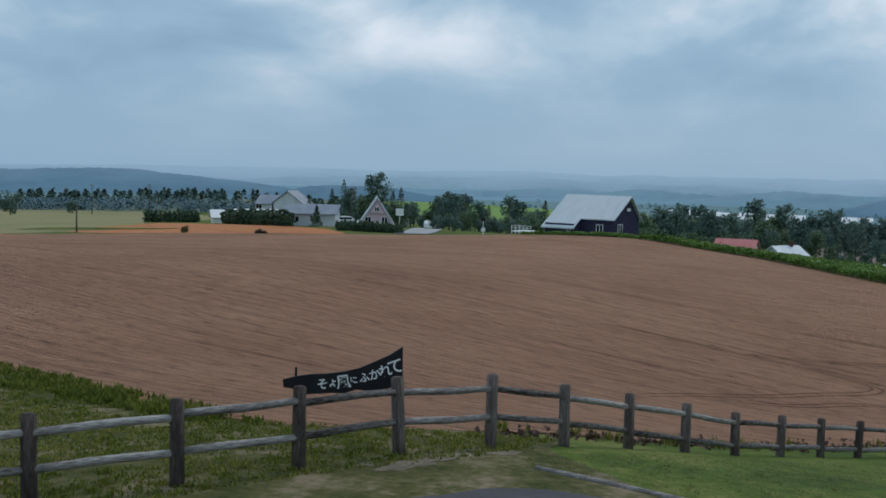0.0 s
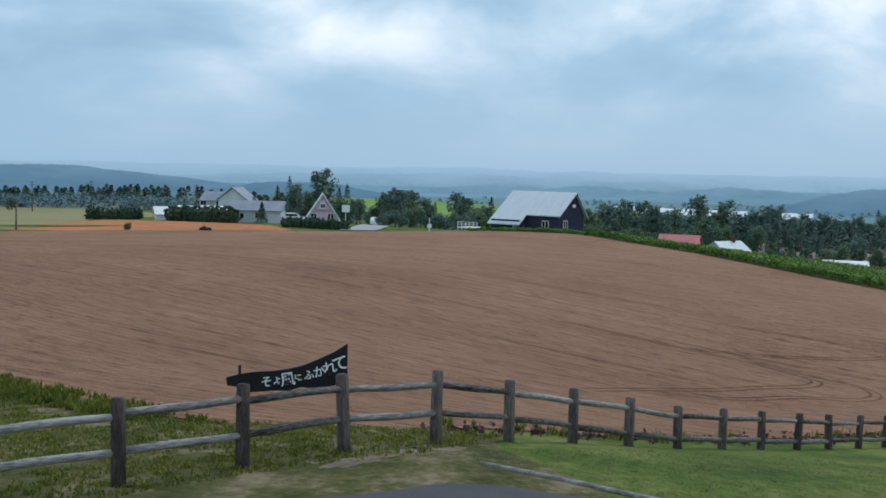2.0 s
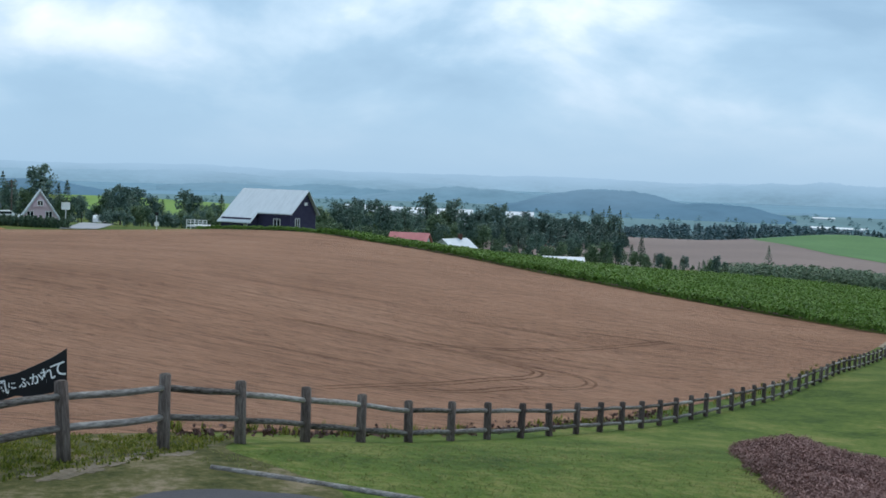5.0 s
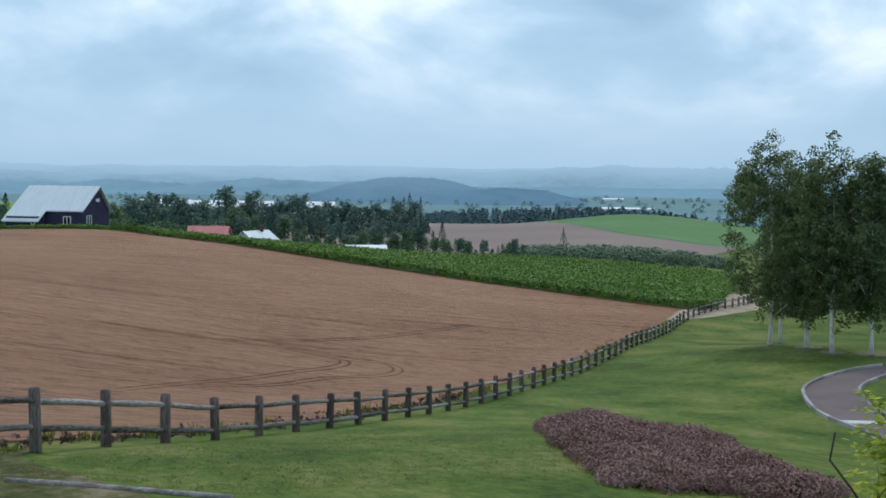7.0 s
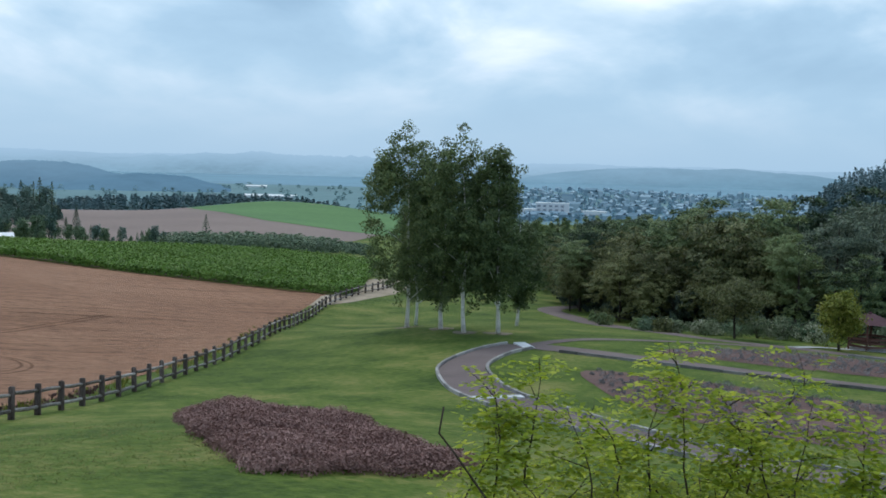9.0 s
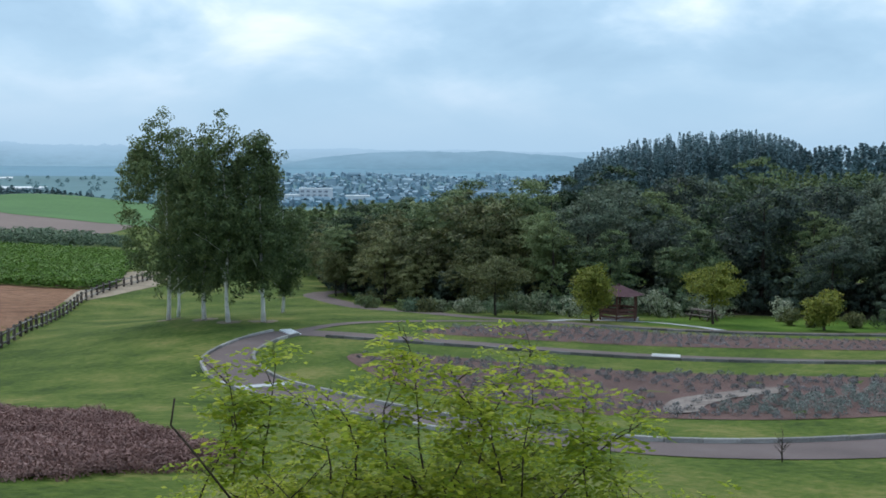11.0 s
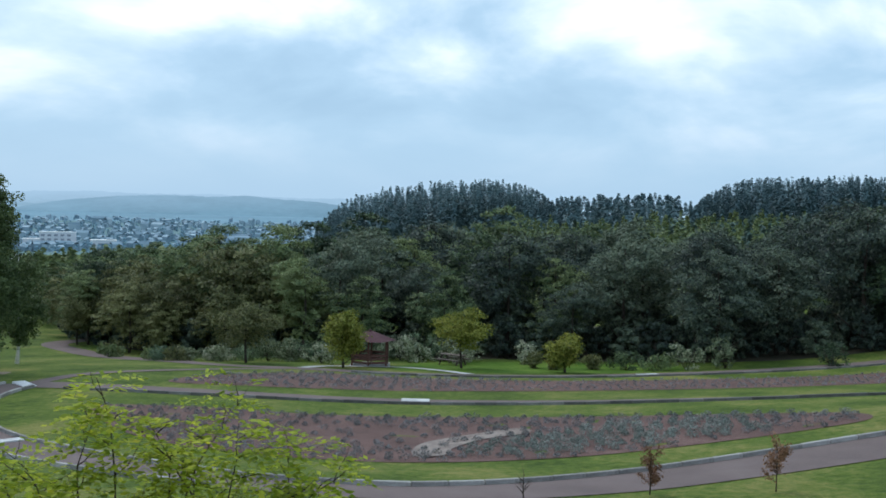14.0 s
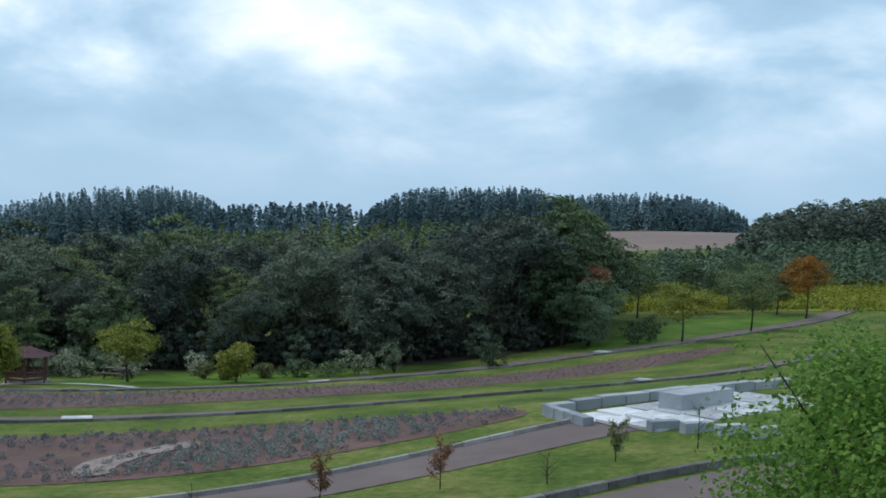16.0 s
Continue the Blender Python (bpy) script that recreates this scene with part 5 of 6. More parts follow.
# ---- single trees of the garden ----
for x, y, h, s, c, mat, label, seed in (
        (83.4, 67.0, 5.0, 2.3, 1.2, M_OLIVELEAF, "olive green tree beside the path", 71),
        (64.7, 38.2, 4.4, 2.2, 0.9, M_OLIVELEAF, "olive green garden tree", 72),
        (64.9, 31.2, 3.9, 1.3, 0.15, M_YELLOWLEAF, "yellow green upright garden tree", 73),
        (71.5, 25.6, 4.3, 1.9, 1.2, M_YELLOWLEAF, "yellow green rounded garden tree", 74),
        (71.8, 18.5, 2.9, 1.0, 0.4, M_YELLOWLEAF, "small yellowing garden tree", 75),
        (89.8, -12.4, 5.0, 2.9, 1.2, M_YELLOWLEAF, "yellow green tree beside the far path", 76),
        (99.4, -19.6, 6.5, 2.9, 1.5, M_WOODLEAF, "dull green tree beside the far path", 77),
        (114.7, -25.1, 4.4, 2.4, 1.2, M_OLIVELEAF, "dark olive tree by the yellow field", 78),
        (110.9, -27.1, 6.3, 2.5, 1.9, M_ORANGELEAF, "orange autumn tree beside the path", 79),
        (115.2, -11.4, 7.0, 3.2, 1.4, M_WOODLEAF, "dark green tree by the yellow field", 80),
        (90.6, -5.2, 6.3, 3.0, 0.4, M_MIDLEAF, "green tree at the corner of the wood", 81),
        (117.0, -17.5, 5.5, 3.0, 1.0, M_WOODLEAF, "dark green tree by the yellow field", 83),
        (121.0, -21.5, 6.0, 3.2, 0.8, M_WOODLEAF, "dark green tree by the yellow field", 84),
        (91.6, -5.4, 6.5, 1.6, 4.7, M_RUSTLEAF, "tree with a reddish autumn crown", 82)):
    place(tree("garden_tree", h, s, c, M_BARK, mat, label, seed=seed, clumps=420 if seed == 81 else 230, per=30, leaf=0.16, lobes=13, lobe=(0.24, 0.4), core=(0.45, 0.7), puff=0.26, shell=0.6, bough=0.25, radius=0.09, group="garden trees"), x, y, seed * 31)


# ---- far trees round the hamlet and fields ----
CON = [conifer("conifer", 9, 2.8, "dark green pointed conifer among far trees", M_CONIFER, 91, group="far conifers"), conifer("conifer", 11, 3.2, "dark green pointed conifer among far trees", M_CONIFER, 92, group="far conifers")]
FARB = [
    tree("far_tree", 8.0, 2.8, 0.6, M_BARK, M_MIDLEAF, "green broad-leaved tree in the distance", seed=93, clumps=95, per=16, leaf=0.55, lobes=8, puff=0.5, group="far trees"),
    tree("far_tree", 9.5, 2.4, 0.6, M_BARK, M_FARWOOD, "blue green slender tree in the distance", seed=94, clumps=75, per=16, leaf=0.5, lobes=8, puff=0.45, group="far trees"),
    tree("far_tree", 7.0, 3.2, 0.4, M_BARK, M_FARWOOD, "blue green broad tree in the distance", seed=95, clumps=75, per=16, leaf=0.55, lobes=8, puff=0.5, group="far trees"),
]
used = set()


def far(kind, bearing, d, size, tall=1.0):
    x, y, _ = polar(bearing, d, 0)
    m = spot(x, y, rng.uniform(0, 360), size * 0.78, 0.1, tall)
    if id(kind) in used:
        copy_at(kind, m)
    else:
        used.add(id(kind))
        kind.matrix_basis = m


# behind the hamlet
for b in np.arange(-7.2, 5.0, 0.42):
    far(rng.choice((CON[0], FARB[2], FARB[0], FARB[1], FARB[1])), b + rng.uniform(-0.15, 0.15), rng.uniform(225, 300), rng.uniform(0.8, 1.2))
for b, d, s, k in ((-3.3, 250, 1.75, FARB[1]), (-2.1, 250, 1.3, CON[0]), (-2.5, 255, 1.2, CON[0]), (-5.6, 250, 1.15, CON[0]), (-5.0, 255, 1.2, CON[1]), (-4.5, 250, 1.1, CON[0]), (-4.0, 250, 1.2, FARB[0]), (1.15, 300, 1.45, FARB[1]), (1.9, 230, 0.95, FARB[1]), (3.45, 300, 1.5, FARB[1]), (3.9, 300, 1.35, FARB[1]), (5.25, 215, 1.05, CON[0]), (4.9, 215, 0.8, FARB[1]), (-0.1, 260, 0.8, FARB[1]), (-6.2, 196, 0.42, CON[0])):
    far(k, b, d, s)
for b in np.arange(-0.3, 5.3, 0.33):
    far(rng.choice((FARB[0], FARB[2])), b, rng.uniform(178, 205), rng.uniform(0.45, 0.66))
# left horizon
for b in sorted(rng.uniform(-24, -6) for _ in range(24)):
    far(rng.choice((FARB[1], FARB[2], CON[0])), b + rng.uniform(-0.2, 0.2), rng.uniform(395, 470), rng.uniform(0.3, 0.6))
far(FARB[2], -21.0, 300, 1.3)
far(FARB[2], -22.2, 300, 1.2)
far(FARB[2], -18.2, 340, 0.9)
# right of the blue house down to the far field
for b in np.arange(9.6, 20.5, 0.24):
    far(rng.choice((FARB[0], FARB[1], FARB[1], FARB[2])), b + rng.uniform(-0.15, 0.15), rng.uniform(245, 330), rng.uniform(0.9, 1.5))
for b in np.arange(9.6, 15.5, 0.5):
    far(FARB[0], b, rng.uniform(205, 235), rng.uniform(0.6, 0.85))
for b, s in ((17.0, 1.6), (18.3, 1.3), (18.9, 1.5), (19.4, 1.5), (12.9, 1.4), (20.1, 1.2), (16.2, 1.2), (11.3, 1.2), (12.0, 1.4), (14.3, 1.1), (15.6, 1.7), (16.6, 1.4), (18.0, 1.2)):
    far(rng.choice((FARB[0], FARB[1], FARB[1])), b, 310, s * 1.05, 1.15)
for b in np.arange(20.6, 25.6, 0.28):
    far(rng.choice((FARB[1], FARB[1], CON[1])), b, rng.uniform(360, 385), rng.uniform(1.0, 1.45), 1.05)
for b in np.arange(11, 18, 0.4):
    far(rng.choice((FARB[0], FARB[1])), b, rng.uniform(335, 380), rng.uniform(0.8, 1.1))
for b in np.arange(19, 31, 0.2):
    far(rng.choice((FARB[0], FARB[1], CON[0])), b + rng.uniform(-0.2, 0.2), rng.uniform(205, 255), rng.uniform(0.4, 1.0) * (1.0 if b < 27.5 else 0.6))
far(CON[1], 32.65, 250, 0.75)
# the slope below the town and right of the birches
for b in np.arange(44, 60, 0.5):
    far(rng.choice((FARB[0], FARB[1], FARB[2])), b, rng.uniform(180, 330), rng.uniform(0.9, 1.3))


def far_wood(name, bearings, dist, count, high, label, mat, seed, per=64, leaf=1.9, slim=1.5, domed=False):
    """A far wood of many small pointed trees, too many to count."""
    rg = np.random.default_rng(seed)
    b, d = rg.uniform(*bearings, count), rg.uniform(*dist, count)
    x, y = d * np.sin(np.radians(b)), d * np.cos(np.radians(b))
    z = heights(np.column_stack([x, y]))
    along = np.abs(2 * (b - bearings[0]) / (bearings[1] - bearings[0]) - 1)
    h = high * rg.uniform(0.75, 1.15, count) * (1 - 0.6 * along ** 4)
    t = rg.uniform(0, 1, (count, per)) ** 0.8
    a = rg.uniform(0, 2 * math.pi, (count, per))
    r = slim * (np.sqrt(1.02 - t * t) if domed else 1.05 - t) * rg.uniform(0.4, 1.0, (count, per)) * (h / high)[:, None] + 0.1
    q = np.stack([x[:, None] + r * np.cos(a), y[:, None] + r * np.sin(a), z[:, None] + t * h[:, None]], axis=-1).reshape(-1, 3)
    face = np.stack([np.cos(a) * 0.45, np.sin(a) * 0.45, 0.6 + 0.4 * t], axis=-1).reshape(-1, 3)
    face /= np.linalg.norm(face, axis=1)[:, None]
    return tagged(new(name, quads_mesh(name, leaf_quads(q, leaf, rg, 0.0, 0.7, face, 0.2), mat)), label, "wood", kind="stuff")


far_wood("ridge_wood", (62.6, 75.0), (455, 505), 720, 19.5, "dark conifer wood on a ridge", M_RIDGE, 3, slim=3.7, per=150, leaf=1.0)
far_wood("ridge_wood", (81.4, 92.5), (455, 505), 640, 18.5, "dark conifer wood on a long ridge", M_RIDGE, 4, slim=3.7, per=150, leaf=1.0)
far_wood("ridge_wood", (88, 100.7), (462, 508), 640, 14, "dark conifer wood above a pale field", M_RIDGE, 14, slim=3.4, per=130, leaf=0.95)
far_wood("meadow_hedge", (-27, -7.5), (385, 470), 330, 3.6, "low dark trees and bushes beyond the meadow", M_RIDGE, 51, slim=2.8, per=70, leaf=0.8, domed=True)
far_wood("field_bushes", (29.5, 41), (207, 245), 300, 2.9, "low green bushes beyond the crop", M_MIDLEAF, 52, slim=1.9, per=90, leaf=0.5, domed=True)
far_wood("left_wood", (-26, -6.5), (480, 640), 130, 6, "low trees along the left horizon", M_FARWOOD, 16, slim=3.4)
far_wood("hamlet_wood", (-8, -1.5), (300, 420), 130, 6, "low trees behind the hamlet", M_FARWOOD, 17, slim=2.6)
far_wood("slope_wood", (43, 91), (150, 420), 1400, 10, "wood on the slope below the ridge", M_WOODLEAF, 15, slim=3.2, per=90, leaf=1.15)
far_wood("field_wood", (19.6, 25.8), (352, 392), 150, 6.5, "low growth among the far trees", M_FARWOOD, 41, slim=2.6, per=70, leaf=1.0)
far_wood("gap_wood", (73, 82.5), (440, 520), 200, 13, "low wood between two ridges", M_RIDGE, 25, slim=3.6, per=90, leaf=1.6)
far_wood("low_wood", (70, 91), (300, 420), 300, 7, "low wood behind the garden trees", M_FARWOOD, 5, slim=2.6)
far_wood("side_wood", (100.3, 116), (240, 330), 420, 12.6, "dark round-topped wood beside the field", M_DARKLEAF, 6, slim=4.5, leaf=0.9, per=200, domed=True)
far_wood("young_wood", (92, 118), (165, 235), 620, 6.0, "young green wood behind the yellow field", M_CONIFER, 7, slim=1.9, leaf=0.6, per=100)
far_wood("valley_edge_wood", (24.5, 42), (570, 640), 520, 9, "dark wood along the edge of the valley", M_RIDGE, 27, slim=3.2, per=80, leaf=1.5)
# ---- green crop beside the ploughed field ----
CROP = np.array([(11.5, 160.6), (20, 159.4), (28, 157.2), (33.6, 147.5), (38.7, 138), (42.2, 126), (45, 114.3), (51.6, 101), (59.6, 92.5), (67.2, 84), (71, 84.6), (84, 98), (112, 128), (95, 146), (72, 150), (54, 149), (41, 154), (32, 160.2), (24, 161.6), (11.5, 162)])
laid("crop_soil", CROP + np.where(np.arange(len(CROP)) < 10, 0.9, -0.9)[:, None], 2.0, 0.04, M_BEDSOIL, "dark earth under the crop", category="field")


def crop():
    rg = np.random.default_rng(31)
    g = rows_in(CROP, 118, 0.7, 0.5, 12, 0.12)
    d = np.hypot(g[:, 0], g[:, 1])
    g = g[rg.uniform(size=len(g)) < np.clip(1.9 - d / 150, 0.45, 1)]
    edge = even(smooth_line(CROP[:13].tolist(), 4), 0.2)
    edge = np.repeat(edge, 2, axis=0) + rg.normal(size=(len(edge) * 2, 2)) * 0.22
    g = np.concatenate([g, edge])
    n, per = len(g), 17
    patch = np.array([noise.noise((x * 0.16, y * 0.16, 5.0)) + 0.6 * noise.noise((x * 0.55, y * 0.55, 8.0)) for x, y in g])
    h = 0.95 * rg.uniform(0.8, 1.1, n) * (1 + 0.28 * patch) * np.where(g[:, 1] > 157, 0.6, 1.0)
    u = rg.normal(size=(n, per, 3))
    u /= np.linalg.norm(u, axis=2)[..., None]
    u[..., 2] = np.abs(u[..., 2])
    q = np.column_stack([g, heights(g)])[:, None] + u * np.array([0.36, 0.36, 0.0]) + np.array([0, 0, 1.0]) * (h[:, None] * (0.3 + 0.7 * u[..., 2]))[..., None]
    up = (u * np.array([0.8, 0.8, 0.5]) + np.array([0, 0, 0.55])).reshape(-1, 3)
    up /= np.linalg.norm(up, axis=1)[:, None]
    tagged(new("crop", quads_mesh("crop", leaf_quads(q.reshape(-1, 3), 0.27, rg, -0.1, 0.75, up, 0.35), M_CROP)), "waist-high leafy green crop in a band", "crop", kind="stuff")


crop()


# ---- heather bed on the lawn ----
def heather():
    rg = np.random.default_rng(14)
    o = HEATHER
    lo, hi = o.min(0), o.max(0)
    g = rg.uniform(lo, hi, (7000, 2))
    g = g[inside(g, o)]
    mound = np.array([0.5 + 0.62 * noise.noise((x * 0.85, y * 0.85, 7.0)) + 0.3 * noise.noise((x * 2.1, y * 2.1, 4.0)) for x, y in g])
    rim = np.min(np.linalg.norm(g[:, None] - o[None], axis=2), axis=1)
    mound = np.clip(mound, 0, 1.1) * np.clip(rim / 0.7, 0.25, 1)
    g, mound = g[mound > 0.06], mound[mound > 0.06]
    n, per = len(g), 54
    u = rg.normal(size=(n, per, 3))
    u /= np.linalg.norm(u, axis=2)[..., None]
    u[..., 2] = np.abs(u[..., 2])
    s = rg.uniform(0.14, 0.27, (n, 1, 1))
    q = np.column_stack([g, heights(g) + mound * 0.33])[:, None] + u * s * rg.uniform(0.75, 1.05, (n, per, 1))
    tagged(new("heather", quads_mesh("heather", leaf_quads(q.reshape(-1, 3), 0.056, rg, -0.5, 0.6, u.reshape(-1, 3), 0.4), M_HEATHER)), "low mounds of brownish purple heather", "heather", kind="stuff")
    laid("heather_soil", o * 0.94 + o.mean(0) * 0.06, 0.6, 0.03, M_BEDSOIL, "dark soil under the heather", category="flower bed")


heather()


# ---- bushes ----
def bush(x, y, w, h, mat, label, seed, leaf=0.16, clumps=40, per=24):
    rg = np.random.default_rng(seed)
    ob = thing("bush", label, "bush", "garden bushes")
    stems = [tube([(0, 0, -0.1), (math.cos(a) * w * 0.25, math.sin(a) * w * 0.25, h * 0.4), (math.cos(a) * w * 0.45, math.sin(a) * w * 0.45, h * 0.75)], [0.03, 0.02, 0.008], 5) for a in (0.3, 1.6, 2.9, 4.1, 5.3)]
    tagged(part("stemwork", join_grids("stemwork", stems, M_BARK), M_BARK, ob), kind="stuff")
    lobes = [((rg.uniform(-0.45, 0.45) * w, rg.uniform(-0.45, 0.45) * w, h * rg.uniform(0.3, 0.6)), (w * 0.5, w * 0.5, h * 0.42)) for _ in range(6)]
    p, face = crown_points(lobes, clumps, per, 0.16, rg, 0.7)
    keep = p[:, 2] > 0.02
    part("leaves", quads_mesh("leaves", leaf_quads(p[keep], leaf, rg, 0.0, 0.65, face[keep]), mat), mat, ob)
    return place(ob, x, y, seed * 37)


for k, (x, y, w, h, mat, label) in enumerate((
        (70.5, 38.0, 1.9, 2.0, M_PALELEAF, "pale flowering bush by the wood"), (69.0, 34.8, 1.5, 1.5, M_PALELEAF, "pale flowering bush by the wood"),
        (76.5, 27.6, 2.0, 2.1, M_PALELEAF, "pale flowering bush behind the gazebo"), (75.5, 31.0, 1.8, 1.8, M_PALELEAF, "pale flowering bush behind the gazebo"),
        (79.5, 23.4, 1.7, 1.7, M_PALELEAF, "pale leaved bush by the wood"),
        (77.4, 11.4, 1.9, 1.9, M_PALELEAF, "pale grey green bush at the wood's edge"), (79.0, 9.0, 1.4, 2.2, M_PALELEAF, "pale grey green bush at the wood's edge"),
        (76.0, 15.2, 1.6, 1.3, M_WOODLEAF, "dark green bush at the wood's edge"), (76.5, 13.2, 1.6, 1.2, M_WOODLEAF, "dark green bush at the wood's edge"),
        (80.5, 2.2, 1.7, 1.5, M_WOODLEAF, "green rounded bush beside the path"), (75.5, 17.5, 0.8, 1.1, M_OLIVELEAF, "dull olive bush at the wood's edge"),
        (64.0, 43.5, 1.1, 1.1, M_OLIVELEAF, "small olive bush beside the path"), (67.5, 47.8, 1.2, 1.0, M_WOODLEAF, "small green bush beside the path"),
        (71.0, 54.0, 1.2, 1.1, M_WOODLEAF, "small green bush beside the path"), (75.5, 57.5, 1.3, 1.2, M_OLIVELEAF, "small olive bush beside the path"),
        (66.0, 41.3, 1.2, 1.0, M_PALELEAF, "low pale bush beside the path"), (68.6, 42.5, 1.3, 1.1, M_PALELEAF, "low pale bush beside the path"),
        (90.5, -9.0, 1.5, 1.2, M_WOODLEAF, "green bush by the far path"), (94.5, -9.5, 1.9, 1.7, M_WOODLEAF, "green bush by the far path"), (98.5, -11.0, 1.8, 1.8, M_WOODLEAF, "green bush by the far path"),
        (74.0, 19.8, 0.7, 0.9, M_OLIVELEAF, "small olive bush on the lawn"), (75.0, 21.5, 0.9, 1.2, M_OLIVELEAF, "small thin bush on the lawn"))):
    bush(x, y, w, h, mat, label, 200 + k)
# low hedge of pale flowering bushes behind the far path
for k, (b, d, w, h) in enumerate(((55.2, 79, 1.5, 1.0), (56.6, 79, 1.4, 0.9), (58.0, 79, 1.5, 1.0), (59.4, 79.5, 1.5, 1.2), (60.5, 79.5, 1.5, 1.7), (61.6, 80, 1.5, 1.4), (62.6, 80, 1.5, 1.5), (66.0, 84, 1.7, 1.9), (67.2, 84, 1.7, 2.1), (68.3, 84, 1.8, 2.2), (69.4, 84, 1.7, 2.1), (70.4, 83, 1.4, 1.5))):
    x, y, _ = polar(b, d, 0)
    bush(x, y, w, h, M_PALELEAF if k % 3 else M_MIDLEAF, "pale flowering bush in a low hedge", 230 + k, leaf=0.13, clumps=60)
# dark undergrowth along the wood
rg2 = random.Random(3)
under = bush(92, 70, 2.3, 2.8, M_DARKLEAF, "dark undergrowth bush under the wood", 260, leaf=0.26, clumps=60)
for p in even(EDGE, 2.3):
    a, r = math.atan2(p[0], p[1]), math.hypot(*p) + rg2.uniform(1.5, 6)
    copy_at(under, spot(r * math.sin(a), r * math.cos(a), rg2.uniform(0, 360), rg2.uniform(0.7, 1.25), 0.02))
    r += rg2.uniform(5, 9)
    copy_at(under, spot(r * math.sin(a), r * math.cos(a), rg2.uniform(0, 360), rg2.uniform(1.3, 1.8), 0.02))
# clipped hedge in the hamlet
hedge = bush(-35, 196, 1.6, 2.6, M_CONIFER, "dark clipped hedge bush in the hamlet", 261, leaf=0.4, clumps=46)
for x0, y0, x1, y1, n, s in ((-54, 206, -46, 210, 12, 0.85), (-38, 198, -25.5, 185, 20, 0.95), (-16, 172, -6, 165, 15, 0.55), (-15, 173.5, -8, 168, 9, 0.6)):
    for i in range(n):
        t = i / (n - 1)
        x, y = x0 + (x1 - x0) * t, y0 + (y1 - y0) * t
        copy_at(hedge, spot(x, y, rg2.uniform(0, 360), s * rg2.uniform(0.9, 1.1), 0.02))
place(conifer("round_conifer", 3.3, 1.3, "rounded dark conifer beside the shed", M_CONIFER, 262, tiers=9, clear=0.2), -20.6, 184.5)
bush(-35.5, 155.5, 0.7, 1.0, M_OLIVELEAF, "small lone bush on the field edge", 263)
bush(-25, 154.5, 0.8, 0.5, M_BARK, "low dark stubble heap on the field edge", 264)


# ---- gazebo, picnic table ----
def gazebo(x, y, turn):
    ob = thing("gazebo", "brown wooden gazebo with a hipped roof", "gazebo", m=spot(x, y, turn, 0.82))
    bm = bmesh.new()
    bmesh.ops.create_cone(bm, cap_ends=True, segments=6, radius1=2.15, radius2=0.3, depth=0.68, matrix=Matrix.Translation((0, 0, 2.52)))
    part("roof", bm, M_BROWNROOF, ob)
    part("finial", boxed(-0.12, -0.12, 2.8, 0.12, 0.12, 3.0, bevel=0.03), M_BROWNROOF, ob)
    part("floor", boxed(-1.6, -1.6, -0.1, 1.6, 1.6, 0.12), M_KERB, ob)
    for k in range(6):
        a = math.pi / 3 * k
        c, s = math.cos(a) * 1.6, math.sin(a) * 1.6
        part("post", boxed(c - 0.07, s - 0.07, 0.1, c + 0.07, s + 0.07, 2.25), M_BROWNWOOD, ob)
        if k != 4:
            b = a + math.pi / 6
            for h in (0.35, 0.62, 0.92):
                board = part("board", boxed(-0.72, -0.03, h, 0.72, 0.03, h + 0.17), M_BROWNWOOD, ob)
                board.matrix_basis = pose(math.cos(b) * 1.385, math.sin(b) * 1.385, 0, 0, 0, math.degrees(b) + 90)
    return ob


gazebo(68.9, 31.2, 20)


def picnic_table(x, y, turn):
    ob = thing("picnic_table", "weathered brown picnic table with benches on grass", "table", m=spot(x, y, turn))
    for k in range(4):
        part("plank", boxed(-0.95, -0.38 + k * 0.195, 0.72, 0.95, -0.38 + k * 0.195 + 0.17, 0.77), M_POST, ob)
    for s in (-1, 1):
        part("bench", boxed(-0.95, s * 0.72 - 0.13, 0.42, 0.95, s * 0.72 + 0.13, 0.47), M_POST, ob)
        part("bearer", boxed(s * 0.65 - 0.04, -0.82, 0.36, s * 0.65 + 0.04, 0.82, 0.42), M_POST, ob)
        for q in (-1, 1):
            leg = part("leg", boxed(-0.04, -0.045, 0, 0.04, 0.045, 0.8), M_POST, ob)
            leg.matrix_basis = pose(s * 0.72, q * 0.62, 0, q * 28, 0, 0)
    return ob


picnic_table(74.7, 27.4, 75)


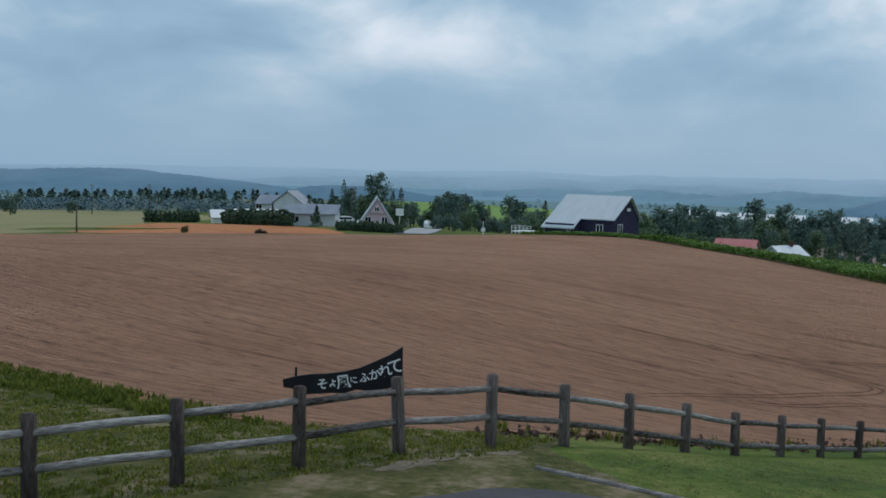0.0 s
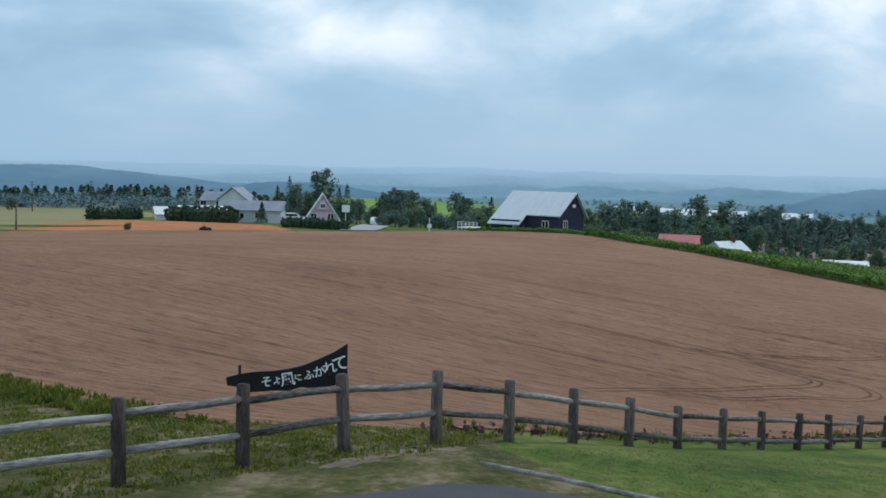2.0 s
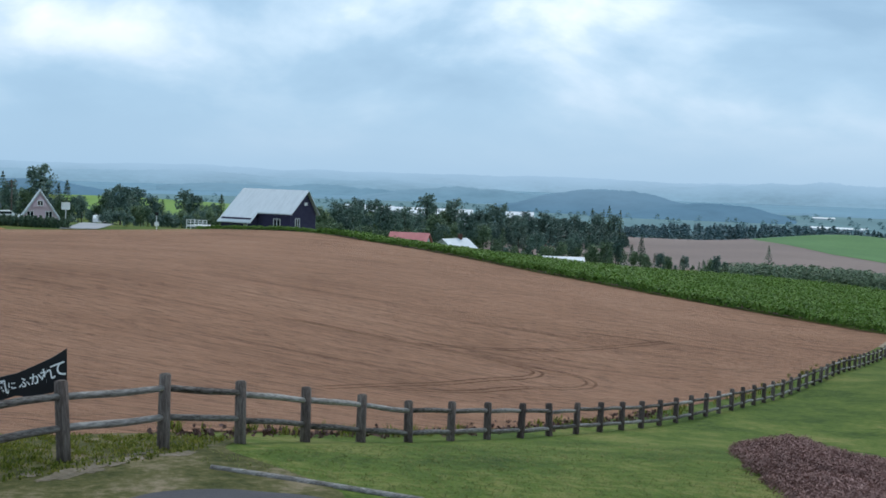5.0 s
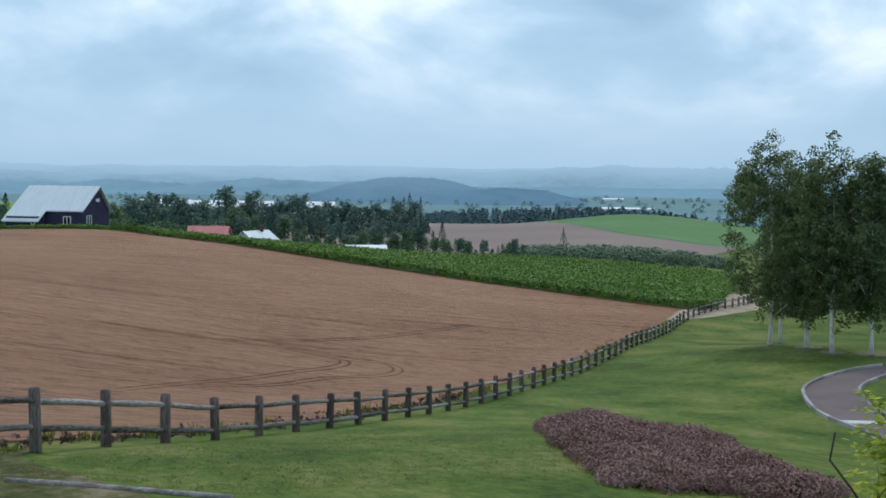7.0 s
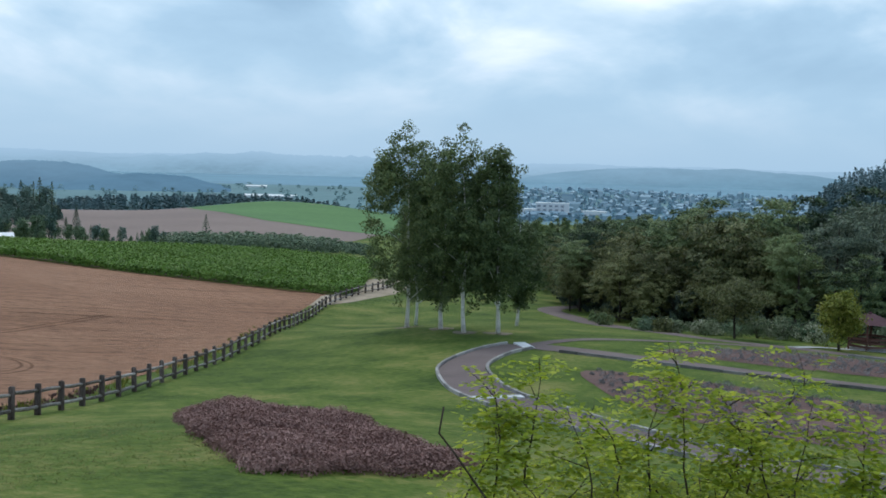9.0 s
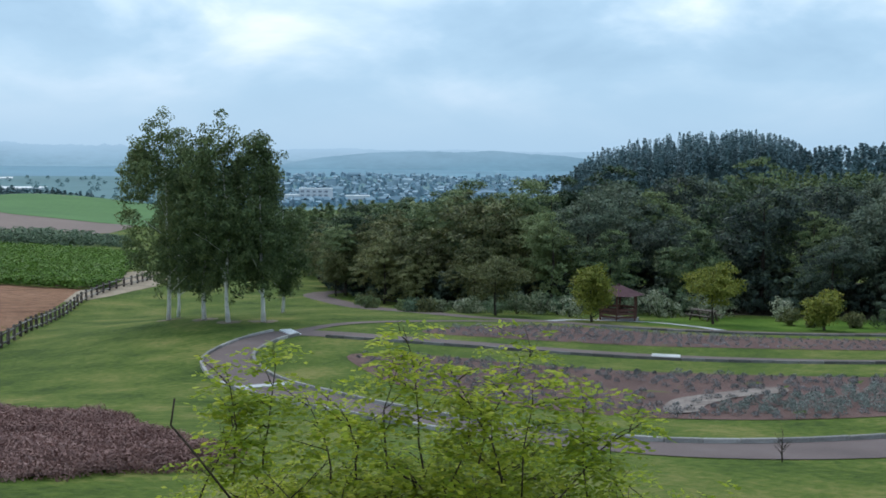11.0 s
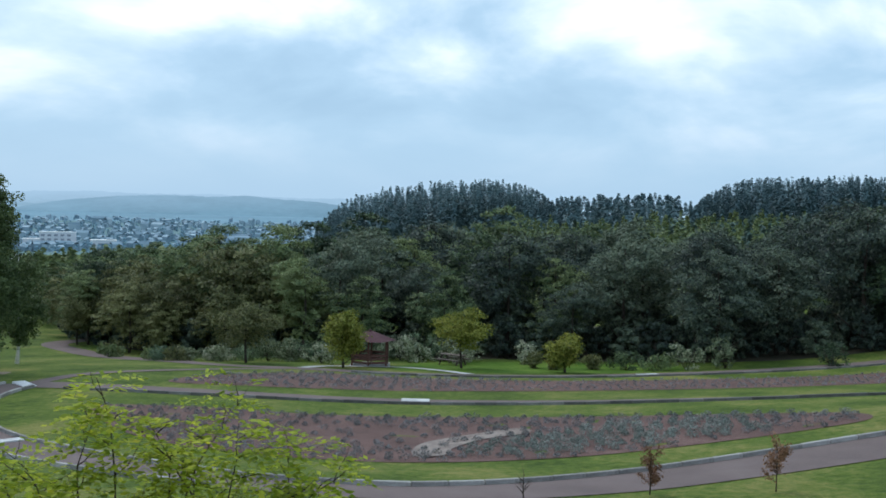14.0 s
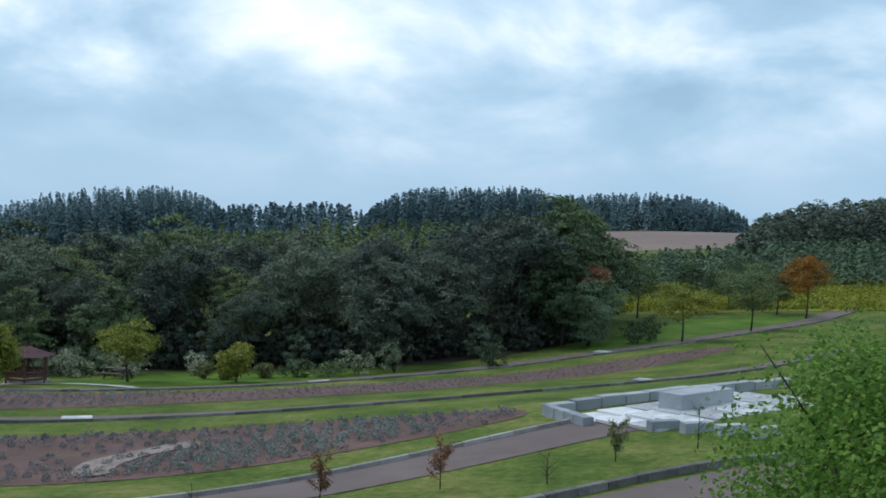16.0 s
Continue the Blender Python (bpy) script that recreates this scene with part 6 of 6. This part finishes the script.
# ---- stone terrace ----
def terrace():
    ob = thing("stone_terrace", "pale granite terrace of paving slabs and block walls", "terrace", kind="structure")

    def block(x, y, turn, l, w, h, z=0.0, name="stone_block"):
        b = part(name, boxed(-l / 2, -w / 2, -0.15, l / 2, w / 2, h, bevel=0.02), M_GRANITE, ob)
        b.matrix_basis = pose(x, y, ground_z(x, y) + z, 0, 0, turn)

    a, b = np.array((39.4, -1.0)), np.array((49.0, -11.4))
    way = math.degrees(math.atan2(*(b - a)[::-1]))
    for k in range(11):
        p = a + (b - a) * (k + 0.5) / 11
        block(p[0], p[1], way, 1.26, 0.45, 0.36 + 0.015 * (k % 3))
    for k in range(4):
        block(38.9 - k * 0.62, -1.3 - k * 0.30, 206, 0.66, 0.4, 0.36 - 0.02 * k)
    block(40.3, -6.3, way + 4, 3.1, 1.0, 0.62, name="bench_block")
    for k in range(4):
        block(35.6 - k * 0.52, -4.6 - k * 0.95, -62, 1.05, 0.36, 0.30)
    slabs = random.Random(9)
    shade = from_bm("paving", boxed(-0.68, -0.68, -0.04, 0.68, 0.68, 0.06, bevel=0.01), M_SLABWHITE)
    for i in range(7):
        for j in range(9):
            x = 35.2 + i * 1.38 * 0.74 + j * 0.9
            y = -3.0 - i * 0.02 + i * 0.9 - j * 1.03 - 0.4
            if inside(np.array([(x, y)]), np.array([(36.4, -2.5), (38.8, -1.9), (44.6, -8.0), (41.5, -10.6), (34.2, -7.6), (35.2, -4.2)]))[0]:
                p = part("paving", shade, M_SLABWHITE, ob)
                p.matrix_basis = pose(x, y, ground_z(x, y) + 0.03 + slabs.uniform(-0.012, 0.012), slabs.uniform(-0.5, 0.5), slabs.uniform(-0.5, 0.5), way + slabs.uniform(-1, 1))


terrace()


M_FLOWERS = leaves("yellow_flower_heads", ((0.10, 0.15, 0.02), (0.26, 0.26, 0.03), (0.46, 0.40, 0.045)), translucent=0.2)
flower_rng = np.random.default_rng(55)
flower_places = np.array([polar(b, d, 0)[:2] for b, d in zip(flower_rng.uniform(94.4, 108, 7000), flower_rng.uniform(121.5, 205, 7000))])
tufts("yellow_flowers", flower_places, 0.5, 9, 0.34, M_FLOWERS, "knee-high yellow flowering field crop", 1.0, 56, "flowers")

# ---- saplings ----
def sapling(x, y, h, mat, label, seed):
    rg = np.random.default_rng(seed)
    ob = thing("sapling", label, "sapling", "saplings on the lawn")
    g = [tube([(0, 0, -0.1), (0.02, 0.01, h * 0.5), (0, 0.03, h)], [0.02, 0.013, 0.004], 5)]
    pts = []
    for k in range(13):
        z, a = h * rg.uniform(0.15, 0.85), rg.uniform(0, 6.28)
        r = rg.uniform(0.18, 0.36)
        e = (math.cos(a) * r, math.sin(a) * r, z + r * 0.9)
        g.append(tube([(0, 0, z), e], [0.009, 0.003], 4))
        pts.append(np.array(e) * np.linspace(0.3, 1, 20)[:, None] + np.array((0, 0, z)) * np.linspace(0.7, 0, 20)[:, None])
    tagged(part("stemwork", join_grids("stemwork", g, M_TWIG), M_TWIG, ob), kind="stuff")
    if mat == M_TWIG:
        place(ob, x, y, seed * 50)
        return
    p = np.concatenate(pts)
    p = np.repeat(p, 4, axis=0) + rg.normal(size=(len(p) * 4, 3)) * 0.055
    part("leaves", quads_mesh("leaves", leaf_quads(p, 0.062, rg, 0.4), mat), mat, ob)
    place(ob, x, y, seed * 50)


sapling(27.9, 4.75, 1.15, M_RUSTLEAF, "thin sapling with rusty leaves and tied stem", 301)
sapling(28.6, 1.8, 1.25, M_RUSTLEAF, "reddish brown sapling on the lawn", 302)
sapling(31.1, -2.8, 1.15, M_OLIVELEAF, "olive sapling on the lawn", 303)
sapling(25.9, 7.4, 0.8, M_TWIG, "bare twiggy plant beside the path", 304)
sapling(28.6, -0.9, 0.9, M_TWIG, "bare twiggy plant on the lawn", 305)
sapling(32.5, -5.2, 1.3, M_TWIG, "thin bare sapling before the terrace", 306)


# ---- poles ----
def pole(x, y, h, label, arm=False, mat=M_POST):
    ob = thing("utility_pole", label, "pole", "utility poles", m=spot(x, y))
    part("shaft", join_grids("shaft", [tube([(0, 0, -0.3), (0, 0, h)], [0.13, 0.09], 8)], mat), mat, ob)
    if arm:
        for z in (h - 0.4, h - 1.1):
            part("crossarm", boxed(-0.8, -0.05, z, 0.8, 0.05, z + 0.1), mat, ob)


pole(-50.4, 155.0, 3.6, "dark wooden pole on the field edge", mat=M_POST)
for b, d, h in ((-17.3, 330, 8.5), (-14.6, 330, 9), (-9.6, 330, 9), (-4.6, 205, 7), (8.4, 420, 12)):
    x, y, _ = polar(b, d, 0)
    pole(x, y, h, "grey utility pole behind the hamlet", True)


def road_sign(x, y, h, w, mat, label):
    ob = thing("road_sign", label, "sign", m=spot(x, y))
    part("post", boxed(-0.05, 0.03, -0.2, 0.05, 0.1, h), M_WHITE, ob)
    part("panel", boxed(-w / 2, -0.02, h - w * 0.9, w / 2, 0.028, h), mat, ob)


road_sign(-7.0, 186, 3.3, 1.3, M_WHITE, "white square sign board beside the road")
road_sign(6.0, 162.5, 2.4, 0.5, M_BLACK, "small dark sign by the field edge")
road_sign(6.0, 162.2, 1.0, 0.6, M_WHITE, "small white marker by the field edge")


def parked_car(x, y, turn, mat, label):
    ob = thing("car", label, "car", "parked cars", m=spot(x, y, turn, 1.0, -0.1))
    part("body", prism([(-2.1, 0.35), (2.1, 0.35), (2.1, 0.85), (1.35, 0.98), (0.7, 1.5), (-1.5, 1.52), (-2.05, 1.0)], 1.7), mat, ob)
    part("window", boxed(-1.4, -0.01, 1.02, 0.75, 1.71, 1.38), M_DARKWIN, ob)
    for u in (-1.3, 1.3):
        for w in (-0.03, 1.58):
            bm = bmesh.new()
            bmesh.ops.create_cone(bm, cap_ends=True, segments=14, radius1=0.33, radius2=0.33, depth=0.15, matrix=Matrix.Translation((u, w + 0.075, 0.33)) @ Matrix.Rotation(math.pi / 2, 4, "X"))
            part("wheel", bm, M_BLACK, ob)


parked_car(-1.2, 205, 80, M_WHITE, "white car on the village road")
parked_car(-16.5, 196, 10, M_WHITE, "white car parked by the shed")


# ---- the town in the valley ----
def town():
    rg = np.random.default_rng(77)
    n = 620
    b, d = rg.uniform(47.5, 66, n), 1050 + 1500 * rg.uniform(0, 1, n) ** 1.4
    q, tint = [], []
    for a, r in zip(b, d):
        x, y, _ = polar(a, r, 0)
        z = ground_z(x, y)
        w, e, h = rg.uniform(5, 11), rg.uniform(5, 9), rg.uniform(4, 8)
        if rg.uniform() < 0.07:
            w, h = w * 3, h * 1.5
        t = rg.uniform(0, math.pi)
        c, s = math.cos(t), math.sin(t)
        k = [(x + c * i * w / 2 - s * j * e / 2, y + s * i * w / 2 + c * j * e / 2) for i, j in ((-1, -1), (1, -1), (1, 1), (-1, 1))]
        for i in range(4):
            p0, p1 = k[i], k[(i + 1) % 4]
            q.append([(*p0, z - 1), (*p1, z - 1), (*p1, z + h), (*p0, z + h)])
        m0, m1 = [((k[i][0] + k[j][0]) / 2, (k[i][1] + k[j][1]) / 2, z + h * 1.3) for i, j in ((0, 3), (1, 2))]
        q.append([(*k[0], z + h), (*k[1], z + h), m1, m0])
        q.append([(*k[2], z + h), (*k[3], z + h), m0, m1])
    # bluish, low-contrast tones: valley haze painted onto walls and roofs
    walls = material("hazed_town_walls_and_roofs", ((0.16, 0.245, 0.305), (0.215, 0.31, 0.38), (0.265, 0.365, 0.435), (0.32, 0.42, 0.49)), scale=0.02, fine=0.2, bump=0.0, island=0.6)
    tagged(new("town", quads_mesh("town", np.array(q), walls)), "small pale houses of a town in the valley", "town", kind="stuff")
    # these trees reuse the ground's painted haze colours and glow
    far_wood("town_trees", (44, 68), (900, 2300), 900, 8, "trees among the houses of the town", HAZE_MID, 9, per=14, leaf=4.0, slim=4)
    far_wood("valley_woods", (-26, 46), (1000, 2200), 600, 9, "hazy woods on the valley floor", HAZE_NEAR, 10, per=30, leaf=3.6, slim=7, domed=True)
    for a, r, w, h in ((50.1, 1150, 34, 17), (52.2, 1120, 24, 10), (49.0, 1180, 20, 10)):
        x, y, _ = polar(a, r, 0)
        ob = thing("apartment_block", "white apartment block in the valley town", "building", m=spot(x, y, -a))
        part("wall", boxed(-w / 2, 0, -1, w / 2, 10, h), M_PALEWALL, ob)
        part("roof", boxed(-w / 2 - 0.3, -0.3, h, w / 2 + 0.3, 10.3, h + 0.6), M_WHITE, ob)
        for i in range(int(w / 6)):
            for j in range(int(h / 4)):
                part("window", boxed(-w / 2 + 1.5 + i * 6, -0.1, 1.2 + j * 4, -w / 2 + 4.8 + i * 6, 0.05, 3.2 + j * 4), M_GREYROOF, ob)


town()
# ---- shrubs just below the lookout ----
def locust_shrub():
    """A tall shrub whose fine compound leaves reach up to the lookout."""
    rg = np.random.default_rng(5)
    ob = thing("locust_shrub", "tall shrub with fine yellow green compound leaves", "shrub")
    foot = Vector((3.6, 2.5, ground_z(3.6, 2.5) - 0.1))
    grids, q = [], []

    def frond(base, way, length):
        """A compound leaf: a drooping stalk with paired leaflets."""
        way = way.normalized()
        side = way.cross(Vector((0, 0, 1)))
        side = side.normalized() if side.length > 0.1 else Vector((1, 0, 0))
        pairs = 7
        for i in range(1, pairs + 1):
            t = i / pairs
            c = base + way * length * t + Vector((0, 0, -0.35 * length * t * t))
            for s in (-1, 1):
                l = 0.028 * rg.uniform(0.8, 1.25) * (1 - 0.3 * abs(t - 0.5))
                out = (side * s + way * 0.35 + Vector((0, 0, rg.uniform(-0.5, 0.25)))).normalized()
                wide = out.cross(Vector((rg.normal() * 0.4, rg.normal() * 0.4, 1))).normalized() * l * 0.28
                a = c + out * 0.004
                q.append([a, a + out * l * 0.5 + wide, a + out * l, a + out * l * 0.5 - wide])

    def twig(base, way, length, thick, leafy):
        pts, p, d = [base], base.copy(), way.normalized()
        n = 6
        for i in range(n):
            d = (d + Vector((rg.normal() * 0.16, rg.normal() * 0.16, rg.normal() * 0.12))).normalized()
            p = p + d * length / n
            pts.append(p.copy())
        grids.append(tube(pts, [thick * (1 - 0.75 * i / n) for i in range(n + 1)], 4))
        if leafy:
            for i in range(1, n + 1):
                for _ in range(leafy):
                    a = rg.uniform(0, 6.28)
                    frond(pts[i] + (pts[i - 1] - pts[i]) * rg.uniform(0, 1), Vector((math.cos(a), math.sin(a), rg.uniform(-0.2, 0.6))), rg.uniform(0.09, 0.17))
        return pts

    stems = 20
    for k in range(stems):
        across = -0.30 + 1.62 * (k + rg.uniform(-0.3, 0.3)) / (stems - 1)
        fore = rg.uniform(-0.5, 0.4)
        # the crown lies in a band across the slope below the lookout
        centre = Vector((2.95, 2.05, 0)) + Vector((0.60, -0.80, 0)) * across + Vector((0.80, 0.60, 0)) * fore
        top = 3.57 - 0.08 * across * across + 0.05 * math.sin(k * 2.1)
        mid = foot.lerp(centre, 0.55)
        mid.z = top * 0.55
        end = Vector((centre.x, centre.y, top - 0.30))
        grids.append(tube([foot, mid, end], [0.018, 0.008, 0.003], 6))
        for j in range(10):
            a = rg.uniform(0, 6.28)
            start = mid.lerp(end, 1 - 0.35 * rg.uniform(0, 1) ** 1.5)
            tip = twig(start, Vector((math.cos(a) * 0.9, math.sin(a) * 0.9, rg.uniform(0.15, 1.1))), rg.uniform(0.25, 0.5), 0.0042, 2)
            for m in (2, 4):
                b = rg.uniform(0, 6.28)
                twig(tip[m], Vector((math.cos(b), math.sin(b), rg.uniform(-0.1, 0.8))), rg.uniform(0.14, 0.28), 0.0035, 1)
    # a few long shoots that stand out above the rest: bearing, height, length
    for b, z, l in ((50.1, 3.50, 0.40), (53.5, 3.45, 0.32), (56.4, 3.48, 0.42), (59.6, 3.45, 0.34), (62.2, 3.46, 0.46), (63.2, 3.42, 0.44), (66.5, 3.42, 0.36), (46.8, 3.38, 0.36), (58.2, 3.5, 0.5), (61.0, 3.52, 0.5), (54.8, 3.45, 0.42), (48.6, 3.45, 0.4), (64.8, 3.4, 0.45)):
        x, y, _ = polar(b, 3.55, 0)
        tip = twig(Vector((x, y, z)), Vector((rg.normal() * 0.15, rg.normal() * 0.15, 1)), l, 0.004, 3)
        for m in (2, 3, 4, 5):
            c = rg.uniform(0, 6.28)
            twig(tip[m], Vector((math.cos(c), math.sin(c), 0.7)), 0.14, 0.0025, 1)
    grids.append(tube([(2.62, 2.15, 3.3), (2.40, 2.263, 3.646), (2.366, 2.30, 3.708), (2.374, 2.292, 3.786)], [0.004, 0.0035, 0.003, 0.003], 5))
    tagged(part("branchwork", join_grids("branchwork", grids, M_TWIG), M_TWIG, ob), kind="stuff")
    part("leaves", quads_mesh("leaves", np.array([[tuple(c) for c in leaf] for leaf in q]), M_SHRUB), M_SHRUB, ob)


locust_shrub()


def near_bush():
    rg = np.random.default_rng(6)
    x, y = 4.55, -2.2
    ob = thing("leafy_bush", "dense green bush with small rounded leaves", "bush", m=pose(x, y, ground_z(x, y)))
    top = 4.25 - ground_z(x, y)
    grids, lobes = [], []
    for k in range(24):
        a, r = rg.uniform(0, 6.28), 1.15 * math.sqrt(rg.uniform(0, 1))
        z = top - 0.55 - 0.55 * (r / 1.15) ** 2 + rg.uniform(-0.25, 0.2)
        c = (math.cos(a) * r, math.sin(a) * r, z)
        grids.append(tube([(0, 0, -0.1), (c[0] * 0.5, c[1] * 0.5, z * 0.6), c], [0.03, 0.018, 0.006], 5))
        lobes.append((c, (0.42, 0.42, 0.42)))
        lobes.append(((c[0] * 0.9, c[1] * 0.9, z - 0.9), (0.45, 0.45, 0.6)))
    for dx, dy, dz in ((0, 0, 1.3), (-0.5, 0.4, 1.6), (0.4, -0.5, 1.6), (-0.4, -0.6, 1.5), (0.1, 0.7, 1.5)):
        lobes.append(((dx, dy, top - dz), (0.8, 0.8, 0.8)))
    for k in range(60):
        c = np.array(lobes[rg.integers(0, 24) * 2][0])
        u = rg.normal(size=3)
        u[2] = abs(u[2]) + 0.3
        u /= np.linalg.norm(u)
        grids.append(tube([tuple(c), tuple(c + u * 0.35), tuple(c + u * rg.uniform(0.4, 0.5))], [0.005, 0.004, 0.002], 4))
    tagged(part("branchwork", join_grids("branchwork", grids, M_TWIG), M_TWIG, ob), kind="stuff")
    p, face = crown_points(lobes, 9000, 42, 0.09, rg, 0.8)
    part("leaves", quads_mesh("leaves", leaf_quads(p, 0.025, rg, 0.2, 0.75, face * 0.7 + np.array([0, 0, 0.6]), 0.5), M_BUSH), M_BUSH, ob)


near_bush()


# ---- grass, weeds and clods ----
def blades(name, g, high, per, mat, label, seed, width=0.012, category="grass", flop=(0.1, 0.7)):
    """Upright grass blades in small tufts at plan points."""
    rg = np.random.default_rng(seed)
    g = np.asarray(g, float)
    n = len(g)
    base = np.column_stack([g, heights(g)])[:, None] + np.concatenate([rg.normal(size=(n, per, 2)) * 0.05, np.zeros((n, per, 1))], axis=-1)
    a = rg.uniform(0, 2 * math.pi, (n, per))
    lean = rg.uniform(*flop, (n, per))
    h = high * rg.uniform(0.5, 1.3, (n, per)) * rg.uniform(0.6, 1.3, (n, 1))
    tip = base + np.stack([np.cos(a) * lean * h, np.sin(a) * lean * h, h], axis=-1)
    side = np.stack([-np.sin(a), np.cos(a), np.zeros_like(a)], axis=-1) * width
    mid = base * 0.5 + tip * 0.5 + np.array([0, 0, 1]) * h[..., None] * 0.08
    q = np.stack([base, mid + side, tip, mid - side], axis=2).reshape(-1, 4, 3)
    return tagged(new(name, quads_mesh(name, q, mat)), label, category, kind="stuff")


def scatter(outline, count, seed, patch=0.0, scale=0.5):
    rg = np.random.default_rng(seed)
    o = np.asarray(outline, float)
    g = rg.uniform(o.min(0), o.max(0), (count, 2))
    g = g[inside(g, o)]
    if patch > -1:
        g = g[np.array([noise.noise((x * scale, y * scale, seed)) for x, y in g]) > patch]
    return g


VERGE = [(-14, 9), (-6, 12.2), (-3.2, 14.3), (-1.0, 16.0), (0.6, 17.2), (1.6, 18.6), (2.2, 20.4), (0.2, 19.9), (-3, 20.2), (-5, 21.6), (-8.4, 25.8), (-11.5, 28.4), (-24, 38)]
blades("rough_grass", scatter(VERGE, 46000, 3, -0.42, 0.9), 0.06, 8, M_BLADE, "rough tall grass and weeds by the fence", 3, 0.015)
blades("field_edge_weeds", scatter([(-13, 27.5), (-8.4, 24.0), (-5, 20.4), (-3, 19.2), (-3.2, 20.4), (-4.6, 21.9), (-8, 26.0), (-12, 29.4)], 3500, 6, -0.2, 1.2), 0.14, 12, M_BLADE, "tall weeds at the edge of the field", 4, 0.024)
line = even(np.array([(1.5, 20.6), (54, 71.2)]), 0.22)
weed = line + np.random.default_rng(8).normal(size=line.shape) * 0.28
weed = weed[np.array([noise.noise((x * 0.35, y * 0.35, 1.0)) for x, y in weed]) > -0.15]
blades("fence_weeds", weed, 0.24, 9, M_BLADE, "weeds and dry stalks under the fence", 5, 0.016)
LAWN = [(1.2, 16.9), (4.5, 15.2), (12.5, 16.5), (12.8, 22.5), (19.5, 29.5), (30, 45), (16, 31.4), (1.6, 18.0)]
lawn = scatter(LAWN, 42000, 9, -0.6)
lawn = lawn[np.random.default_rng(4).uniform(size=len(lawn)) < np.clip(1.9 - np.hypot(lawn[:, 0], lawn[:, 1]) / 17, 0, 1)]
blades("lawn_grass", lawn, 0.030, 5, M_LAWN, "short mown lawn grass", 6, 0.008, flop=(0.8, 2.6))
rgc = np.random.default_rng(12)
clod_line = even(np.array([(1.0, 20.1), (20.6, 39.2)]), 0.09)
clod_line = clod_line + rgc.normal(size=clod_line.shape) * 0.3
cz = np.column_stack([clod_line, heights(clod_line) + 0.06])
clod = np.repeat(cz, 5, axis=0) + rgc.normal(size=(len(cz) * 5, 3)) * 0.05
tagged(new("soil_clods", quads_mesh("soil_clods", leaf_quads(clod, 0.11, rgc, 0, 0.9), M_BEDSOIL)), "dark loose clods along the field edge", "soil", kind="stuff")
